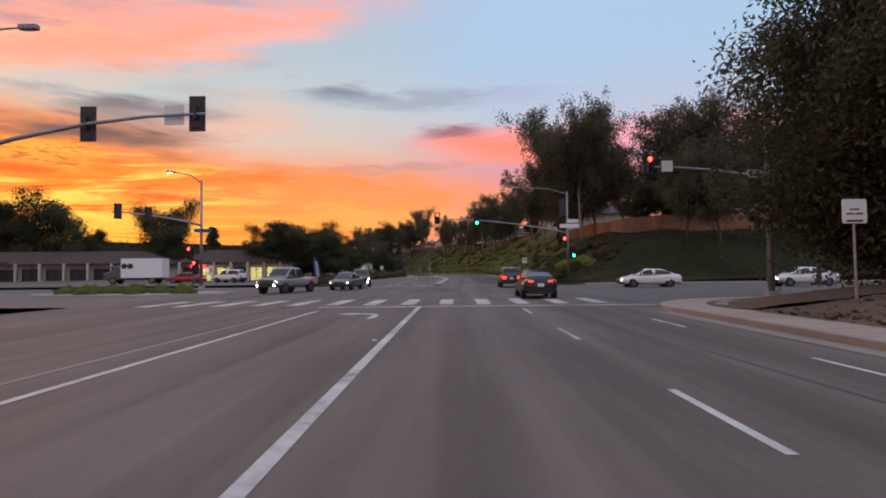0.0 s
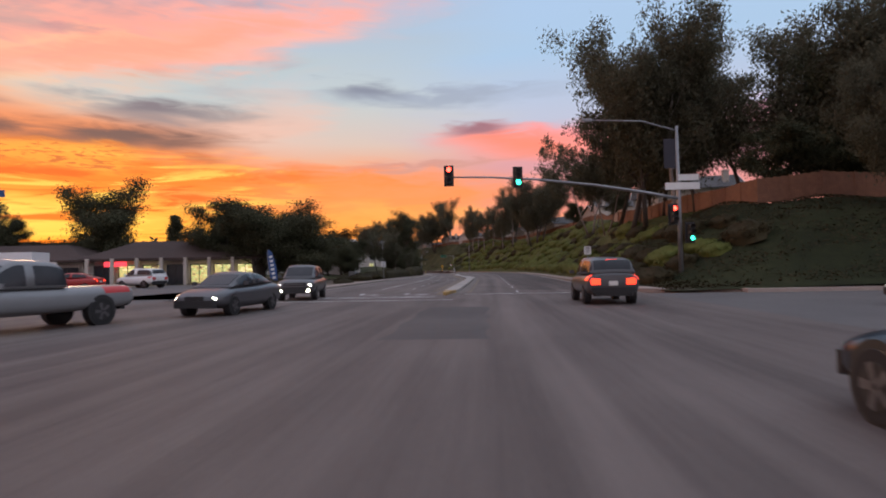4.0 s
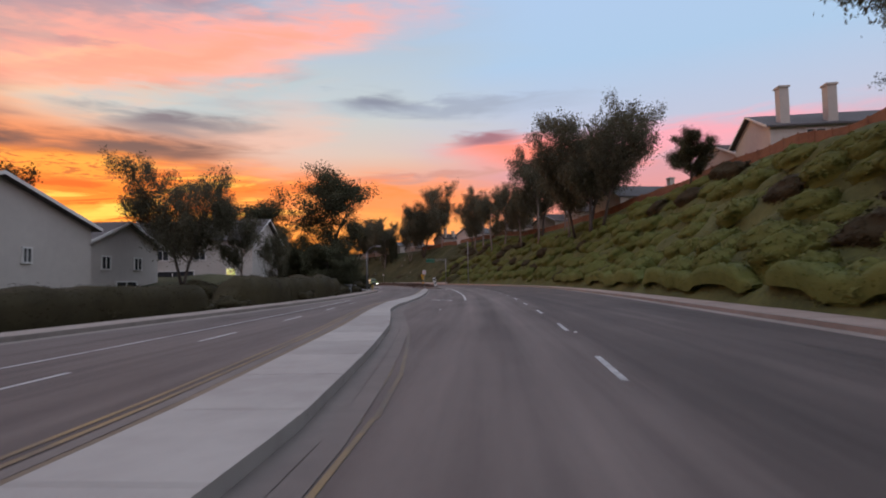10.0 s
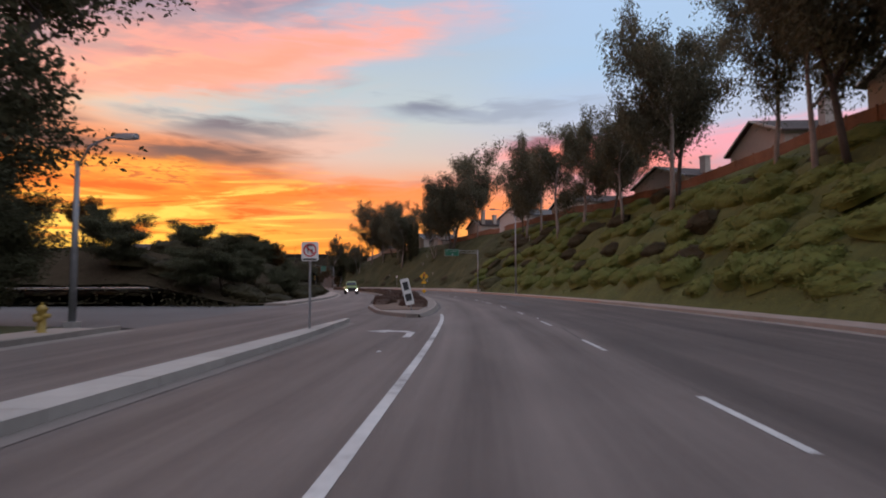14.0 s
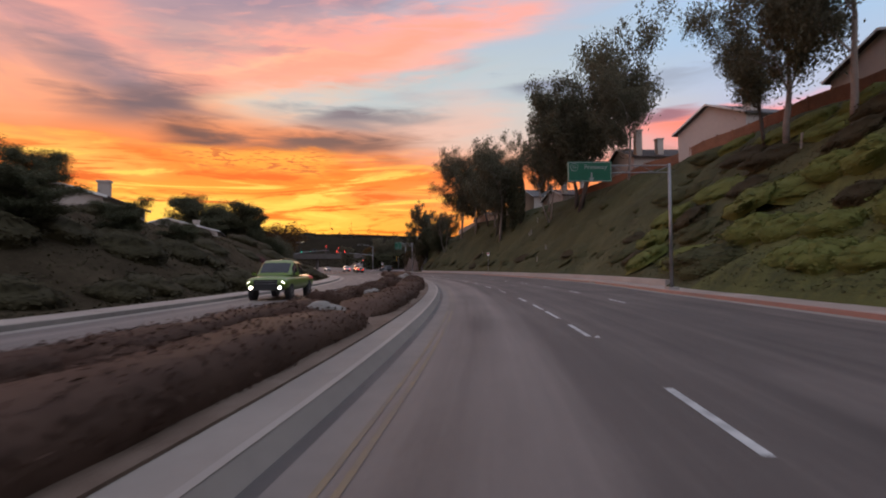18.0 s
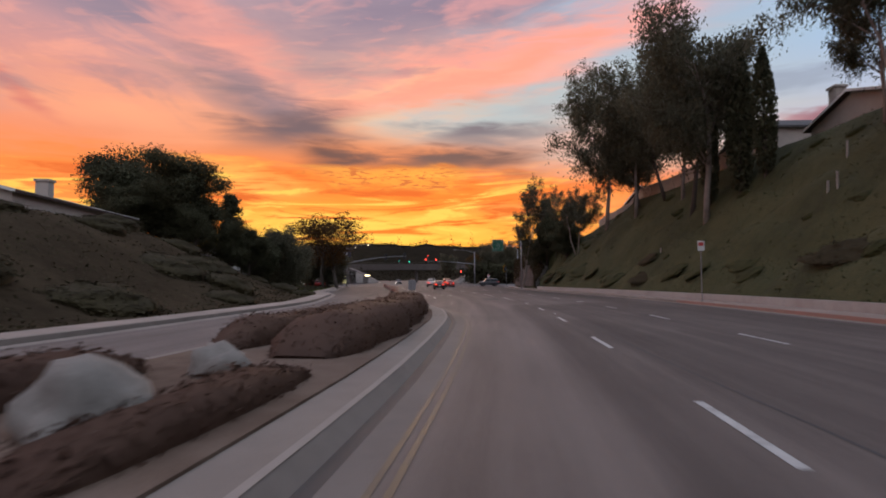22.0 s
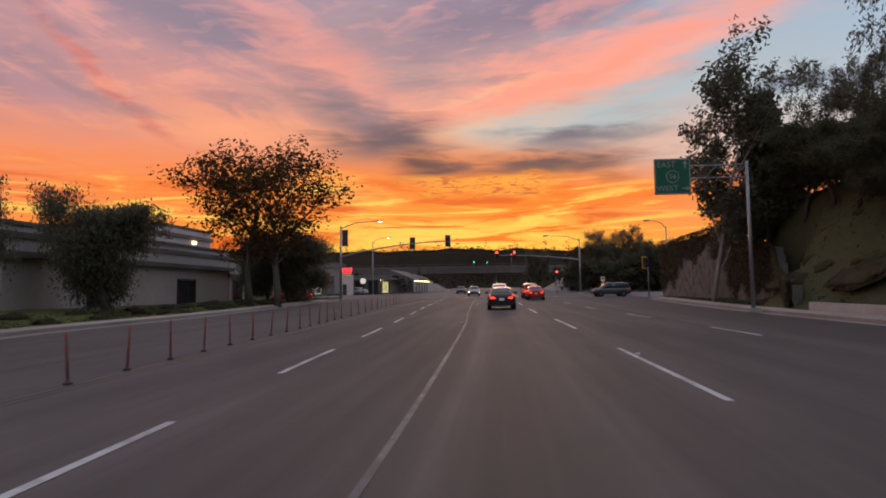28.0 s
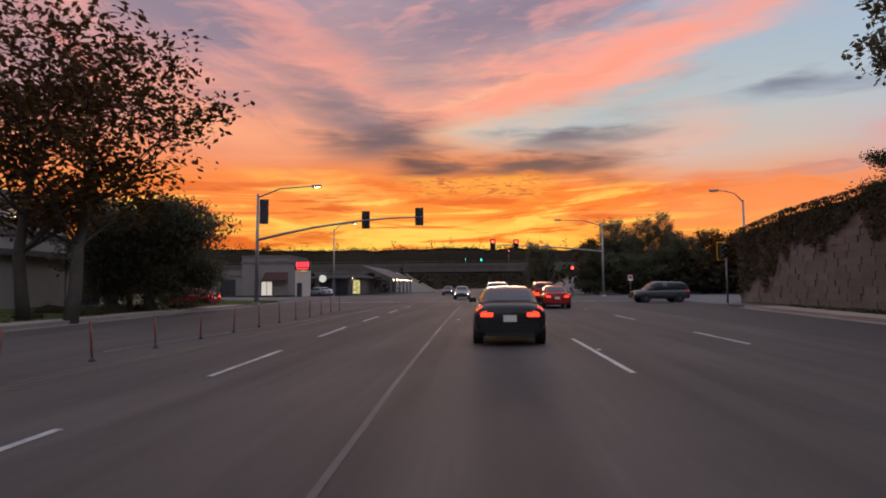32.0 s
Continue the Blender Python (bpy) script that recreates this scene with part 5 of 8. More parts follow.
for s, d, h in ((212.5, -17.5, 4.6), (214, -24, 5.2), (226, -14.9, 3.4), (232, -15.6, 3.4), (238, -16.4, 3.2)):
    (OAK, OAK_B)[int(s) % 2].plant(s, d, h * 0.75, s * 41, wide=1.6)
AUTUMN.plant(221.0, -30.0, 4.5, 100)
AUTUMN.plant(252.0, -19.0, 4.0, 30)
PINE.plant(359.5, -34.6, 12.2, 0, wide=1.2)
PINE.plant(351.0, -27.5, 9.0, 120, wide=1.1)
CONIF.plant(360.0, -25.5, 9.5, 100)
OAK.plant(355.0, -31.0, 7.0, 33, wide=1.2)
OAK_B.plant(361.0, -29.5, 6.5, 83, wide=1.2)
OAK.plant(350.0, -32.0, 6.0, 133, wide=1.2)
AUTUMN.plant(367.0, -26.0, 7.0, 50)
OAK_B.plant(348.0, -25.0, 5.0, 40)
OAK.plant(354.0, -24.0, 5.5, 240)
OAK.plant(351.0, -27.0, 5.5, 140)
OAK_B.plant(357.0, -22.5, 5.5, 90)
OAK.plant(362.0, -22.5, 6.0, 10)
OAK_B.plant(367.0, -24.0, 6.5, 210)
PEPPER.plant(368.0, -21.5, 8.8, 10)
PEPPER.plant(387.5, -23.6, 7.9, 130)
PEPPER.plant(376.0, -24.0, 6.8, 250)
SYCAMORE.plant(401.0, -20.4, 13.6, 0, wide=1.45)
SYCAMORE_B.plant(400.4, -17.9, 14.0, 140, wide=1.45)
PEPPER.plant(411.0, -20.4, 7.8, 70, wide=1.45)
PEPPER.plant(415.0, -24.5, 6.8, 200)
# a far belt of trees round the second junction and beyond
far_rnd = random.Random(9)
for k in range(34):
    kind = (OAK, OAK_B, EUC_B, AUTUMN, OAK)[k % 5]
    side = -1 if k % 2 else 1
    s = 480 + far_rnd.uniform(0, 320)
    kind.plant(s, side * far_rnd.uniform(34, 120), far_rnd.uniform(7, 13), far_rnd.uniform(0, 360), z=-0.4 - grade(s))
for kind, s, d, h, w in ((EUC_B, 480, 21.4, 15.0, 1.15), (EUC_E, 483, 23.5, 12.0, 1.0), (EUC_A, 480, 27.9, 14.6, 0.9), (EUC_E, 482, 34.0, 12.6, 0.9), (EUC_E, 495, 10.5, 11.5, 0.8), (AUTUMN, 481, 17.0, 10.5, 1.0), (AUTUMN, 472, 36.0, 11.0, 1.2), (AUTUMN, 470, 39.5, 10.0, 1.2)):
    kind.plant(s, d, h, s * 31, z=-0.4 - grade(s), wide=w)
for k in range(12):
    OAK.plant(471 + 1.2 * k, 17 + 3.5 * k, far_rnd.uniform(6.5, 8.5), far_rnd.uniform(0, 360), z=-0.4 - grade(455 + 4 * k), wide=1.3)


def mound(seed, mat, name, label, n=1500, lift=0.8, size=0.05):
    """A clipped shrub: leaves over a lumpy half-ball with bare gaps."""
    rnd = random.Random(seed)
    pts, nor = [], []
    while len(pts) < n:
        a, e = rnd.uniform(0, 6.283), math.asin(rnd.uniform(0.0, 1.0))
        v = Vector((math.cos(a) * math.cos(e), math.sin(a) * math.cos(e), math.sin(e)))
        k = 0.82 + 0.35 * noise.noise(v * 2.3 + Vector((seed, 0, 0))) + 0.12 * noise.noise(v * 6 + Vector((0, seed, 0)))
        k *= rnd.uniform(0.9, 1.04)
        pts.append((v.x * k, v.y * k, v.z * k * lift))
        nor.append((v.x, v.y, v.z / lift))
    core = Build()
    rings = 7
    vs = []
    for i in range(rings):
        e = math.pi / 2 * i / (rings - 1)
        for j in range(14):
            a = 6.283 * j / 14
            v = Vector((math.cos(a) * math.cos(e), math.sin(a) * math.cos(e), math.sin(e)))
            k = (0.82 + 0.35 * noise.noise(v * 2.3 + Vector((seed, 0, 0)))) * 0.97
            vs.append((v.x * k, v.y * k, v.z * k * lift - (0.25 if i == 0 else 0)))
    core.add(vs, [(i * 14 + j, i * 14 + (j + 1) % 14, (i + 1) * 14 + (j + 1) % 14, (i + 1) * 14 + j) for i in range(rings - 1) for j in range(14)])
    ob = thing(name, label, "shrub")
    part("bush_core", core, mat, ob, smooth=True)
    part("foliage", leaf_cards(pts, size, rnd, normals=nor), mat, ob)
    return ob


class Shrubs:
    def __init__(self, ob):
        self.ob, self.used = ob, False

    def plant(self, s, d, rx, ry, rzz, turn_by=0.0, z=None, group="", lie=False):
        p = at(s, d, height(s, d) - 0.1 if z is None else z)
        m = pose(p.x, p.y, p.z, 0, 0, turn(s) + turn_by)
        if lie:     # the shrub leans out from the slope it grows on
            m = pose(p.x, p.y, p.z, 0, 0, turn(s)) @ pose(0, 0, 0, 0, -math.degrees(math.atan2(height(s, d + 2) - height(s, d - 2), 4)) * 0.8, turn_by)
        if not self.used:
            self.used, o = True, self.ob
            self.ob.matrix_world = m @ Matrix.Diagonal((rx, ry, rzz, 1))
        else:
            o = copy_thing(self.ob, m)
            o.scale = (rx, ry, rzz)
        if group:
            o["group"] = group
        return o


BUSH_A = Shrubs(mound(3, LEAF_BUSH, "shrub", "low clipped green shrub on the hillside"))
BUSH_B = Shrubs(mound(8, LEAF_BUSH, "shrub", "rounded dark green shrub on the hillside"))
BUSH_R = Shrubs(mound(13, LEAF_RUST, "shrub", "low reddish-brown shrub in the median", lift=0.9))
BUSH_D = Shrubs(mound(5, LEAF_HEDGE, "dark_shrub", "low dark green shrub on the bank"))
BUSH_G = Shrubs(mound(23, LEAF_GRASS, "shrub", "low olive grass clump on the hillside", lift=0.7))
BUSH_RED = Shrubs(mound(17, LEAF_RED, "flowering_shrub", "shrub with dark red blossom on the bank"))
brnd = random.Random(21)
for s in np.arange(67, 264, 3.3):
    lo, c = RIGHT(s) + 3.0, CREST_D(s)
    n = int((c - lo) / (1.9 if s > 110 else 2.4))
    for k in range(min(n, 6)):
        if brnd.random() < (0.10 if s < 235 else 0.25):
            continue
        r = brnd.uniform(1.15, 1.75)
        b = BUSH_D if brnd.random() < (0.14 if s > 112 else 0.7) else (BUSH_A, BUSH_B)[brnd.random() < 0.5]
        b.plant(s + brnd.uniform(-1.0, 1.0) + 1.6 * (k % 2), lo + 1.9 * (k + brnd.uniform(0.0, 0.5)), r, r * brnd.uniform(1.3, 2.1), r * brnd.uniform(0.62, 0.85), brnd.uniform(-14, 14), group="shrubs on the hillside", lie=True)
for s in np.arange(264, 408, 4.4):
    lo, c = RIGHT(s) + 3.0, CREST_D(s)
    for k in range(5 if s < 290 else 1):
        r = brnd.uniform(1.5, 2.3) if s < 285 else brnd.uniform(1.0, 1.7)
        b = (BUSH_A, BUSH_B, BUSH_D, BUSH_G)[brnd.randrange(4)] if s < 285 else (BUSH_G, BUSH_G, BUSH_G, BUSH_D)[brnd.randrange(4)]
        b.plant(s + brnd.uniform(-2, 2), lo + (c - lo) * (k + brnd.random()) / 5 * 0.92, r, r * brnd.uniform(1.5, 2.6), r * (brnd.uniform(0.35, 0.6) if s < 290 else brnd.uniform(0.16, 0.3)), brnd.uniform(-18, 18), group="shrubs on the hillside", lie=True)
for s in np.arange(266, 408, 3.0):
    lo, c = RIGHT(s) + 3.0, CREST_D(s)
    r = brnd.uniform(0.4, 0.8)
    BUSH_G.plant(s + brnd.uniform(-2, 2), lo + (c - lo) * brnd.uniform(0.1, 0.9), r, r * brnd.uniform(1.2, 1.9), r * 0.6, brnd.uniform(-18, 18), group="shrubs on the hillside", lie=True)
for s in np.arange(69, 182, 5.5):
    for d in (LEFT(s) - brnd.uniform(2.6, 4.0), LEFT(s) - brnd.uniform(5, 8)):
        if 76 < s < 108 and brnd.random() < 0.6:
            continue
        r = brnd.uniform(1.1, 2.0)
        BUSH_D.plant(s + brnd.uniform(-1, 1), d, r, r * 1.5, r * brnd.uniform(0.5, 0.9), brnd.uniform(-20, 20), group="shrubs beside the oncoming lanes")
for s in np.arange(215, 362, 5.0):
    for k in range(3):
        if s > 275 and brnd.random() < 0.6:
            continue
        d = LEFT(s) - 2.6 - 4.2 * k - brnd.uniform(0, 2.5)
        r = brnd.uniform(1.4, 2.4)
        b = BUSH_RED if (250 < s < 330 and k == 1 and brnd.random() < 0.22) else BUSH_D
        b.plant(s + brnd.uniform(-1, 1), d, r, r * 1.4, r * brnd.uniform(0.5, 0.8) * (1 if s < 275 else 0.7), brnd.uniform(-20, 20), group="shrubs on the bank", lie=True)
for s in np.arange(206, 298, 4.6):
    r = brnd.uniform(0.6, 0.9)
    BUSH_R.plant(s + brnd.uniform(-1.5, 1.5), (PL_L(s) + PL_R(s) - 0.6) / 2 + brnd.uniform(-1.2, 1.2), r, r * 1.2, brnd.uniform(0.5, 0.8), brnd.uniform(0, 90), z=0.15, group="shrubs in the median")


def boulder(s, d, r, seed):
    rnd = random.Random(seed)
    bm = bmesh.new()
    bmesh.ops.create_icosphere(bm, subdivisions=3, radius=1.0)
    o = Vector((seed * 1.7, 0, 0))
    for v in bm.verts:
        k = 1 + 0.42 * noise.noise(v.co * 1.5 + o) + 0.13 * noise.noise(v.co * 4 + o)
        v.co = Vector((v.co.x * r * 1.1, v.co.y * r * 0.85, v.co.z * r * 0.85)) * k
    me = bpy.data.meshes.new("boulder")
    bm.to_mesh(me)
    bm.free()
    me.materials.append(ROCK)
    me.shade_smooth()
    ob = tagged(new("boulder", me), "pale rounded boulder lying among median shrubs", "boulder", "boulders in the median")
    ob.matrix_world = stand(s, d, 0.16 + 0.25 * r, rnd.uniform(0, 180))


for i, (s, d, r) in enumerate(((227.9, -3.5, 0.36), (229.7, -3.0, 0.42), (244.6, -3.0, 0.5), (256, -3.8, 0.4), (283.0, -3.1, 0.4), (296.4, -3.2, 0.56), (299.3, -3.5, 0.42), (295.6, -2.5, 0.2))):
    boulder(s, d, r, i)


def ground_cover(name, s0, s1, side, count, size, mat, label, reach, seed):
    """Leaves of the ground cover, strewn over the slope."""
    rnd = random.Random(seed)
    pts, nor = [], []
    while len(pts) < count:
        s = rnd.uniform(s0, s1)
        d = RIGHT(s) + 2.0 + rnd.random() ** 1.2 * reach if side > 0 else LEFT(s) - 1.8 - rnd.random() ** 1.2 * reach
        if noise.noise(Vector((s * 0.2, d * 0.3, seed))) < -0.25 and rnd.random() < 0.7:
            continue
        h0 = height(s, d)
        p = at(s, d, h0 + rnd.uniform(-0.02, 0.07))
        q, u = at(s + 0.3, d, height(s + 0.3, d)), at(s, d + 0.3, height(s, d + 0.3))
        pts.append((p.x, p.y, p.z))
        nor.append(tuple((u - p).cross(q - p).normalized()))
    return tagged(new(name, leaf_cards(pts, size, rnd, normals=nor).mesh(name, mat)), label, "ground cover", kind="stuff")




def hedge(s0, s1, dfun, w, h, mat, label, seed):
    """A long clipped hedge: leaves over a core that bulges unevenly."""
    rnd = random.Random(seed)
    core, pts = Build(), []
    ss = np.arange(s0, s1, 0.8)
    vs = []
    prof = [(-0.5, -0.15), (-0.52, 0.5), (-0.4, 0.9), (0.0, 1.0), (0.4, 0.9), (0.52, 0.5), (0.5, -0.15)]
    for s in ss:
        for u, v in prof:
            k = 1 + 0.22 * noise.noise(Vector((s * 0.45, u * 2, seed))) + 0.1 * noise.noise(Vector((s * 1.6, v * 2, seed)))
            end = math.sqrt(max(0.02, min(1.0, (s - s0 + 0.05) / 1.6, (s1 - s) / 1.6)))
            vs.append(at(s, dfun(s) + u * w * k * (0.45 + 0.55 * end), height(s, dfun(s)) + max(-0.2, v * h * k * end)))
    n = len(prof)
    core.add(vs, [(i * n + j, i * n + j + 1, (i + 1) * n + j + 1, (i + 1) * n + j) for i in range(len(ss) - 1) for j in range(n - 1)] + [tuple(range(n)), tuple(range((len(ss) - 1) * n + n - 1, (len(ss) - 1) * n - 1, -1))])
    nor = []
    for _ in range(int((s1 - s0) * 420)):
        i, j = rnd.randrange(len(ss) - 1), rnd.randrange(n - 1)
        a, b, c = vs[i * n + j], vs[i * n + j + 1], vs[(i + 1) * n + j]
        p = a + (b - a) * rnd.random() + (c - a) * rnd.random()
        pts.append((p.x + rnd.gauss(0, 0.04), p.y + rnd.gauss(0, 0.04), p.z + rnd.gauss(0, 0.04)))
        nor.append(tuple((c - a).cross(b - a).normalized()))
    ob = thing("hedge", label, "hedge")
    part("bush_core", core, mat, ob, smooth=True)
    part("foliage", leaf_cards(pts, 0.042, rnd, normals=nor), mat, ob)


for a, b, h in ((84.5, 95, 0.9), (96, 109, 1.0), (118, 131, 0.8), (132, 150, 0.85), (151, 172, 0.9), (173, 189, 0.8)):
    hedge(a, b, lambda s: RIGHT(s) + 2.5, 1.25, h, LEAF_BUSH, "low clipped green hedge at the foot of the hillside", int(a))
hedge(113, 137, lambda s: LEFT(s) - 2.9, 1.9, 1.25, LEAF_HEDGE, "long dark green clipped hedge beside the pavement", 1)
hedge(139, 165, lambda s: LEFT(s) - 2.9, 2.0, 1.7, LEAF_HEDGE, "tall dark green clipped hedge beside the pavement", 2)
MID = lambda s: (PL_L(s) + 0.3 + PL_R(s) - 0.75) / 2
for k, (a, b, o, w, h) in enumerate(((203, 214, 1.0, 1.3, 0.34), (215.5, 225, 1.05, 1.2, 0.30), (207, 232, -1.2, 1.1, 0.42), (228, 246, 0.95, 1.5, 0.62), (234, 252, -1.2, 1.1, 0.5), (247, 262, 0.85, 1.7, 0.55),
                                     (263, 285, 0.85, 1.6, 0.62), (254, 279, -1.25, 1.0, 0.55), (281, 300, -1.25, 1.1, 0.6), (286, 293.5, 0.95, 1.4, 0.6), (294.5, 300, 1.15, 0.9, 0.42), (301, 323.5, 0.75, 1.9, 0.9), (302, 318, -1.1, 1.2, 0.7))):
    hedge(a, b, lambda s: MID(s) + o * float(np.interp(s, [308, 322], [1, 0])), w * 0.9, h * 0.85, LEAF_RUST, "clipped dark reddish-brown hedge in the median" if h > 0.8 else "low dark reddish-brown hedge in the median", 3 + k)
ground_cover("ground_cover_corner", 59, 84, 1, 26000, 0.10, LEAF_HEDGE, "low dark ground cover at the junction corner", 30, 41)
ground_cover("ground_cover", 79, 246, 1, 40000, 0.06, LEAF_BUSH, "dense low green ground cover on the hillside", 15, 31)
ground_cover("ground_cover_dry", 245, 416, 1, 60000, 0.07, LEAF_GRASS, "sparse olive ground cover on the hillside", 14, 33)
ground_cover("ground_cover_bank", 206, 362, -1, 30000, 0.09, LEAF_HEDGE, "dark ground cover on the bank", 14, 35)
ground_cover("ground_cover_verge", 104, 184, -1, 15000, 0.08, LEAF_HEDGE, "dark ground cover on the verge", 8, 37)
ground_cover("ground_cover_shops", 367, 436, -1, 15000, 0.07, LEAF_BUSH, "low olive ground cover before the shops", 7, 43)
ground_cover("litter_near", -20, 19, 1, 6000, 0.10, LEAF_DRY, "dry leaf litter under the trees", 14, 39)


def marker_stake(s, d, h, lean):
    """A thin white irrigation marker with a cap, driven into the slope."""
    ob = thing("marker_stake", "thin white plastic marker stake on the hillside", "stake", group="stakes on the hillside")
    b, c = Build(), Build()
    for w, z0, z1, q in ((0.045, -0.3, h, b), (0.055, h, h + 0.06, c)):
        q.add([(x * w, y * w, z) for z in (z0, z1) for x, y in ((-1, -1), (1, -1), (1, 1), (-1, 1))], [(0, 1, 2, 3), (4, 5, 6, 7), (0, 1, 5, 4), (1, 2, 6, 5), (2, 3, 7, 6), (3, 0, 4, 7)])
    part("shaft", b, CONCRETE, ob)
    part("cap", c, CONCRETE, ob)
    p = at(s, d, height(s, d))
    ob.matrix_world = pose(p.x, p.y, p.z, lean, 0, turn(s))


for s, d, h, lean in ((326.7, 21.8, 0.9, 3), (325.0, 20.0, 0.9, 0), (325.7, 19.9, 0.6, 6), (312.9, 17.9, 0.6, -3), (312.2, 16.3, 0.7, 2), (345.5, 18.1, 0.4, 0), (269.3, 22.4, 0.9, 8)):
    marker_stake(s, d, h, lean)

# ---------------------------------------------------------------- signals, lamps and signs


def lens_face(b, parent, on, which):
    """Three lenses with visors on the face of a signal head that looks along -y."""
    for i, z in enumerate((0.36, 0.0, -0.36)):
        v = Build()
        n = 12
        ring = []
        for y in (-0.17, -0.42):
            ring += [(0.165 * math.cos(a), y, z + 0.165 * math.sin(a)) for a in [math.pi * 2 * k / n for k in range(n)]]
        v.add(ring, [(k, (k + 1) % n, n + (k + 1) % n, n + k) for k in range(n) if k not in (8, 9)])
        part("visor", v, BLACK, parent)
        l = Build().disc((0, -0.185, z), (0, 1, 0), 0.15, 0.03, 16)
        part("lens", l, on if i == which else BLACK, parent, "lit lens" if i == which else "dark lens")


def signal_head(m, on=RED_ON, which=0, label="black traffic signal head on a mast arm", plate=True, parent=None):
    ob = thing("traffic_light", label, "traffic light", m) if parent is None else None
    host = ob
    b = Build().box((0, 0, 0), (0.36, 0.32, 1.08), bevel=0.05)
    part("housing", b, BLACK, host)
    if plate:
        part("backplate", Build().box((0, 0.10, 0), (0.62, 0.02, 1.34), bevel=0.004), BLACK, host)
    part("bracket", Build().box((0, 0.24, 0), (0.10, 0.2, 0.5)), BLACK, host)
    if on is not None:
        lens_face(b, host, on, which)
    return ob


def mast_arm(s, d, reach, rz, heads, z_arm=6.2, lamp=0.0, label="galvanised signal pole with a long mast arm", signs=(), lamp_mat=STEEL, rise=0.9, pole_h=6.4, lamp_h=10.2):
    """A signal pole whose arm reaches to its left side (local -x); heads hang at distances along the arm."""
    m = stand(s, d, 0.1, rz)
    ob = thing("signal_mast", label, "signal mast", m)
    top = lamp_h if lamp else pole_h
    part("pole", Build().tube([(0, 0, 0), (0, 0, top * 0.5), (0, 0, top)], [0.16, 0.13, 0.09], 10), STEEL, ob, smooth=True)
    part("base", Build().box((0, 0, 0.1), (0.55, 0.55, 0.25), bevel=0.08), CONCRETE, ob)
    pts = [(-reach * u, 0, z_arm - rise + rise * (1 - (1 - u) ** 2)) for u in (0, 0.15, 0.35, 0.6, 0.8, 1.0)]
    part("arm", Build().tube(pts, [0.11, 0.10, 0.085, 0.07, 0.06, 0.05], 8), STEEL, ob, smooth=True)
    if lamp:
        lp = [(0, 0, top - 0.3), (-lamp * 0.4, 0, top + 0.35), (-lamp, 0, top + 0.5)]
        a = part("lamp_arm", Build().tube(lp, [0.06, 0.05, 0.04], 7), STEEL, ob, smooth=True)
        part("lamp_head", Build().box((-lamp - 0.3, 0, top + 0.5), (0.75, 0.3, 0.16), bevel=0.07), STEEL, ob)
        part("lamp_glass", Build().box((-lamp - 0.35, 0, top + 0.41), (0.4, 0.2, 0.04), bevel=0.05), lamp_mat, ob, "lamp glass")
    for dist, on, which, face in heads:
        u = dist / reach
        z = z_arm - rise + rise * (1 - (1 - u) ** 2)
        hm = m @ pose(-dist, -0.28 if face == 0 else 0.28, z + 0.05, 0, 0, face)
        signal_head(hm, on, which)
    for dist, w, h, z, mat, lab in signs:
        part("street_sign", Build().box((-dist, -0.14, z), (w, 0.03, h), bevel=0.008), mat, ob, lab)
    return ob


def side_signal(s, d, rz, on, which, z=3.6, label="black traffic signal head on a pole bracket"):
    signal_head(stand(s, d, z, rz), on, which, label, plate=True)


# first junction
mast_arm(66.8, 12.4, 15.0, 4, [(10.3, GREEN_ON, 2, 0), (14.7, RED_ON, 0, 0)], 7.2, 5.5, rise=1.7, signs=[(-0.2, 2.2, 0.45, 6.3, SIGN_WHITE, "white street name plate"), (-0.6, 1.3, 0.4, 6.85, SIGN_WHITE, "small white street name plate"), (0.55, 0.75, 1.9, 8.4, CLOTH_DARK, "dark cloth banner hung from the pole")])
side_signal(66.5, 11.95, 4, RED_ON, 0, 4.6)
side_signal(66.3, 12.9, 4, GREEN_ON, 2, 3.4)
mast_arm(21.5, -20.4, 11.2, 180, [(6.7, None, 0, 0), (10.85, None, 0, 0)], 7.3, 4.2, signs=[(10.0, 0.75, 0.75, 7.3, SIGN_WHITE, "back of a square sign")], rise=2.0)
mast_arm(54.5, -24.0, 7.5, 40, [(4.6, None, 0, 0), (7.0, None, 0, 0)], 6.8, 2.4, lamp_mat=LAMP_ON, signs=[(-0.1, 1.6, 0.35, 5.4, SIGN_BLUE, "street name plate with unreadable bars")])
side_signal(53.9, -24.8, 0, RED_ON, 0, 3.4)
side_signal(53.9, -24.3, 0, RED_ON, 0, 2.1)
mast_arm(38.0, 23.0, 10.9, 0, [(10.6, RED_ON, 0, 0)], 7.9, 0, signs=[(9.4, 0.7, 0.7, 7.9, SIGN_WHITE, "back of a square sign")], rise=1.6)
mast_arm(28.9, 15.3, 1.6, 0, [(0.5, None, 0, 90)], 4.2, 0, signs=[(0.2, 1.7, 0.4, 5.9, SIGN_WHITE, "street name plate with unreadable bars"), (0.1, 0.6, 0.3, 5.4, SIGN_WHITE, "small pale plate")])
# second junction
m2 = mast_arm(420.6, -18.0, 12.8, 180, [(8.4, None, 0, 0), (12.5, None, 0, 0)], 6.6, 4.3, lamp_mat=LAMP_ON, lamp_h=8.6, rise=1.6)
part("banner", Build().box((-0.5, 0, 7.2), (0.7, 0.03, 1.9)), CLOTH_DARK, m2, "dark cloth banner")
mast_arm(449.0, 13.4, 13.6, 2, [(10.4, RED_ON, 0, 0), (13.2, RED_ON, 0, 0)], 6.3, 5.0, lamp_mat=STEEL, lamp_h=8.8)
side_signal(448.0, 9.6, 0, RED_ON, 0, 3.2)
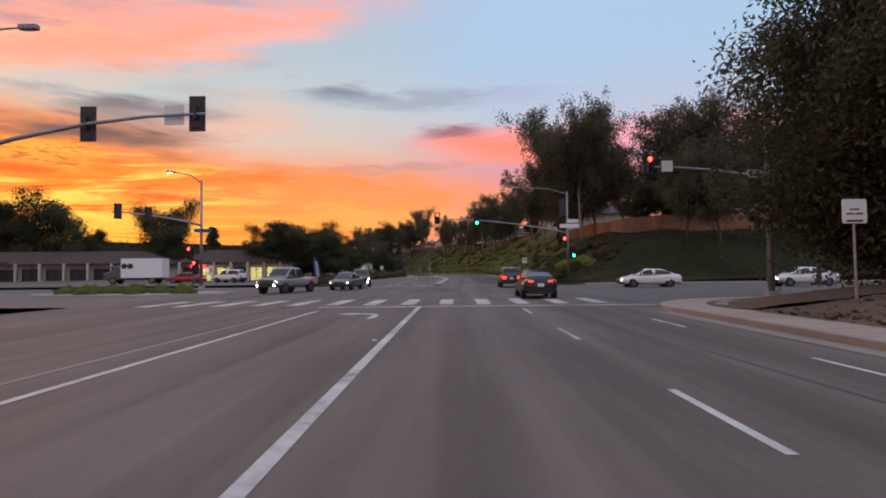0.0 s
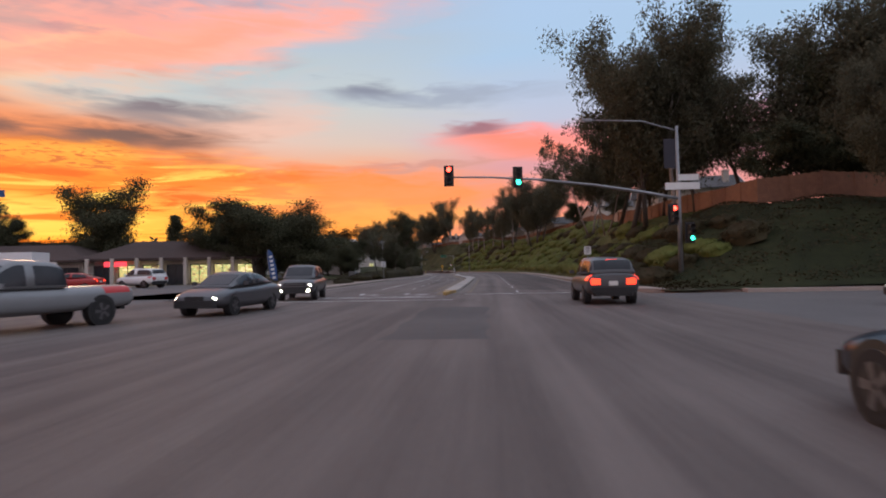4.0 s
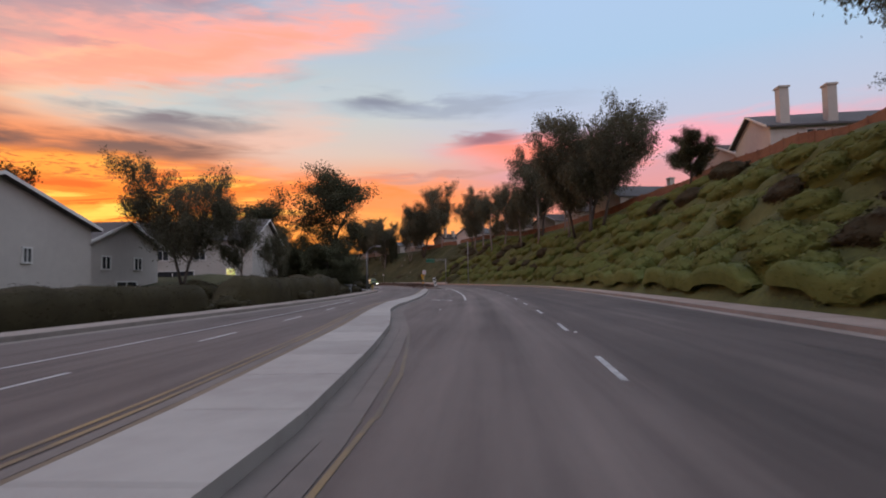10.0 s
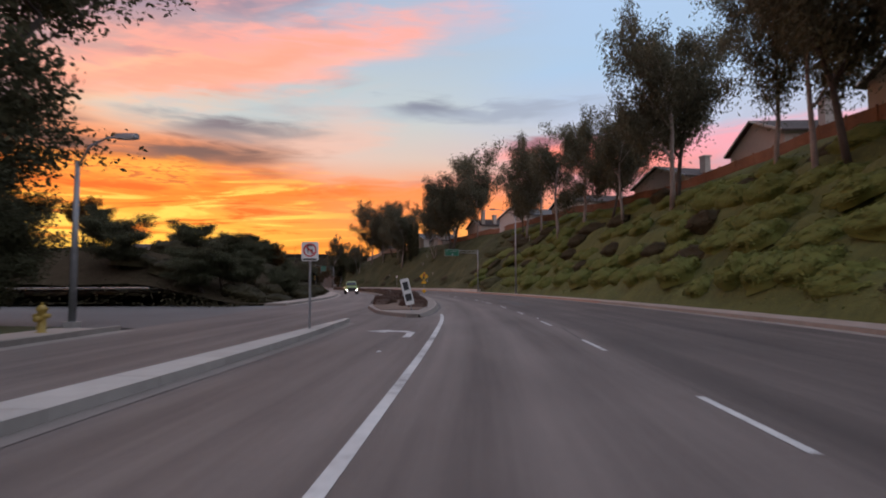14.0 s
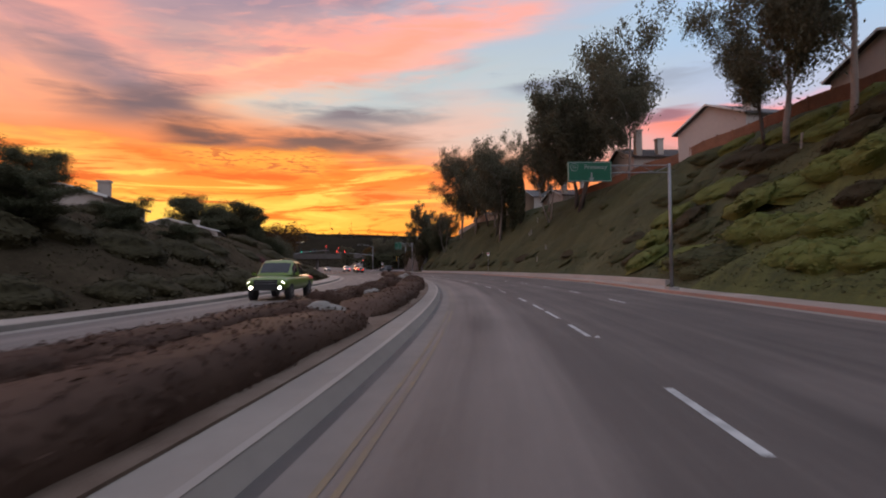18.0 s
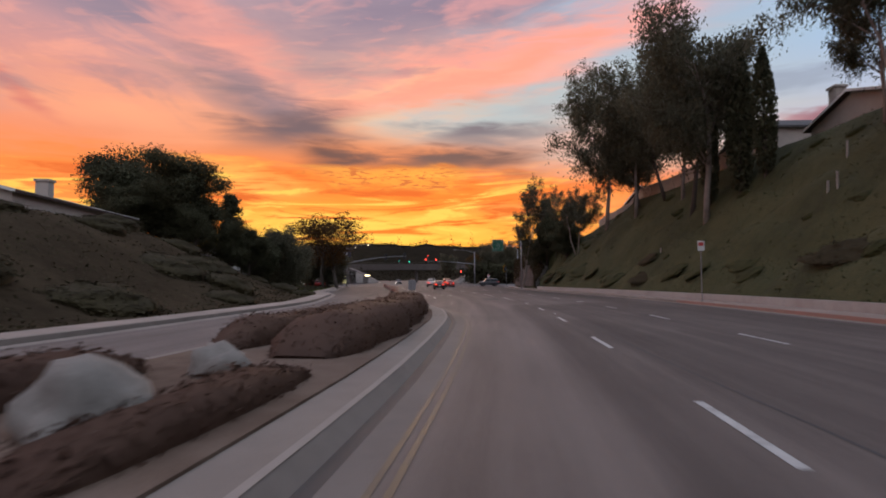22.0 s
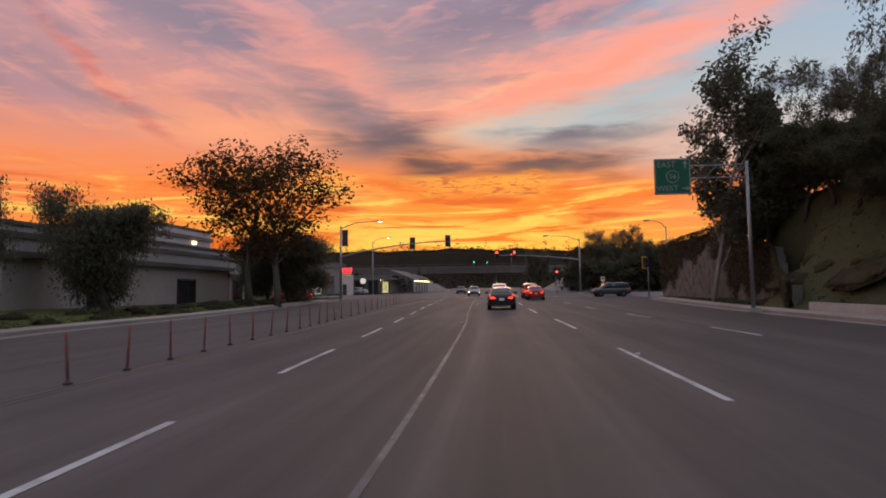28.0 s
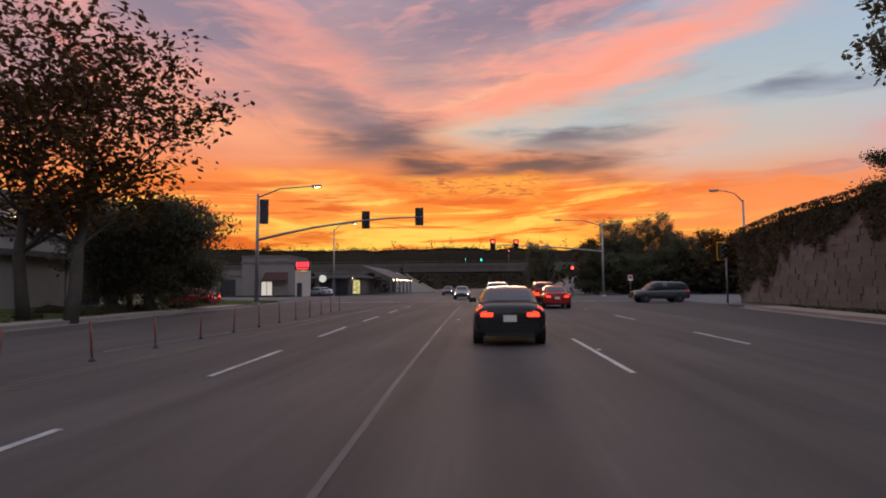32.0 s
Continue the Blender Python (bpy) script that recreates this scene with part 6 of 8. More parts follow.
side_signal(421.0, 16.6, 20, AMBER_ON, 5, 3.9, "dark signal head with a yellow reflective border")
border = thing("signal_border", "yellow reflective border round a signal plate", "traffic light", stand(421.0, 16.6, 3.9, 20))
for bx, bz, bw, bh in ((0, 0.64, 0.70, 0.09), (0, -0.64, 0.70, 0.09), (-0.31, 0, 0.09, 1.2), (0.31, 0, 0.09, 1.2)):
    part("strip", Build().box((bx, 0.08, bz), (bw, 0.012, bh)), SIGN_YELLOW, border)



def pole_under(s, d, top, r=0.07, label="plain steel pole carrying a signal", z0=0.1):
    b = Build().tube([(0, 0, 0), (0, 0, top)], [r, r * 0.85], 8)
    ob = thing("signal_pole", label, "pole", stand(s, d, z0))
    part("shaft", b, STEEL, ob, smooth=True)
    return ob


pole_under(421.0, 16.9, 4.4)
pole_under(448.3, 9.6, 3.8)
pole_under(54.1, -24.6, 3.9)


def street_lamp(s, d, h, arm, rz=0.0, on=False, label="tall steel street lamp with curved arm", z0=0.1):
    ob = thing("street_lamp", label, "street lamp", stand(s, d, z0, rz))
    part("pole", Build().tube([(0, 0, 0), (0, 0, h * 0.5), (0, 0, h)], [0.12, 0.10, 0.07], 9), STEEL, ob, smooth=True)
    part("base", Build().box((0, 0, 0.08), (0.4, 0.4, 0.2), bevel=0.06), CONCRETE, ob)
    part("arm", Build().tube([(0, 0, h - 0.2), (-arm * 0.3, 0, h + 0.5), (-arm * 0.7, 0, h + 0.75), (-arm, 0, h + 0.8)], [0.05, 0.045, 0.04, 0.035], 7), STEEL, ob, smooth=True)
    part("head", Build().box((-arm - 0.3, 0, h + 0.8), (0.75, 0.28, 0.15), bevel=0.08), STEEL, ob)
    part("glass", Build().box((-arm - 0.35, 0, h + 0.715), (0.42, 0.2, 0.03), bevel=0.05), LAMP_ON if on else SIGN_WHITE, ob)
    return ob


street_lamp(246.2, 12.0, 10.3, 2.8)
street_lamp(189.0, -12.3, 5.3, 1.3, 180)
street_lamp(426.6, 20.6, 8.3, 2.0)
street_lamp(458.0, -22.0, 9.5, 2.6, 180, on=True)
street_lamp(39.0, 20.4, 11.7, 3.0)
street_lamp(1.0, -24.0, 9.8, 4.4, 180)


def text_mesh(body, size, mat, parent, m, name="lettering", align="CENTER"):
    c = bpy.data.curves.new(name, "FONT")
    c.body, c.size, c.align_x, c.align_y, c.extrude = body, size, align, "CENTER", 0.004
    tmp = bpy.data.objects.new(name, c)
    me = bpy.data.meshes.new_from_object(tmp)
    bpy.data.objects.remove(tmp)
    me.materials.clear()
    me.materials.append(mat)
    ob = new(name, me)
    ob.parent = parent
    ob.matrix_local = m
    return ob




def post_sign(s, d, z, w, h, mat, label, rz=0.0, bars=(), lean=0.0, diamond=False, back=None, z0=0.1, post=STEEL, ring=0.0):
    """A panel on a post; bars: (x, z, width, height) dark strokes standing for small print."""
    ob = thing("road_sign", label, "road sign", stand(s, d, z0, rz) @ pose(0, 0, 0, 0, lean, 0))
    part("post", Build().box((0, 0.04, (z + h * 0.3) / 2), (0.06, 0.06, z + h * 0.3), bevel=0.012), post, ob)
    if diamond:
        k = w / 2
        q = Build()
        vs = [(x, y, z + zz) for y in (-0.012, 0.008) for x, zz in ((-k, 0), (0, -k), (k, 0), (0, k))]
        q.add(vs, [(0, 1, 2, 3), (7, 6, 5, 4)] + [(i, 4 + i, 4 + (i + 1) % 4, (i + 1) % 4) for i in range(4)])
        part("panel", q, mat, ob)
    else:
        q = Build()
        q.add([(x, y, zz) for y in (-0.012, 0.008) for x, zz in ((-w / 2 + 0.04, z - h / 2), (w / 2 - 0.04, z - h / 2), (w / 2, z - h / 2 + 0.04), (w / 2, z + h / 2 - 0.04), (w / 2 - 0.04, z + h / 2), (-w / 2 + 0.04, z + h / 2), (-w / 2, z + h / 2 - 0.04), (-w / 2, z - h / 2 + 0.04))],
              [tuple(range(8)), tuple(range(15, 7, -1))] + [(i, 8 + i, 8 + (i + 1) % 8, (i + 1) % 8) for i in range(8)])
        part("panel", q, mat, ob)
    if ring:
        q = Build()
        vs = [(r * math.cos(a), -0.02, z + 0.04 + r * math.sin(a)) for r in (ring, ring * 0.8) for a in [6.2832 * k / 28 for k in range(28)]]
        q.add(vs, [(k, (k + 1) % 28, 28 + (k + 1) % 28, 28 + k) for k in range(28)])
        q.add([(-0.15 * ring / 0.2 + x, -0.022, z + 0.04 + 0.13 * ring / 0.2 - y) for x, y in ((-0.015, 0.015), (0.015, -0.015))] + [(0.15 * ring / 0.2 + x, -0.022, z + 0.04 - 0.13 * ring / 0.2 - y) for x, y in ((0.015, -0.015), (-0.015, 0.015))], [(0, 1, 2, 3)])
        part("red_ring", q, SIGN_RED, ob, "red ring and slash")
    for x, zz, bw, bh, bm in bars:
        part("mark", Build().box((x, -0.018, z + zz), (bw, 0.008, bh)), bm, ob)
    return ob


post_sign(18.4, 12.4, 3.05, 0.75, 0.75, SIGN_WHITE, "white square bicycle sign on a thin post", bars=[(-0.14, -0.08, 0.22, 0.05, INK), (0.14, -0.08, 0.22, 0.05, INK), (0, 0.06, 0.3, 0.04, INK), (0, -0.3, 0.5, 0.06, INK)])
sp = post_sign(83.4, 9.3, 2.75, 0.62, 0.76, SIGN_WHITE, "white speed limit sign on a post beside shrubs", bars=[(0, 0.24, 0.4, 0.07, INK), (0, 0.12, 0.36, 0.07, INK)])
text_mesh("45", 0.36, INK, sp, pose(0, -0.018, 2.64, 90, 0, 0))
post_sign(110.9, -14.4, 2.1, 0.6, 0.75, SIGN_WHITE, "white sign seen from behind on a post", rz=180)
post_sign(187.8, -4.4, 2.3, 0.5, 0.56, SIGN_WHITE, "white no-turn sign with red ring", bars=[(-0.06, 0.06, 0.035, 0.24, INK), (0.06, 0.0, 0.035, 0.14, INK), (0, 0.17, 0.13, 0.035, INK), (0, -0.23, 0.4, 0.05, INK)], ring=0.2)
post_sign(199.3, -2.3, 1.0, 0.42, 1.3, SIGN_WHITE, "leaning white lane-divide sign on the median nose", lean=-14, bars=[(0, 0.28, 0.26, 0.4, INK), (0, -0.28, 0.3, 0.35, INK)])
dg = post_sign(233.2, -1.35, 2.15, 0.94, 0.94, SIGN_YELLOW, "yellow diamond signal-ahead warning sign above a small yellow marker", diamond=True)
part("symbol", Build().box((0, -0.02, 2.15), (0.24, 0.01, 0.56), bevel=0.003), INK, dg)
for zz, mm in ((2.33, SIGN_RED), (2.15, SIGN_YELLOW), (1.97, SIGN_GREEN)):
    part("symbol_light", Build().disc((0, -0.03, zz), (0, 1, 0), 0.07, 0.01, 12), mm, dg)
part("plate_below", Build().box((0, -0.01, 1.52), (0.5, 0.02, 0.26)), SIGN_YELLOW, dg)
q = Build()
q.add([(x, y, 0.62 + zz) for y in (-0.03, -0.01) for x, zz in ((-0.24, 0), (0, -0.24), (0.24, 0), (0, 0.24))], [(0, 1, 2, 3), (7, 6, 5, 4)] + [(i, 4 + i, 4 + (i + 1) % 4, (i + 1) % 4) for i in range(4)])
part("marker", q, SIGN_YELLOW, dg)
post_sign(327.5, 13.4, 3.4, 0.42, 0.6, SIGN_WHITE, "small white sign on a post by the hillside", bars=[(0, 0.1, 0.3, 0.2, SIGN_RED)])
post_sign(325.2, -3.9, 1.1, 0.42, 0.55, STEEL, "grey back of a sign at the median end", rz=180)
post_sign(325.0, -3.9, 0.5, 0.4, 0.4, STEEL, "grey diamond marker at the median end", diamond=True)
post_sign(455.0, 18.0, 2.3, 0.6, 0.75, SIGN_WHITE, "white sign with red disc by the far corner", bars=[(0, 0.08, 0.42, 0.38, SIGN_RED)])
post_sign(62.0, -26.3, 1.7, 0.6, 1.0, SIGN_WHITE, "white square board on a post beside the car park", bars=[(0.02, 0.05, 0.16, 0.5, SIGN_RED)])


def overhead_sign(s_pole, d_pole, reach, w, h, z, rows, label, shield=None, arrows=()):
    """A green guide sign hung from a two-rail arm."""
    ob = thing("guide_sign", label, "guide sign", stand(s_pole, d_pole, 0.1))
    part("pole", Build().tube([(0, 0, 0), (0, 0, z + h * 0.4)], [0.10, 0.075], 12), STEEL, ob, smooth=True)
    part("foot", Build().box((0, 0, 0.08), (0.6, 0.6, 0.22), bevel=0.06), CONCRETE, ob)
    arm = Build()
    for zz in (z + h * 0.3, z - h * 0.05):
        arm.tube([(0, 0, zz), (-reach - w * 0.3, 0, zz)], 0.035, 8)
    part("rail", arm, STEEL, ob)
    braces = Build()
    n = 2
    for i in range(n):
        x0, x1 = -(reach - w / 2) * i / n, -(reach - w / 2) * (i + 1) / n
        braces.tube([(x0, 0, z + h * 0.3), ((x0 + x1) / 2, 0, z - h * 0.05), (x1, 0, z + h * 0.3)], 0.018, 5)
    part("bracing", braces, STEEL, ob)
    panel = part("panel", Build().box((-reach, -0.12, z), (w, 0.04, h)), SIGN_GREEN, ob, "green panel with pale lettering")
    for x, zz, bw, bh in ((0, h / 2 - 0.05, w - 0.1, 0.035), (0, -h / 2 + 0.05, w - 0.1, 0.035), (-w / 2 + 0.05, 0, 0.035, h - 0.1), (w / 2 - 0.05, 0, 0.035, h - 0.1)):
        part("border", Build().box((-reach + x, -0.145, z + zz), (bw, 0.008, bh)), SIGN_TEXT, panel)
    for body, size, x, zz in rows:
        text_mesh(body, size, SIGN_TEXT, panel, pose(-reach + x, -0.15, z + zz, 90, 0, 0))
    if shield:
        x, zz, r, num = shield
        part("shield", Build().disc((-reach + x, -0.145, z + zz), (0, 1, 0), r, 0.012, 24), SIGN_TEXT, panel)
        part("shield_field", Build().disc((-reach + x, -0.152, z + zz), (0, 1, 0), r * 0.88, 0.012, 24), SIGN_GREEN, panel)
        text_mesh(num, r * 1.1, SIGN_TEXT, panel, pose(-reach + x, -0.165, z + zz, 90, 0, 0))
    for x, zz, k, ang in arrows:
        q = Build()
        ca, sa = math.cos(radians(ang)), math.sin(radians(ang))
        pts = [(-0.08, -0.5), (0.08, -0.5), (0.08, 0.05), (0.32, 0.05), (0, 0.5), (-0.32, 0.05), (-0.08, 0.05)]
        q.add([(-reach + x + k * (u * ca - v * sa), -0.15, z + zz + k * (u * sa + v * ca)) for u, v in pts], [(0, 1, 2, 6), (3, 4, 5), (2, 3, 5, 6)])
        part("arrow", q, SIGN_TEXT, panel)
    return ob


overhead_sign(263.2, 11.2, 4.3, 2.35, 1.08, 6.35, [("Freeway", 0.36, 0.32, 0.24)], "green freeway guide sign with down arrow on a steel arm", (-0.82, 0.24, 0.21, "56"), [(0.1, -0.30, 0.5, 180)])
overhead_sign(384.5, 12.75, 3.75, 1.82, 1.86, 6.95, [("EAST", 0.42, -0.30, 0.62), ("WEST", 0.42, -0.27, -0.63)], "square green route sign with arrows on a steel arm", (0, 0.0, 0.33, "56"), [(0.64, 0.62, 0.42, 0), (0.66, -0.63, 0.42, -90)])

# feather banner by the filling station
fb = thing("feather_banner", "tall blue feather advertising banner on a pole", "banner", stand(80.3, -19.5, 0.1, 25) @ pose(0, 0, 0, 0, -8, 0))
part("pole", Build().tube([(0, 0, 0), (0, 0, 2.6), (0.15, 0, 3.4)], 0.025, 6), STEEL, fb)
bn = Build()
bn.add([(x, 0.02 * math.sin(3 * z), z) for z, x in ((0.5, 0.0), (0.5, 0.62), (1.4, 0.66), (2.4, 0.62), (3.1, 0.5), (3.4, 0.2), (3.1, 0.03), (2.4, 0.0), (1.4, 0.0))], [(0, 1, 2, 8), (8, 2, 3, 7), (7, 3, 4, 6), (6, 4, 5)])
cl = part("cloth", bn, SIGN_BLUE, fb, "blue cloth with pale unreadable marks")
for k in range(6):
    part("mark", Build().box((0.32, -0.03, 0.8 + 0.38 * k), (0.3, 0.01, 0.2)), SIGN_WHITE, cl)


def flex_post(m):
    ob = thing("lane_post", "faded red flexible lane post on a black foot", "lane post", m, "lane posts along the turning lane")
    part("base", Build().tube([(0, 0, 0), (0, 0, 0.035), (0, 0, 0.06)], [0.07, 0.065, 0.03], 10), BLACK, ob)
    part("tube", Build().tube([(0, 0, 0.04), (0, 0, 0.80), (0, 0, 0.83)], [0.022, 0.024, 0.012], 8), POST_ORANGE, ob, smooth=True)
    part("band", Build().tube([(0, 0, 0.62), (0, 0, 0.68)], 0.0255, 8), POST_BAND, ob)
    return ob


post_rnd = random.Random(17)
first_post = flex_post(stand(360.4, -6.6))
for i in range(1, 27):
    s = 360.4 + 1.63 * i + (0.9 * (i - 14) if i > 14 else 0.0)
    tilt = pose(0, 0, 0, post_rnd.gauss(0, 2.2), post_rnd.gauss(0, 2.2), post_rnd.uniform(0, 90))
    copy_thing(first_post, stand(s, float(np.interp(s, [360, 368.4, 375.4, 379, 420], [-6.6, -7.2, -7.55, -7.85, -10.1])), 0.0) @ tilt)


def utility_box(s, d, w, h, dep, label):
    ob = thing("utility_cabinet", label, "utility cabinet", stand(s, d, height(s, d) - 0.05, 90))
    part("cabinet", Build().box((0, 0, h / 2), (w, dep, h), bevel=0.04), STEEL, ob)
    part("lid", Build().box((0, 0, h + 0.02), (w + 0.06, dep + 0.06, 0.05), bevel=0.04), STEEL, ob)
    part("plinth", Build().box((0, 0, 0.04), (w + 0.2, dep + 0.2, 0.14)), CONCRETE, ob)


utility_box(102.4, -17.0, 1.2, 1.2, 0.8, "grey steel utility cabinet on a concrete plinth")
utility_box(178.1, -13.6, 1.7, 0.9, 0.9, "low pale green utility cabinet beside the pavement")
utility_box(180.5, -13.4, 1.4, 0.8, 0.9, "low grey utility cabinet beside the pavement")


def hydrant(s, d):
    ob = thing("fire_hydrant", "dull yellow fire hydrant at the street corner", "fire hydrant", stand(s, d, 0.1))
    part("barrel", Build().tube([(0, 0, 0), (0, 0, 0.05), (0, 0, 0.06), (0, 0, 0.62), (0, 0, 0.66), (0, 0, 0.74), (0, 0, 0.80)], [0.17, 0.17, 0.11, 0.11, 0.15, 0.12, 0.04], 14), HYDRANT, ob, smooth=True)
    part("outlet", Build().tube([(-0.22, 0, 0.5), (0.22, 0, 0.5)], 0.065, 10), HYDRANT, ob, smooth=True)
    part("outlet", Build().tube([(0, -0.24, 0.42), (0, 0, 0.42)], 0.08, 10), HYDRANT, ob, smooth=True)
    part("nut", Build().tube([(0, 0, 0.79), (0, 0, 0.86)], 0.03, 5), HYDRANT, ob)
    return ob


hydrant(186.3, -11.35)

# ---------------------------------------------------------------- fences, houses, shops


def fence(pts, h, mat, label, post_every=2.4, boards=False):
    """A board fence along points (s, d): posts, and panels of grooved sheet or of single boards."""
    ob = thing("board_fence", label, "fence")
    run = []
    for (s0, d0), (s1, d1) in zip(pts, pts[1:]):
        n = max(1, int(round(math.hypot(s1 - s0, d1 - d0) / post_every)))
        run += [(s0 + (s1 - s0) * i / n, d0 + (d1 - d0) * i / n) for i in range(n)]
    run.append(pts[-1])
    g = [at(s, d, height(s, d) - 0.1) for s, d in run]
    for i, (p, q) in enumerate(zip(g, g[1:])):
        w = q - p
        ln = math.hypot(w.x, w.y)
        rz = math.atan2(w.y, w.x)
        n = max(3, int(ln / 0.19))
        if boards:
            for k in range(n):
                c = p + w * ((k + 0.5) / n)
                part("board", Build().box((c.x, c.y, c.z + h / 2 + 0.03 * ((k * 7 + i) % 3)), (ln / n - 0.012, 0.025, h), rz), mat, ob)
        else:
            side = Vector((-w.y, w.x, 0)).normalized()
            vs, m = [], 4 * n
            for k in range(m + 1):
                c = p + w * (k / m) + side * (0.014 if k % 4 in (1, 2, 3) else -0.010)
                vs += [c, c + Vector((0, 0, h)), c - side * 0.03 + Vector((0, 0, h)), c - side * 0.03]
            part("panel", Build().add(vs, [(4 * k + j, 4 * k + 4 + j, 4 * k + 4 + (j + 1) % 4, 4 * k + (j + 1) % 4) for k in range(m) for j in range(3)]), mat, ob)
        part("post", Build().box((p.x, p.y, p.z + h / 2 + 0.05), (0.11, 0.11, h + 0.12), rz), mat, ob)
    return ob


fence([(75, 60), (75, 40), (75, 20.9)], 1.9, FENCE, "red-brown board fence along the crest of the bank", boards=True)
fence([(75, 20.9), (90, 19.6), (105, 18.6), (118, 20.4)], 1.9, FENCE, "red-brown board fence along the crest of the bank", boards=True)
fence([(118, 20.4), (129, 23.0)], 1.8, FENCE, "brown board fence along the crest of the bank")
fence([(130, 23.2), (139, 25.0)], 1.9, FENCE_PALE, "pale panelled fence on the crest of the bank")
fence([(108, 22.0), (130, 23.4)], 2.2, FENCE_PALE, "pale panelled fence on the crest of the bank")
fence([(139, 25.0), (150, 26.5), (166, 27.6), (184, 26.8), (206, 25.8)], 1.3, FENCE, "red-brown board fence along the crest of the bank")
fence([(206, 25.8), (236, 25.8), (262, 28.4), (300, 27.4), (322, 26.6)], 1.3, FENCE, "red-brown board fence along the crest of the bank")
fence([(346, 25.2), (366, 25.0), (374, 26.4), (386, 26.0)], 1.8, FENCE_PALE, "pale board fence along the crest of the bank")


def window(parent, x, y, z, w, h, rz=0.0, lit=False):
    """A framed window in a wall that looks along local -y at rz 0."""
    m = Matrix.Translation((x, y, z)) @ pose(0, 0, 0, 0, 0, rz)
    fr = Build()
    for bx, bz, bw, bh in ((0, h / 2, w + 0.12, 0.08), (0, -h / 2, w + 0.12, 0.08), (-w / 2, 0, 0.08, h), (w / 2, 0, 0.08, h), (0, 0, 0.05, h)):
        fr.box((bx, -0.03, bz), (bw, 0.10, bh))
    f = part("window", fr, TRIM, parent)
    f.matrix_local = m
    p = part("pane", Build().box((0, 0.0, 0), (w, 0.05, h)), SHOP_ON if lit else PANE, f, "lit pane" if lit else "dark pane")
    return f


def gable_roof(b, w, l, z, rise, over=0.45, thick=0.16):
    """A pitched roof over w (x) by l (y); the ridge runs along y."""
    hw, hl = w / 2 + over, l / 2 + over
    drop = rise * over / (w / 2)
    vs = []
    for y in (-hl, hl):
        vs += [(-hw, y, z - drop), (0, y, z + rise), (hw, y, z - drop), (-hw, y, z - drop + thick), (0, y, z + rise + thick), (hw, y, z - drop + thick)]
    b.add(vs, [(0, 1, 7, 6), (1, 2, 8, 7), (3, 9, 10, 4), (4, 10, 11, 5), (0, 6, 9, 3), (2, 5, 11, 8), (0, 3, 4, 1), (1, 4, 5, 2), (6, 7, 10, 9), (7, 8, 11, 10)])
    return b


def house(s, d, rz, w, l, h, rise, wall, roof, label, z=None, chimneys=(), wins=(), garage=False, sink=0.4):
    """A house; rz turns its gable end (local -y) from the road's backward direction."""
    base = height(s, d) if z is None else z
    ob = thing("house", label, "house", stand(s, d, base, rz))
    b = Build()
    x, y = w / 2, l / 2
    vs = [(-x, -y, -sink), (x, -y, -sink), (x, y, -sink), (-x, y, -sink), (-x, -y, h), (x, -y, h), (x, y, h), (-x, y, h), (0, -y, h + rise), (0, y, h + rise)]
    b.add(vs, [(0, 1, 5, 8, 4), (1, 2, 6, 5), (2, 3, 7, 9, 6), (3, 0, 4, 7)])
    part("wall", b, wall, ob)
    rf = part("roof", gable_roof(Build(), w, l, h, rise), roof, ob)
    for yy in (-y - 0.46, y + 0.46):
        for sx in (-1, 1):
            p0, p1 = Vector((sx * (x + 0.45), yy, h - rise * 0.45 / x)), Vector((0, yy, h + rise))
            tr = Build().add([p0, p1, p1 + Vector((0, 0, 0.2)), p0 + Vector((0, 0, 0.2)), p0 + Vector((0, 0.04, 0)), p1 + Vector((0, 0.04, 0)), p1 + Vector((0, 0.04, 0.2)), p0 + Vector((0, 0.04, 0.2))], [(0, 1, 2, 3), (7, 6, 5, 4), (3, 2, 6, 7), (0, 4, 5, 1)])
            part("bargeboard", tr, TRIM, ob)
    for cx, cy, ch in chimneys:
        c = part("chimney", Build().box((cx, cy, h + ch / 2), (1.0, 0.8, ch + 2.0)), wall, rf)
        part("cap", Build().box((cx, cy, h + ch + 1.0), (1.2, 1.0, 0.18)), wall, rf)
    for face, u, zz, ww, hh, lit in wins:
        if face == "front":
            window(ob, u, -y - 0.02, zz, ww, hh, 0, lit)
        elif face == "left":
            window(ob, -x - 0.02, u, zz, ww, hh, -90, lit)
        else:
            window(ob, x + 0.02, u, zz, ww, hh, 90, lit)
    return ob


W2 = [("front", -2.4, 1.5, 1.3, 1.2, False), ("front", 2.2, 1.5, 1.3, 1.2, False), ("front", -2.6, 4.1, 1.1, 1.1, False), ("front", 0.6, 4.1, 1.2, 1.1, False), ("front", 3.0, 4.2, 0.6, 0.9, False)]
# below the road, on its left
house(134.5, -28.8, 90, 14.5, 11, 4.9, 2.1, STUCCO_PALE, ROOF_GREY, "two-storey pale stucco house with a gabled shingle roof", z=0.0, wins=[("front", -4.6, 3.0, 1.0, 1.0, False), ("front", -1.8, 3.0, 1.2, 1.0, False), ("front", 2.0, 3.1, 0.6, 0.8, False), ("front", -3.0, 0.9, 1.8, 0.9, False), ("front", 2.2, 0.9, 1.6, 0.9, False)], sink=1.5)
house(149.0, -31.0, 90, 9.0, 12, 4.3, 1.6, STUCCO_PALE, ROOF_GREY, "two-storey white stucco house beside tall trees", z=0.0, wins=[("front", -2.5, 3.0, 1.0, 0.9, False), ("front", 1.5, 3.0, 1.0, 0.9, False), ("front", 0.0, 1.0, 2.6, 1.4, False)], sink=1.5)
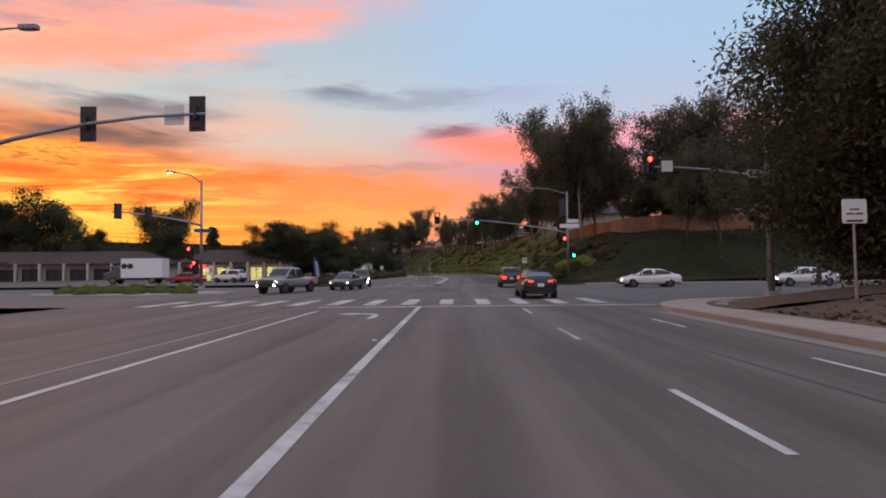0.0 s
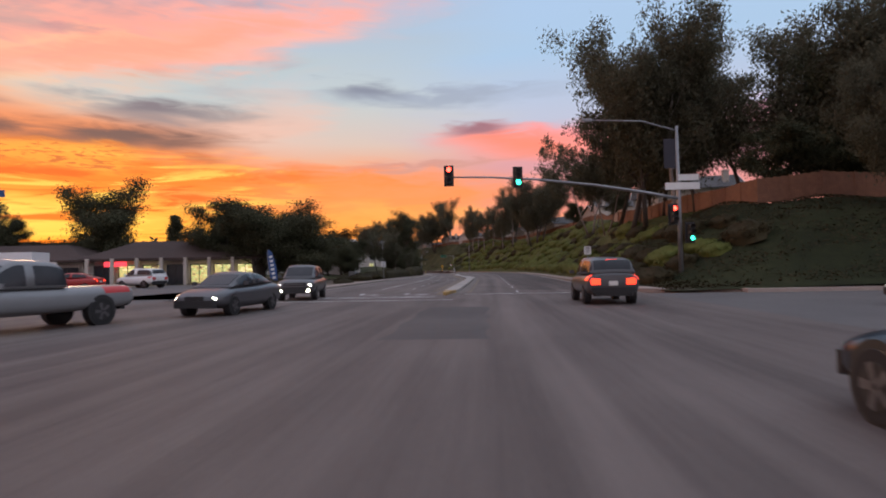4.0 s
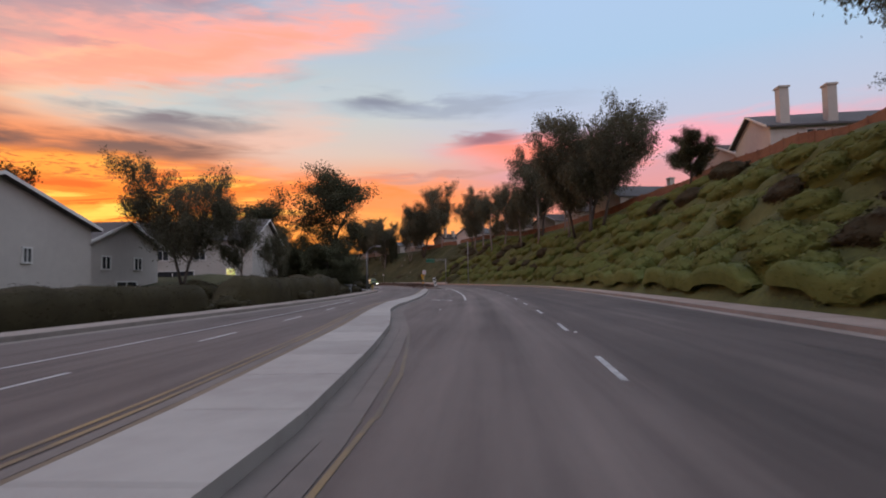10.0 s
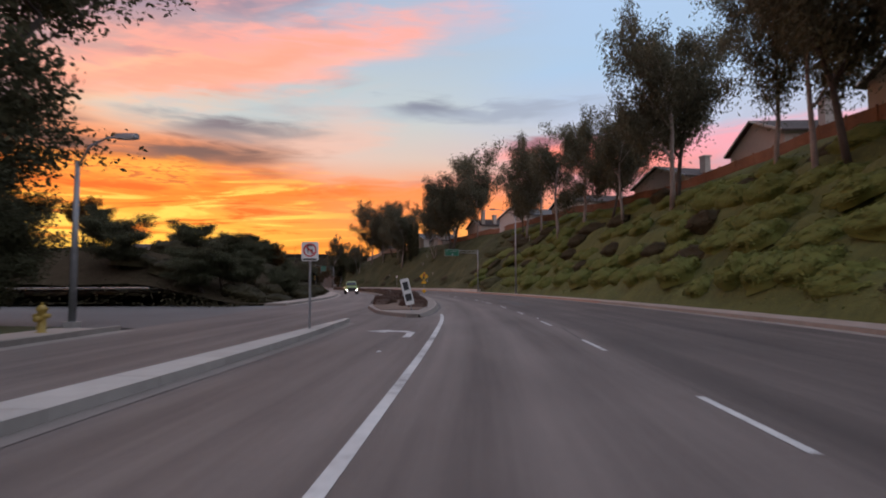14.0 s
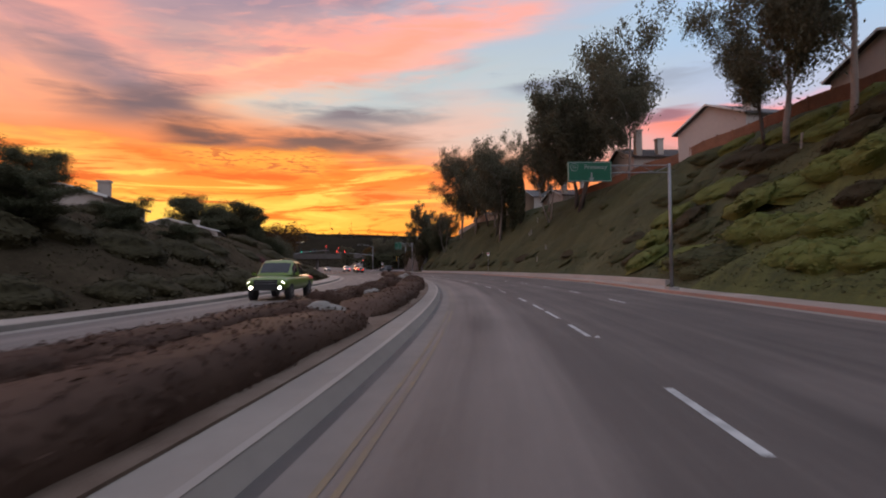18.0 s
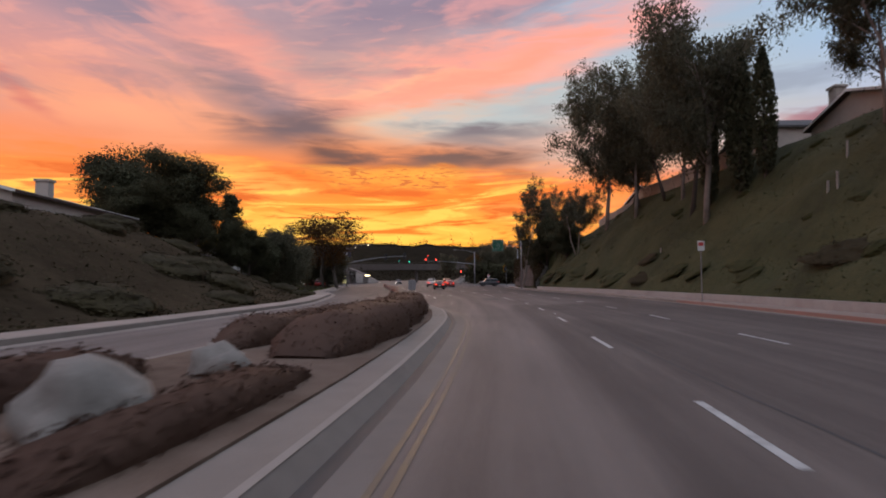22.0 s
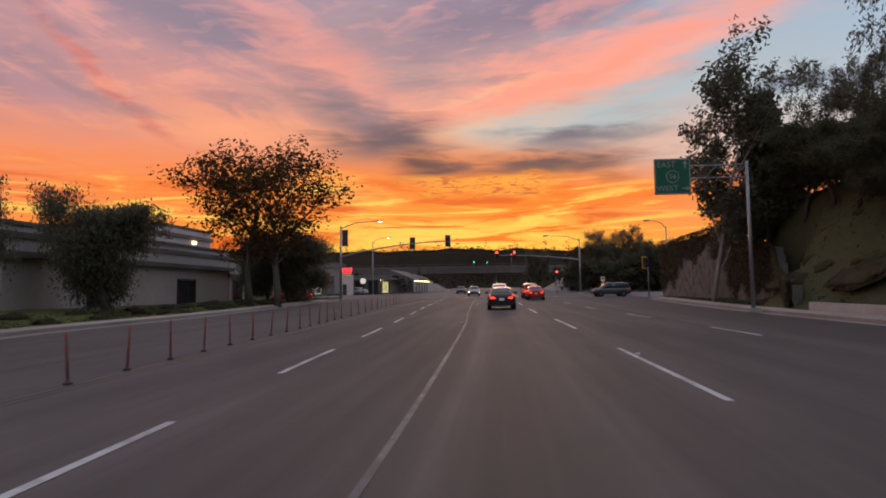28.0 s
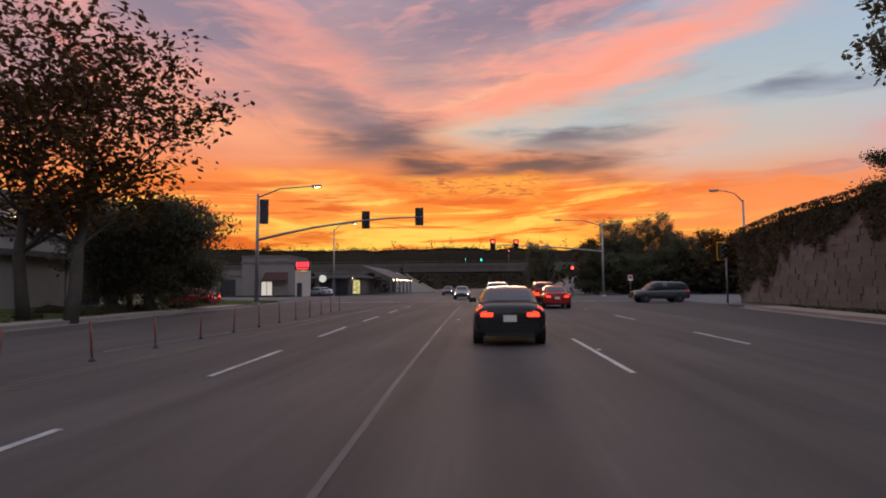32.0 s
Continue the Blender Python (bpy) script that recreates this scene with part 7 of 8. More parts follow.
house(173.5, -29.0, 90, 10.4, 14, 6.0, 2.4, STUCCO_PALE, ROOF_GREY, "two-storey white stucco house with small dark windows", z=0.0, wins=[("front", -1.0, 4.6, 0.6, 0.9, False), ("front", 1.3, 4.6, 1.1, 0.9, False), ("front", 3.7, 4.5, 0.9, 0.8, False), ("front", -0.9, 2.4, 0.8, 1.0, False), ("front", 1.6, 2.3, 1.3, 0.9, False)] + [("left", -5.0, 4.4, 1.2, 1.2, False), ("left", -1.6, 4.4, 1.2, 1.0, False), ("left", 2.2, 4.4, 1.2, 1.0, False), ("left", -4.8, 2.2, 1.0, 1.6, True), ("left", 1.2, 1.9, 4.4, 1.8, False)], sink=1.5)
house(147.0, -45.0, 80, 9.0, 13, 4.6, 1.8, STUCCO, ROOF_GREY, "two-storey stucco house behind trees", z=-0.3, wins=W2, sink=1.5)
house(121.0, -42.0, 70, 9.0, 13, 3.6, 1.7, STUCCO, ROOF, "stucco house with a brown tiled roof", z=-0.3, wins=W2[:2], sink=1.5)
house(212.0, -42.0, -50, 9.0, 12, 4.5, 1.8, STUCCO_PALE, ROOF, "stucco house among dark trees", wins=W2)
# along the crest, on its right
for i, (s, d, rz, w, l, h, r, wl, rf, ch) in enumerate((
        (122, 33, 80, 10, 12, 4.6, 2.2, STUCCO, ROOF_GREY, [(-3, -4, 1.6)]),
        (140, 35, 70, 10, 11, 3.6, 2.0, STUCCO_PALE, ROOF, []),
        (163.0, 34.0, 82, 9, 12, 2.6, 1.9, STUCCO_PALE, ROOF_GREY, [(-3.8, 4.6, 2.6), (-3.8, 0.6, 2.6)]),
        (176, 36, 95, 10, 12, 2.6, 2.0, STUCCO, ROOF, [(2, -3, 1.8)]),
        (203, 33, 95, 10, 13, 2.8, 2.2, STUCCO, ROOF_GREY, [(-3, -3.4, 2.2)]),
        (221, 34, 84, 10, 12, 2.8, 2.0, STUCCO_PALE, ROOF, [(-4, 2, 1.8)]),
        (243, 36, 96, 11, 12, 2.8, 2.0, STUCCO, ROOF, [(-4, 2, 1.8)]),
        (272, 37, 90, 11, 13, 2.8, 1.9, STUCCO, ROOF, [(-3, -3, 2.0)]),
        (291, 34, 100, 10, 12, 3.0, 1.9, STUCCO_PALE, ROOF_GREY, [(-4.4, 5.0, 2.4)]),
        (310, 34, 84, 11, 12, 3.0, 1.9, STUCCO, ROOF, [(-4.8, 5.2, 2.6), (-4, 2, 1.6)]),
        (334, 34, 86, 11, 12, 1.3, 1.5, STUCCO, ROOF, [(-4.9, 5.6, 1.8), (2.5, 5.6, 1.6)]),
        (349, 35, 86, 11, 12, 3.2, 1.9, STUCCO, ROOF_GREY, [(-4.8, -4.8, 2.4)]),
        (378, 36, 92, 11, 12, 3.0, 2.0, STUCCO_PALE, ROOF, [(-4, -3, 2.0)]))):
    house(s, d, rz, w, l, h, r, wl, rf, "pale stucco house with a pitched roof on the crest", chimneys=ch, wins=[("left", -2.4, 1.6, 1.4, 1.1, i in (6, 9)), ("left", 2.2, 1.6, 1.6, 1.1, False), ("front", -2.2, 1.6, 1.4, 1.1, i == 4), ("front", 2.0, 1.6, 1.2, 1.1, False)])
house(337, -37, 4, 14, 17, 3.2, 1.8, STUCCO, ROOF, "low house with a brown hipped roof on the bank", z=4.0, chimneys=[(3, 2, 1.4)], wins=[("right", -2.4, 1.6, 1.4, 1.1, False), ("front", -2.4, 1.4, 1.2, 1.0, True), ("front", 2.4, 1.4, 1.2, 1.0, False)])
house(318, -46, 95, 11, 13, 3.4, 1.6, STUCCO_PALE, ROOF, "low pale house on the bank", wins=[("right", -2.4, 1.6, 1.4, 1.1, False)])
house(289, -35, 8, 11, 13, 3.0, 1.6, STUCCO, ROOF, "low pale house on the bank", z=4.6, wins=[("right", -2.4, 1.6, 1.4, 1.1, False)], chimneys=[(3, 2, 1.4)])


def hip_roof(b, w, l, z, rise, over=0.9):
    hw, hl = w / 2 + over, l / 2 + over
    k = min(hw, hl) * 0.75
    vs = [(-hw, -hl, z), (hw, -hl, z), (hw, hl, z), (-hw, hl, z), (-hw + k, -hl + k, z + rise), (hw - k, -hl + k, z + rise), (hw - k, hl - k, z + rise), (-hw + k, hl - k, z + rise)]
    vs += [(x, y, z - 0.25) for x, y, _ in vs[:4]]
    b.add(vs, [(0, 1, 5, 4), (1, 2, 6, 5), (2, 3, 7, 6), (3, 0, 4, 7), (4, 5, 6, 7), (8, 9, 1, 0), (9, 10, 2, 1), (10, 11, 3, 2), (11, 8, 0, 3), (11, 10, 9, 8)])
    return b


def shop(s, d, rz, w, l, h, rise, label, fronts, lit, wall=STUCCO, roof=ROOF, z=0.0, lamp=SHOP_ON):
    """A low shop with a deep hipped roof; glazed bays along its local -y face."""
    ob = thing("shop", label, "shop", stand(s, d, z, rz))
    part("wall", Build().box((0, 0.2, h / 2), (w - 0.4, l - 0.4, h)), wall, ob)
    part("roof", hip_roof(Build(), w, l, h, rise), roof, ob)
    for i in range(fronts):
        x = -w / 2 + w * (i + 0.5) / fronts
        ww = w / fronts * 0.72
        fr = Build()
        for bx, bz, bw, bh in ((0, 2.45, ww + 0.1, 0.1), (0, 0.35, ww + 0.1, 0.1), (-ww / 2, 1.4, 0.08, 2.1), (ww / 2, 1.4, 0.08, 2.1), (0, 1.4, 0.06, 2.1)):
            fr.box((x + bx, -l / 2 - 0.02, bz), (bw, 0.12, bh))
        f = part("shop_window", fr, BLACK, ob)
        part("pane", Build().box((x, -l / 2 + 0.03, 1.4), (ww, 0.05, 2.0)), lamp if i in lit else PANE, f, "lit pane" if i in lit else "dark pane")
        part("column", Build().box((x - w / fronts / 2, -l / 2 - 1.0, h / 2), (0.35, 0.35, h), bevel=0.03), wall, ob)
    return ob


shop(95.0, -35.0, 14, 17, 10, 3.2, 2.0, "filling station shop with lit windows under a brown hipped roof", 7, (1, 2, 4, 5, 6))
part("lit_board", Build().box((-6.0, -5.25, 2.6), (2.2, 0.1, 0.5)), NEON_RED, bpy.data.objects["shop"], "small red lit board")
shop(104.0, -68.0, 6, 34, 14, 3.4, 2.2, "long low shop building with brown roof", 9, ())
shop(60.0, -66.0, 80, 26, 12, 3.2, 2.2, "low shop with brown hipped roof across the car park", 6, (2,))


def flat_block(s, d, rz, w, l, h, label, bands=(), lamp_at=(), z=0.0, wall=SHOP_PALE, doors=(), lamp_z=2.9, unit=True):
    """A flat-roofed commercial building with projecting bands (height, depth), doorways and wall lamps."""
    ob = thing("commercial_building", label, "building", stand(s, d, z, rz))
    part("wall", Build().box((0, 0, h / 2), (w, l, h)), wall, ob)
    for zz, out in bands:
        part("band", Build().box((0, 0, zz), (w + 2 * out, l + 2 * out, 0.36), bevel=0.03), SHOP_TRIM, ob)
    part("parapet", Build().box((0, 0, h + 0.10), (w + 0.24, l + 0.24, 0.24), bevel=0.03), SHOP_TRIM, ob)
    if unit:
        part("roof_unit", Build().box((w * 0.2, l * 0.1, h + 0.75), (w * 0.18, l * 0.25, 1.1), bevel=0.05), SHOP_TRIM, ob)
    for x, dw, lit in doors:
        fr = Build()
        for bx, bz, bw, bh in ((0, 2.5, dw + 0.2, 0.12), (-dw / 2 - 0.05, 1.25, 0.1, 2.5), (dw / 2 + 0.05, 1.25, 0.1, 2.5), (0, 1.25, 0.06, 2.4)):
            fr.box((x + bx, -l / 2 - 0.03, bz), (bw, 0.12, bh))
        dr = part("doorway", fr, BLACK, ob)
        part("pane", Build().box((x, -l / 2 - 0.01, 1.22), (dw, 0.05, 2.4)), lit or PANE, dr, "lit pane" if lit else "dark pane")
    for x in lamp_at:
        part("wall_lamp", Build().box((x, -l / 2 - 0.2, lamp_z), (0.35, 0.25, 0.2), bevel=0.04), LAMP_ON, ob, "lit wall lamp")
    return ob


# facing the road (local -y towards the carriageway)
flat_block(399.5, -35.5, 90, 29, 14, 5.5, "long dim flat-roofed shop building with a projecting canopy band", ((3.7, 0.5), (4.9, 0.12)), (), doors=((6.0, 3.0, None), (-6.0, 2.4, None)))
flat_block(414.0, -39.0, 90, 10, 12, 8.0, "taller block of the shop with a lit lamp", ((7.2, 0.25),), (1.0,), lamp_z=6.6, unit=False)
flat_block(417.2, -31.5, 90, 6.0, 6.0, 4.5, "pale entrance block of the shop with dark glazed doors", ((3.0, 0.25),), (), doors=((-0.9, 2.2, None), (1.7, 1.4, None)), unit=False)
flat_block(374.5, -36.0, 90, 18, 11, 4.2, "low shop building with yellow-lit doorways", ((3.0, 0.6),), (-4.0, 3.0), doors=((-4.0, 1.6, SHOP_ON), (3.0, 1.6, SHOP_ON), (7.0, 1.6, None)))
flat_block(470.5, -35.0, 0, 7.4, 9, 6.0, "pale corner shop beyond the junction", ((5.2, 0.15),), (), z=0.2, wall=SHOP_SHADED, doors=((0.3, 1.7, SHOP_DIM),), unit=False)
flat_block(472.0, -41.6, 0, 5.6, 9, 3.9, "low wing of the corner shop", ((3.2, 0.2),), (), z=0.2, wall=SHOP_SHADED, doors=((0.0, 2.2, None),), unit=False)
flat_block(487.0, -27.4, 0, 9.0, 10, 3.7, "low dark shop front beyond the junction", ((3.0, 1.2),), (2.6,), z=0.2, wall=SHOP_TRIM, doors=((-2.5, 2.0, None), (0.5, 2.0, None), (3.2, 1.3, SHOP_ON)), unit=False)
aw = thing("shop_awning", "dark red cloth awning over the corner shop door", "awning", stand(470.5, -34.2, 0.2) @ pose(0, -4.5, 0))
part("cloth", Build().add([(-0.8, -1.4, 2.4), (2.9, -1.4, 2.4), (2.9, 0.02, 3.6), (-0.8, 0.02, 3.6), (-0.8, -1.4, 2.1), (2.9, -1.4, 2.1)], [(0, 1, 2, 3), (4, 5, 1, 0), (4, 0, 3), (5, 2, 1)]), CLOTH_RED, aw)
eaves = thing("shop_canopy", "pitched grey canopy with a row of warm bulbs", "canopy", None)
q = Build()
for k in range(6):
    s = 485 + 4.6 * k
    q.add([at(s, -24.0, 5.5), at(s + 4.6, -24.0, 5.5), at(s + 4.6, -18.1, 3.1), at(s, -18.1, 3.1), at(s, -24.0, 5.3), at(s + 4.6, -24.0, 5.3), at(s + 4.6, -18.1, 2.9), at(s, -18.1, 2.9)], [(3, 2, 1, 0), (4, 5, 6, 7), (7, 6, 2, 3), (4, 7, 3, 0), (1, 2, 6, 5)])
part("roof", q, ROOF_GREY, eaves)
for k in range(6):
    p = at(485.5 + 5.4 * k, -18.5, 0.1)
    part("column", Build().box((p.x, p.y, p.z + 1.4), (0.2, 0.2, 2.8)), SHOP_TRIM, eaves)
for k in range(7):
    p = at(485 + 4.4 * k, -17.95, 2.75)
    ob = thing("string_light", "small warm bulb along the eaves", "light bulb", pose(p.x, p.y, p.z), "bulbs along the shop eaves")
    part("bulb", Build().tube([(0, 0, -0.12), (0, 0, 0.0), (0, 0, 0.14)], [0.04, 0.11, 0.05], 8), LAMP_ON, ob, smooth=True)
    part("wire", Build().tube([(0, 0, 0.1), (0, 0, 0.22)], 0.02, 5), BLACK, ob)
ts = thing("shop_gateway", "pale shop gateway under red lit lettering", "sign", stand(462, -27.7, 0.1))
part("pylon", Build().box((0, 0, 1.9), (2.2, 0.5, 3.8), bevel=0.05), STUCCO, ts)
part("door", Build().box((-0.45, -0.26, 1.0), (0.75, 0.06, 2.0), bevel=0.02), BLACK, ts, "dark door leaf")
bd = part("board", Build().box((0, -0.05, 4.55), (2.3, 0.45, 1.4), bevel=0.04), BLACK, ts, "dark sign board")
for k in range(4):
    part("mark", Build().box((-0.78 + 0.52 * k, -0.3, 4.72), (0.36, 0.06, 0.75), bevel=0.02), NEON_RED, bd, "red lit mark")
part("mark", Build().box((0, -0.3, 4.1), (1.7, 0.06, 0.16)), NEON_RED, bd, "red lit underline")
part("light", Build().box((0, -0.42, 3.74), (1.6, 0.16, 0.1), bevel=0.02), SHOP_ON, ts, "strip lamp under the board")
dk = thing("round_sign", "round lit shop sign on a thin post", "sign", stand(462, -24.7, 0.1))
part("post", Build().tube([(0, 0, 0), (0, 0, 2.2)], 0.06, 8), BLACK, dk)
part("disc", Build().disc((0, 0, 2.6), (0, 1, 0), 0.55, 0.2, 24), SHOP_DIM, dk, "round pale lit face")
part("rim", Build().disc((0, 0.03, 2.6), (0, 1, 0), 0.62, 0.16, 24), BLACK, dk)

# retaining wall on the right before the second junction
wall = Build()
wall.strip(268, 384, lambda s: RIGHT(s) + 1.75, lambda s: RIGHT(s) + 2.05, 0.55, 3, 0.8)
rw = structure("wall_low", wall, CONCRETE, "low pale concrete retaining wall behind the pavement")
WALL_D = table((386, 15.4), (392, 17.6), (397, 19.7), (426, 19.7))
WALL_Z = table((386, 1.2), (392, 2.2), (398, 4.0), (408, 6.2), (417, 6.1), (425.5, 5.4))
wall = Build()
for i in range(18):
    a, b = 386 + 2.2 * i, 386 + 2.2 * (i + 1)
    z = WALL_Z((a + b) / 2)
    wall.strip(a, b, WALL_D, lambda s: WALL_D(s) + 0.5, z, 1.1, z + 0.3)
rw = structure("wall_high", wall, WALL_DARK, "tall rough concrete retaining wall rising towards the junction", False)
for i in range(18):
    a = 386 + 2.2 * i
    zt = WALL_Z(a + 1.1)
    for k in range(int(zt / 0.4)):
        off = 0.55 if k % 2 else 0.0
        for u in (0.0, 1.1):
            q = Build()
            q.strip(a + u + off * 0.5 - 0.27 + 0.006, a + u + off * 0.5 + 0.82, lambda w: WALL_D(w) - 0.04 - 0.03 * ((k * 5 + i * 3 + int(u)) % 4), lambda w: WALL_D(w) + 0.005, 0.1 + 0.4 * (k + 1) - 0.006, 1.1, 0.39)
            part("block", q, WALL_DARK, rw)


def ivy(seed):
    """Dark creeper hanging over the tall wall and spilling from the bank above it."""
    rnd = random.Random(seed)
    pts, nor = [], []
    while len(pts) < 22000:
        s = rnd.uniform(386, 425.5)
        top = WALL_Z(s)
        z = top + 0.4 - (top + 0.2) * rnd.random() ** 1.3
        hang = noise.noise(Vector((s * 0.33, 0.0, 4.0))) * 1.6 + noise.noise(Vector((s * 1.1, z * 0.3, 6.0))) * 0.9
        bare = float(np.interp(s, [404, 409, 417, 421], [0.0, 0.75, 0.75, 0.0]))
        if z < top * (0.25 + 0.6 * bare) - hang * 1.6:
            continue
        d = WALL_D(s) - 0.09 - rnd.uniform(0, 0.28)
        p = at(s, d, z)
        pts.append((p.x, p.y, p.z))
        h = radians(turn(s))
        nor.append((-math.cos(h), -math.sin(h), 0.5))
    return tagged(new("ivy", leaf_cards(pts, 0.11, rnd, normals=nor).mesh("ivy", LEAF_HEDGE)), "dark ivy hanging over the tall retaining wall", "ivy", kind="stuff")


ivy(12)
for s in np.arange(371, 416, 3.2):
    for k in range(2):
        r = brnd.uniform(0.6, 1.1)
        BUSH_D.plant(s + brnd.uniform(-1, 1), LEFT(s) - 2.6 - 2.8 * k - brnd.uniform(0, 1.5), r, r * 1.3, r * brnd.uniform(0.5, 0.8), brnd.uniform(0, 90), group="shrubs beside the shops")


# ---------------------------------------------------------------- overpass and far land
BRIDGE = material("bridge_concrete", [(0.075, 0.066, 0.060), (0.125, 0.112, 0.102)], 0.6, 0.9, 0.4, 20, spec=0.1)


def overpass():
    ob = thing("overpass", "long concrete road bridge across the carriageway", "bridge", stand(535, 0, -1.6))
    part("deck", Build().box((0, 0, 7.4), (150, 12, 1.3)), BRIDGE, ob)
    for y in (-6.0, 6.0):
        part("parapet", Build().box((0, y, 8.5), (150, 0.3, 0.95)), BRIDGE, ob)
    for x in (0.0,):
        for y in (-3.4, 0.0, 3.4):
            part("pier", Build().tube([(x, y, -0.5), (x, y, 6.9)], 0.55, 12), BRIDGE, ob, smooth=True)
    for x in (-1, 1):
        for k in range(5):
            y0 = -9.0 + 3.6 * k
            ab = Build()
            a0, a1, z0, z1 = x * 14.6, x * 24.0, 1.6, 6.75
            ab.add([(a0, y0 + 0.05, z0), (a0, y0 + 3.55, z0), (a1, y0 + 3.55, z1), (a1, y0 + 0.05, z1), (a1, y0 + 0.05, 1.0), (a1, y0 + 3.55, 1.0)], [(0, 1, 2, 3), (0, 3, 4), (1, 5, 2)] if x < 0 else [(3, 2, 1, 0), (4, 3, 0), (2, 5, 1)])
            part("slope_slab", ab, CONCRETE, ob, "pale concrete slope slab")
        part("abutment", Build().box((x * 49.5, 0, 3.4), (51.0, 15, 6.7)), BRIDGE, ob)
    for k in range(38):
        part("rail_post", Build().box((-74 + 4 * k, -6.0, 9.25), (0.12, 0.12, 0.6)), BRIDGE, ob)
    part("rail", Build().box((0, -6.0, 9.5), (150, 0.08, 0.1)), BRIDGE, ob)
    return ob


overpass()
for i, (dd, on, z) in enumerate(((-7, GREEN_ON, 9.6), (-2.5, GREEN_ON, 9.4), (5.5, RED_ON, 11.2), (12, RED_ON, 10.6))):
    signal_head(stand(548, dd, z), on, 2 if on is GREEN_ON else 0, "small lit traffic signal beyond the bridge")
    pole_under(548.2, dd, z - 8.0, 0.09, "steel pole on the bridge carrying a signal", 8.1)


def ridge(name, dist, az0, az1, h0, h1, seed, mat, label):
    """A far wooded rise seen against the sky."""
    b = Build()
    n = 150
    vs = []
    for i in range(n + 1):
        a = radians(az0 + (az1 - az0) * i / n)
        k = (i / n)
        h = h0 + (h1 - h0) * k + 7 * noise.noise(Vector((i * 0.06, seed, 0))) + 3.5 * noise.noise(Vector((i * 0.55, seed, 3))) + 2.0 * noise.noise(Vector((i * 1.7, seed, 5)))
        for r, z in ((dist - 120, -1), (dist - 40, h * 0.75), (dist, h), (dist + 120, h * 0.8)):
            vs.append((-math.sin(a) * r - 40, math.cos(a) * r + 160, z))
    b.add(vs, [(i * 4 + j, (i + 1) * 4 + j, (i + 1) * 4 + j + 1, i * 4 + j + 1) for i in range(n) for j in range(3)])
    ob = structure(name, b, mat, label, smooth=True)
    return ob


FAR_WOOD = material("far_woods", [(0.014, 0.012, 0.008), (0.034, 0.026, 0.017)], 0.12, 0.95, spec=0.02)
ridge("backdrop_ridge", 900, 105, -40, 62, 36, 2, FAR_WOOD, "dark wooded ridge on the horizon")
ridge("backdrop_ridge_far", 1500, 120, -60, 88, 70, 7, FAR_WOOD, "low dark hills on the horizon")


def woods(name, lines, count, label, seed, mat=LEAF):
    """Far woods: many leaf clumps along a belt."""
    rnd = random.Random(seed)
    pts = []
    for s0, d0, s1, d1, h in lines:
        for _ in range(count):
            u = rnd.random()
            s, d = s0 + (s1 - s0) * u + rnd.gauss(0, 4), d0 + (d1 - d0) * u + rnd.gauss(0, 4)
            top = h * (0.62 + 0.5 * noise.noise(Vector((s * 0.07, d * 0.07, seed))) + 0.22 * noise.noise(Vector((s * 0.31, d * 0.31, seed))))
            z = max(0.2, top) * rnd.random() ** 0.55
            p = at(s, d, z)
            pts.append((p.x, p.y, p.z))
    ob = structure(name, leaf_cards(pts, 0.55, rnd), mat, label)
    ob["kind"] = "stuff"
    return ob


def ridge_woods(name, dist, az0, az1, h0, h1, seed, label):
    """The crowns that stand along a far ridge."""
    rnd = random.Random(seed)
    pts = []
    for _ in range(22000):
        k = rnd.random()
        a = radians(az0 + (az1 - az0) * k)
        i = k * 150
        base = h0 + (h1 - h0) * k + 7 * noise.noise(Vector((i * 0.06, seed, 0))) + 3.5 * noise.noise(Vector((i * 0.55, seed, 3)))
        tall = 17.0 * max(0.0, 1.5 * noise.noise(Vector((i * 1.7, seed, 8))) - 0.05 + 0.7 * noise.noise(Vector((i * 6.0, seed, 9))))
        r = dist - rnd.uniform(0, 45)
        pts.append((-math.sin(a) * r - 40, math.cos(a) * r + 160, base - 4 + (tall + 4) * rnd.random() ** 0.8))
    ob = structure(name, leaf_cards(pts, 0.95, rnd), FAR_WOOD, label)
    ob["kind"] = "stuff"


ridge_woods("ridge_woods", 900, 105, -40, 61, 35, 2, "dark tree crowns along the far ridge")
woods("far_woods", ((470, 40, 560, 60, 12), (470, 110, 420, 60, 12), (560, -60, 440, -120, 11), (590, -70, 660, 80, 14), (700, -160, 760, 160, 18), (524, -27, 520, -85, 8), (522, 27, 518, 85, 8.5), (476, 16, 470, 52, 8.6)), 2600, "belt of dark trees beyond the junction", 4, FAR_WOOD)
woods("far_woods_left", ((120, -95, 60, -110, 11), (150, -50, 126, -90, 9), (168, -40, 240, -50, 9), (60, -110, 0, -120, 10)), 2600, "belt of dark trees behind the houses", 6)


# ---------------------------------------------------------------- vehicles
def loft(rings, close=True):
    b = Build()
    n = len(rings[0])
    vs = [p for r in rings for p in r]
    fs = [(i * n + k, i * n + (k + 1) % n, (i + 1) * n + (k + 1) % n, (i + 1) * n + k) for i in range(len(rings) - 1) for k in range(n)]
    if close:
        fs += [tuple(range(n - 1, -1, -1)), tuple(range((len(rings) - 1) * n, len(rings) * n))]
    return b.add(vs, fs)


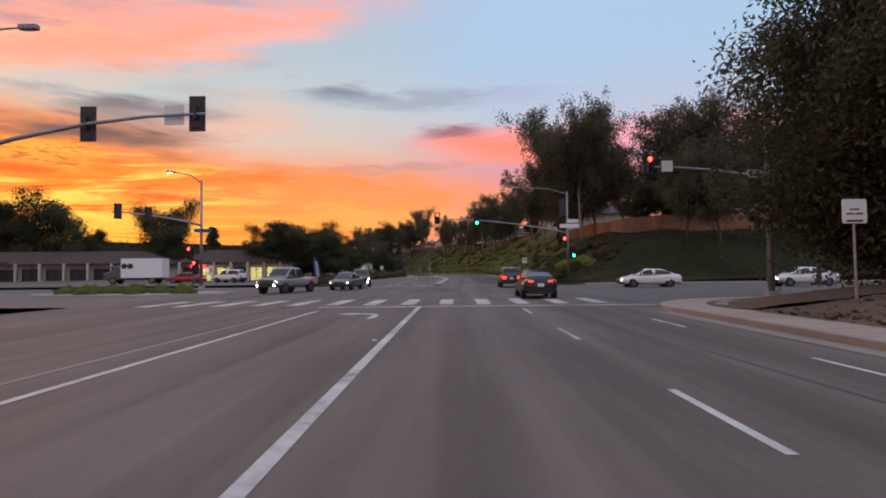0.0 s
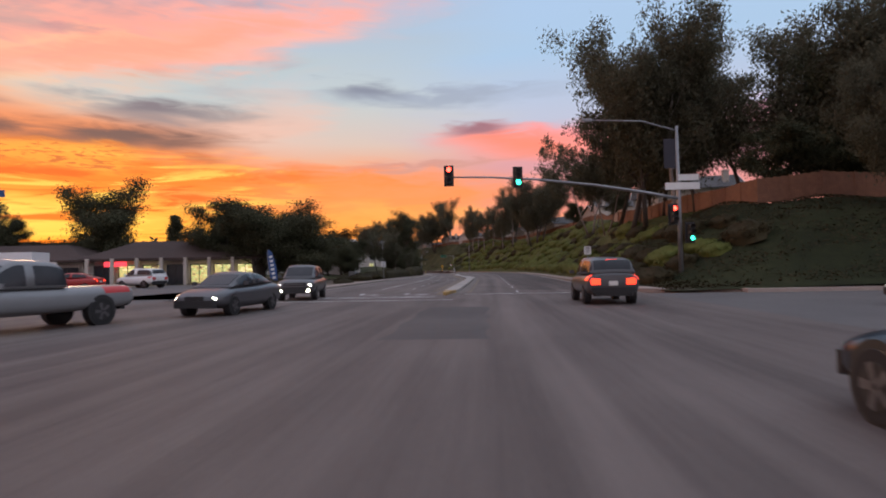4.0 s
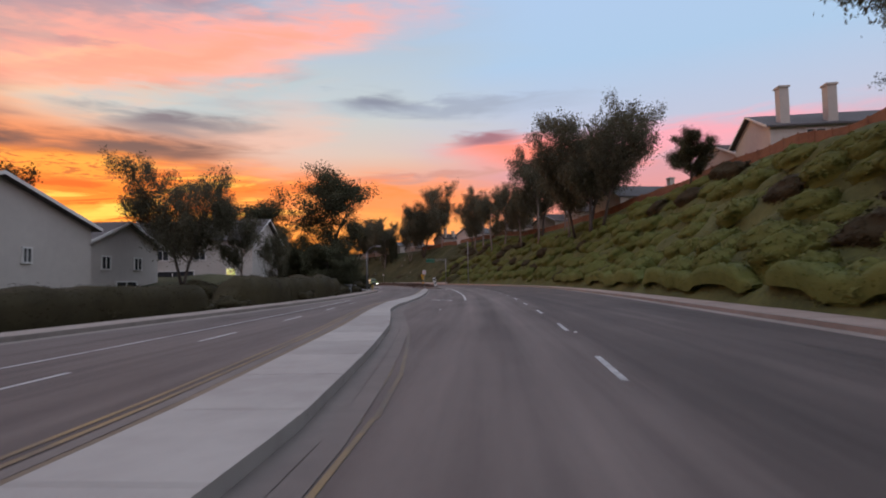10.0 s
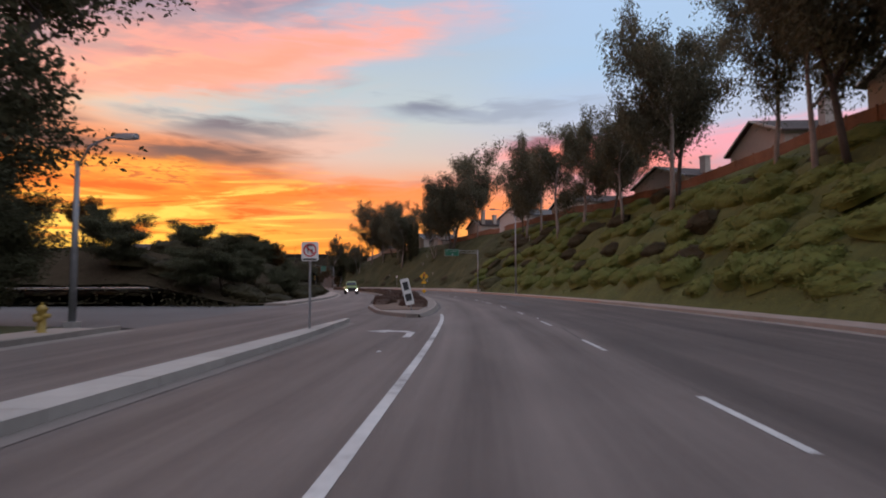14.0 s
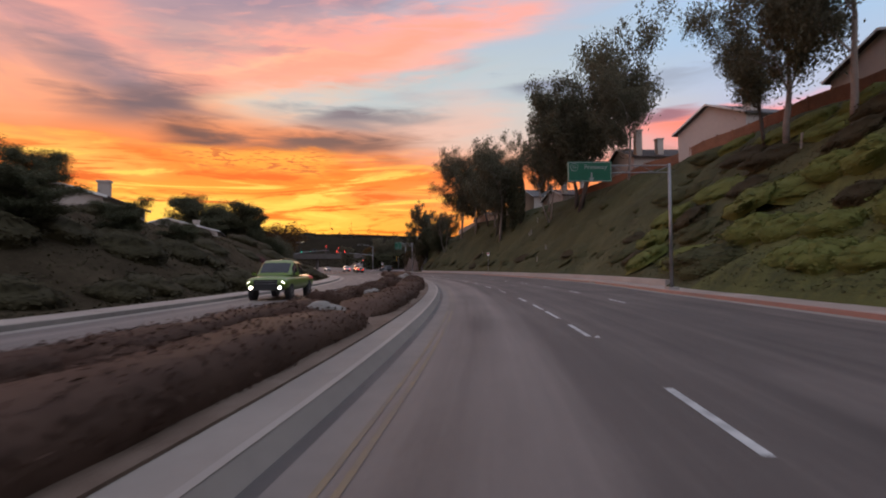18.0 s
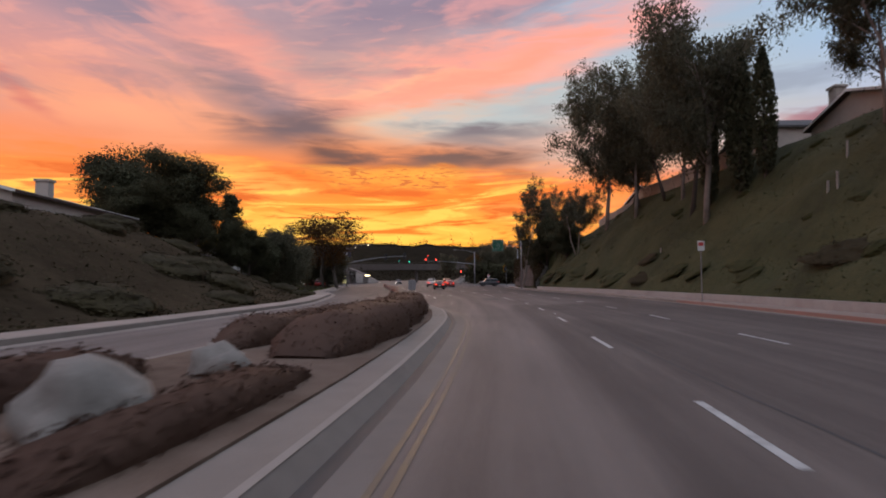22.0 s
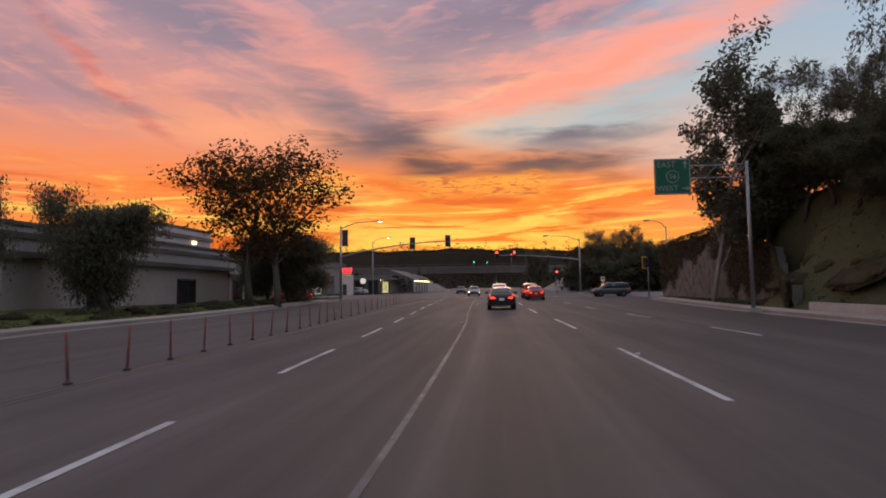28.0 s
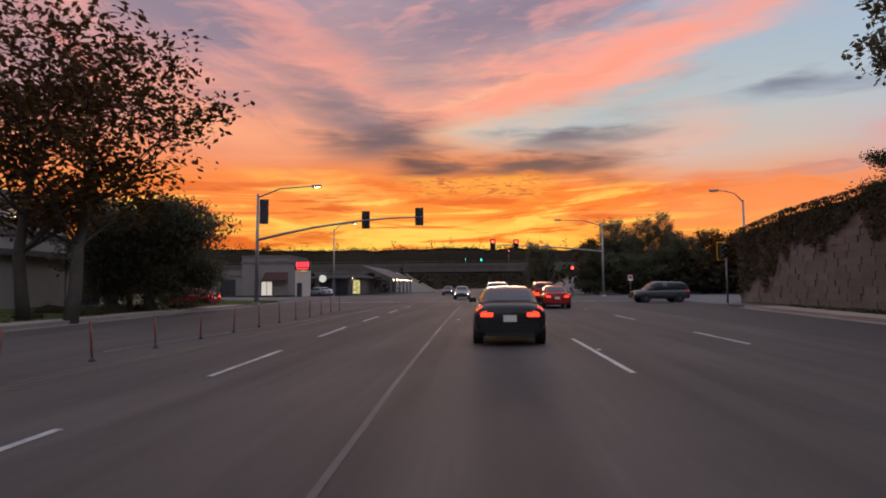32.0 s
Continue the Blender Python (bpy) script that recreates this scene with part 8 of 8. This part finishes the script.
def glide(rows, per=4):
    """Rows of numbers drawn out to smooth stations between the given ones."""
    out = []
    for i in range(len(rows) - 1):
        p0, p1, p2, p3 = (rows[max(0, i - 1)], rows[i], rows[i + 1], rows[min(len(rows) - 1, i + 2)])
        for k in range(per):
            u = k / per
            out.append([0.5 * (2 * b + (c - a) * u + (2 * a - 5 * b + 4 * c - e) * u * u + (3 * b - a - 3 * c + e) * u ** 3) for a, b, c, e in zip(p0, p1, p2, p3)])
    return out + [list(rows[-1])]


def body_ring(y, hw, z0, z1, n=18):
    """A rounded cross-section of the lower body, drawn in towards its shoulder."""
    zc, hz = (z0 + z1) / 2, (z1 - z0) / 2
    ring = []
    for k in range(n):
        a = 2 * math.pi * (k + 0.5) / n
        c, s = math.cos(a), math.sin(a)
        x = hw * math.copysign(abs(c) ** 0.42, c) * (1 - 0.07 * max(0.0, s) - 0.05 * max(0.0, -s))
        ring.append((x, y, zc + hz * math.copysign(abs(s) ** 0.55, s)))
    return ring


def cabin_ring(y, a, b, z0, z1):
    h = z1 - z0
    half = [(a, z0), (a * 0.62 + b * 0.40, z0 + h * 0.45), (b * 1.0, z0 + h * 0.86), (b * 0.86, z0 + h * 0.97), (b * 0.45, z1 + 0.012)]
    return [(x, y, z) for x, z in half] + [(-x, y, z) for x, z in reversed(half)]


SHAPES = {
    # stations of the lower body: y, half width, bottom, top; then the cabin: y, half width low, half width top, base, roof
    "sedan": ([(-2.35, 0.72, 0.42, 0.86), (-2.25, 0.86, 0.30, 1.00), (-1.6, 0.92, 0.22, 1.06), (0, 0.93, 0.20, 1.00), (1.3, 0.92, 0.22, 0.94), (2.0, 0.88, 0.28, 0.82), (2.38, 0.70, 0.40, 0.66)],
              [(-1.95, 0.70, 0.60, 1.02, 1.04), (-1.0, 0.78, 0.60, 1.03, 1.38), (-0.2, 0.80, 0.60, 1.0, 1.45), (0.35, 0.80, 0.60, 0.98, 1.42), (1.35, 0.74, 0.62, 0.93, 0.96)], 1.42, -1.40, 0.33),
    "fastback": ([(-2.35, 0.62, 0.40, 0.98), (-2.26, 0.80, 0.30, 1.05), (-1.9, 0.90, 0.22, 1.06), (-1.2, 0.93, 0.20, 1.02), (0, 0.93, 0.20, 0.97), (1.3, 0.92, 0.22, 0.88), (2.0, 0.86, 0.28, 0.76), (2.36, 0.62, 0.36, 0.62)],
                 [(-2.1, 0.66, 0.60, 1.05, 1.08), (-1.1, 0.78, 0.62, 1.03, 1.33), (-0.1, 0.80, 0.62, 0.99, 1.44), (0.35, 0.80, 0.62, 0.97, 1.41), (1.5, 0.74, 0.62, 0.87, 0.90)], 1.45, -1.42, 0.34),
    "suv": ([(-2.3, 0.80, 0.50, 1.00), (-2.2, 0.92, 0.38, 1.14), (-1.5, 0.95, 0.32, 1.14), (0, 0.96, 0.30, 1.12), (1.3, 0.95, 0.32, 1.08), (2.0, 0.92, 0.36, 1.00), (2.32, 0.76, 0.46, 0.82)],
            [(-2.2, 0.80, 0.72, 1.13, 1.20), (-1.85, 0.83, 0.70, 1.13, 1.66), (-0.2, 0.85, 0.70, 1.12, 1.74), (0.45, 0.85, 0.70, 1.10, 1.70), (1.25, 0.80, 0.70, 1.07, 1.12)], 1.42, -1.38, 0.37),
    "pickup": ([(-2.8, 0.86, 0.52, 1.10), (-2.72, 0.94, 0.46, 1.14), (-1.0, 0.97, 0.42, 1.14), (0, 0.98, 0.40, 1.14), (1.5, 0.97, 0.42, 1.14), (2.5, 0.95, 0.46, 1.08), (2.8, 0.82, 0.54, 0.92)],
               [(-0.75, 0.84, 0.74, 1.12, 1.20), (-0.62, 0.86, 0.74, 1.12, 1.76), (0.3, 0.87, 0.74, 1.12, 1.86), (0.75, 0.87, 0.74, 1.12, 1.80), (1.5, 0.84, 0.74, 1.12, 1.18)], 1.85, -1.75, 0.40),
}


def blend(rows, u):
    """A station between the given ones."""
    i = min(len(rows) - 2, max(0, int(u)))
    return [p + (q - p) * (u - i) for p, q in zip(rows[i], rows[i + 1])]


def sheet(grid, thick=0.0):
    """A skin over rows of points."""
    n = len(grid[0])
    return Build().add([p for r in grid for p in r], [(i * n + k, i * n + k + 1, (i + 1) * n + k + 1, (i + 1) * n + k) for i in range(len(grid) - 1) for k in range(n - 1)])


def on_body(low, us, angles, out=1.012):
    """Points on the lower body's skin, by station and by angle round it."""
    grid = []
    for u in us:
        y, hw, z0, z1 = blend(low, u)
        zc, hz = (z0 + z1) / 2, (z1 - z0) / 2
        row = []
        for a in angles:
            c, q = math.cos(radians(a)), math.sin(radians(a))
            x = hw * math.copysign(abs(c) ** 0.42, c) * (1 - 0.07 * max(0.0, q) - 0.05 * max(0.0, -q))
            row.append((x * out, y - (0.012 if u < 1.2 else 0.0), zc + hz * math.copysign(abs(q) ** 0.55, q) * out))
        grid.append(row)
    return grid


def car(kind, m, paint, label, tail=None, head=None, name="car"):
    """A vehicle that heads along local +y."""
    low, top, wf, wr, wrad = SHAPES[kind]
    ob = thing(name, label, "car", m)
    part("body", loft([body_ring(*q, n=26) for q in glide(low, 6)]), paint, ob, smooth=True)
    shell = [cabin_ring(*q) for q in glide(top, 6)]
    part("cabin", loft(shell), paint, ob, smooth=True)

    def across(r, k, lift):
        return [(x * k, y, z + lift) for x, y, z in r[3:7]]

    n = len(shell)
    part("rear_window", sheet([across(r, 1.06, 0.012) for r in shell[1:6]]), PANE, ob, "dark rear glass", smooth=True)
    part("windscreen", sheet([across(r, 1.06, 0.012) for r in shell[n - 6:n - 1]]), PANE, ob, "dark windscreen", smooth=True)
    if kind == "fastback":
        part("glass_roof", sheet([across(r, 1.0, 0.006) for r in shell[6:n - 7]]), PANE, ob, "dark glass roof", smooth=True)
    tall = [r for r in shell if r[4][2] - r[0][2] > 0.16]
    for sx in (0, 1):
        cut = len(tall) * 6 // 11
        for run in (tall[:cut], tall[cut:]):
            rows_ = []
            for r in run[:-1] if run is not tall[cut:] else run:
                p0, p1, p2 = [Vector(r[i] if sx == 0 else r[9 - i]) for i in (0, 1, 2)]
                side = Vector((0.008 if sx == 0 else -0.008, 0, 0))
                rows_.append([tuple(p0.lerp(p1, 0.22) + side), tuple(p1 + side), tuple(p1.lerp(p2, 0.88) + side)])
            part("side_window", sheet(rows_), PANE, ob, "dark side glass", smooth=True)
    for sx in (-1, 1):
        part("mirror", Build().box((sx * (low[3][1] + 0.06), top[3][0] + 0.42, low[3][3] + 0.07), (0.20, 0.11, 0.13), bevel=0.035), paint, ob)
    for y in (wf, wr):
        for sx in (-1, 1):
            x = sx * (low[3][1] - 0.115)
            w = part("wheel", Build().tube([(x - sx * 0.11, y, wrad), (x - sx * 0.09, y, wrad), (x + sx * 0.07, y, wrad), (x + sx * 0.10, y, wrad)], [wrad * 0.93, wrad, wrad, wrad * 0.93], 26), TYRE, ob, smooth=False)
            part("rim", Build().tube([(x + sx * 0.06, y, wrad), (x + sx * 0.105, y, wrad)], [wrad * 0.66, wrad * 0.62], 22), BLACK, w)
            spokes = Build()
            for k in range(5):
                a = 6.2832 * k / 5
                ca, sa = math.cos(a), math.sin(a)
                t0, t1 = (-sa * 0.035, ca * 0.035), (-sa * 0.05, ca * 0.05)
                vs = [(x + sx * 0.112, y + ca * r * wrad + e * t[0], wrad + sa * r * wrad + e * t[1]) for r, t in ((0.08, t0), (0.62, t1)) for e in (-1, 1)]
                spokes.add(vs, [(0, 1, 3, 2)])
            part("spokes", spokes, RIM, w, "grey alloy spokes")
            part("arch", Build().disc((x - sx * 0.03, y, wrad + 0.02), (1, 0, 0), wrad * 1.14, 0.24, 24), BLACK, w)
    rear, front = low[1], low[-2]
    big = kind in ("suv", "pickup")
    lo_a, hi_a = (8, 50) if big else (24, 52)
    for sx in (-1, 1):
        ang = [lo_a + (hi_a - lo_a) * k / 5 for k in range(6)]
        if sx < 0:
            ang = [180 - a for a in ang]
        part("tail_light", sheet(on_body(low, [0.0, 0.3, 0.7, 1.0, 1.25, 1.5], ang)), tail or SIGN_RED, ob, "red tail light")
        zt = low[0][3] - (0.10 if not big else 0.16)
        part("tail_light_inner", Build().box((sx * low[0][1] * 0.78, low[0][0] - 0.008, zt), (low[0][1] * 0.42, 0.03, 0.10 if not big else 0.22), bevel=0.012), tail or SIGN_RED, ob, "red tail light")
        hang = [4 + 36 * k / 5 for k in range(6)]
        if sx < 0:
            hang = [180 - a for a in hang]
        e = len(low) - 1
        part("headlight", sheet(on_body(low, [e - 0.75, e - 0.5, e - 0.25, e - 0.05], hang, 1.015)), head or SIGN_WHITE, ob, "headlight")
    part("plate", Build().box((0, low[0][0] - 0.018, (rear[2] + rear[3]) / 2 + 0.02), (0.32, 0.02, 0.16)), PLATE, ob, "pale plate with an unreadable bar")
    part("rear_bumper", Build().box((0, low[0][0] + 0.10, rear[2] + 0.15), (rear[1] * 1.86, 0.24, 0.20), bevel=0.10), BLACK if big else paint, ob)
    part("valance", Build().box((0, low[0][0] + 0.10, rear[2] + 0.01), (rear[1] * 1.55, 0.20, 0.14), bevel=0.08), BLACK, ob, "black rear valance")
    part("trunk_seam", Build().box((0, low[0][0] - 0.004, rear[2] + 0.29), (low[0][1] * 1.7, 0.012, 0.012)), BLACK, ob)
    part("front_bumper", Build().box((0, low[-1][0] - 0.06, front[2] + 0.14), (front[1] * 1.7, 0.22, 0.24), bevel=0.08), BLACK, ob)
    if big:
        g = part("grille", Build().box((0, low[-1][0] - 0.03, front[3] - 0.30), (1.12, 0.12, 0.36), bevel=0.05), BLACK, ob)
        for k in range(3):
            part("bar", Build().box((0, low[-1][0] + 0.035, front[3] - 0.40 + 0.10 * k), (1.0, 0.02, 0.035), bevel=0.008), RIM, g, "grey grille bar")
        for sx in (-1, 1):
            part("fog_light", Build().disc((sx * 0.66, low[-1][0] + 0.02, front[2] + 0.14), (0, 1, 0), 0.07, 0.08, 12), head or SIGN_WHITE, ob, "small front lamp")
    else:
        part("grille", Build().box((0, low[-1][0] - 0.02, front[3] - 0.24), (0.7, 0.08, 0.2), bevel=0.03), BLACK, ob)
    if tail:
        part("brake_light", Build().box((0, top[1][0] - 0.06, top[1][4] - 0.03), (0.42, 0.05, 0.03)), tail, ob, "high brake light")
    return ob


NAVY = car_paint("navy_paint", (0.006, 0.008, 0.016))
BLACK_PAINT = car_paint("black_paint", (0.012, 0.012, 0.013))
WHITE_PAINT = car_paint("white_paint", (0.66, 0.66, 0.66))
SILVER = car_paint("silver_paint", (0.20, 0.205, 0.21))
GREY_PAINT = car_paint("grey_paint", (0.07, 0.07, 0.075))
RED_PAINT = car_paint("red_paint", (0.30, 0.015, 0.015))
LIME = car_paint("lime_paint", (0.125, 0.18, 0.035))
car("fastback", stand(32.0, 4.3), NAVY, "dark blue fastback sedan with lit tail lights in the outer lane", TAIL_DIM)
car("suv", stand(52.0, 4.6), GREY_PAINT, "dark brown estate car with lit tail lights", TAIL)
car("sedan", stand(47.6, 15.3, 0, 90), WHITE_PAINT, "white sedan waiting in the side street", None, HEAD_ON)
car("sedan", stand(46.0, 26.5, 0, 90), WHITE_PAINT, "white sedan queuing in the side street", None, HEAD_ON)
car("pickup", stand(43.0, -12.4, 0, 165), SILVER, "silver pickup truck with lit headlights", None, HEAD_ON)
car("sedan", stand(49.0, -9.2, 0, 175), GREY_PAINT, "grey sedan with lit headlights in the oncoming lanes", None, HEAD_ON)
car("suv", stand(58.5, -9.6, 0, 188), GREY_PAINT, "dark estate car in the oncoming lanes", None, HEAD_ON)
car("suv", stand(79.0, -31.0, 0.24, 70), WHITE_PAINT, "white car parked at the filling station", None, None)
car("sedan", stand(77.0, -36.0, 0.24, 95), RED_PAINT, "red car parked by the lit shop", TAIL)
car("pickup", stand(261.5, -9.0, 0, 180), LIME, "lime green utility pickup with amber roof lamp", None, HEAD_ON)
car("sedan", stand(393.6, 0.2), BLACK_PAINT, "black sedan braking in the inner lane", TAIL)
car("sedan", stand(416.9, 4.0), RED_PAINT, "red sedan braking at the signal", TAIL)
car("suv", stand(421.0, 0.3), WHITE_PAINT, "white estate car waiting at the signal", TAIL)
car("suv", stand(424.0, 3.9), RED_PAINT, "dark red car waiting at the signal", TAIL)
car("suv", stand(428.0, 14.0, 0, 95), GREY_PAINT, "dark grey estate car crossing the side street", None, None)
car("sedan", stand(445.0, -3.4, 0, 180), SILVER, "car with lit headlights coming through the junction", None, HEAD_ON)
car("sedan", stand(474.0, -7.0, 0, 180), GREY_PAINT, "far car with lit headlights", None, HEAD_ON)
car("sedan", stand(424.0, -25.0, 0, 80), RED_PAINT, "red car parked outside the shops", TAIL)
for k, (s, d) in enumerate(((470, -28), (478, -29.5), (487, -29))):
    car("sedan", stand(s, d, 0, 60), (SILVER, WHITE_PAINT, GREY_PAINT)[k], "parked car outside the far shops", None, None)


def box_truck(m):
    ob = thing("box_truck", "white box truck with two dark emblems", "truck", m)
    part("box", Build().box((0, -0.9, 2.05), (2.4, 5.2, 2.5), bevel=0.04), WHITE_PAINT, ob)
    part("cab", loft([[(-1.05, y, 0.6), (1.05, y, 0.6), (1.05, y, z), (0.9, y, z + 0.12), (-0.9, y, z + 0.12), (-1.05, y, z)] for y, z in ((1.8, 2.2), (2.6, 2.2), (3.1, 1.5), (3.9, 1.3))]), GREY_PAINT, ob)
    part("windscreen", Build().box((0, 2.86, 1.95), (1.8, 0.3, 0.55)), PANE, ob)
    part("chassis", Build().box((0, 0.2, 0.62), (1.0, 7.2, 0.25)), BLACK, ob)
    for x in (-1, 1):
        for y in (2.7, -2.2):
            w = part("wheel", Build().disc((x * 1.0, y, 0.45), (1, 0, 0), 0.45, 0.28, 18), TYRE, ob)
            part("rim", Build().disc((x * 1.1, y, 0.45), (1, 0, 0), 0.28, 0.12, 12), RIM, w)
    for x, y in ((1.215, 0.5), (1.215, 1.25), (-1.215, 0.5), (-1.215, 1.25)):
        part("emblem", Build().disc((x, y, 2.3), (1, 0, 0), 0.36, 0.02, 18), INK, ob)


box_truck(stand(76.0, -42.0, 0.24, 96))
isl = Build()
vs = []
for i in range(28):
    a = 6.283 * i / 28
    vs.append(at(40.5 + 3.2 * math.sin(a), -22.5 + 7.0 * math.cos(a), 0.15))
isl.add(vs + [v - Vector((0, 0, 0.3)) for v in vs], [tuple(range(28))] + [(i, 28 + i, 28 + (i + 1) % 28, (i + 1) % 28) for i in range(28)])
structure("traffic_island_corner", isl, CONCRETE, "raised concrete corner island with low planting")
for k in range(9):
    BUSH_B.plant(40.0 + 1.4 * math.sin(k * 2.1), -27.0 + 1.1 * k, 0.8, 1.0, 0.9, k * 33, z=0.12, group="shrubs on the corner island")
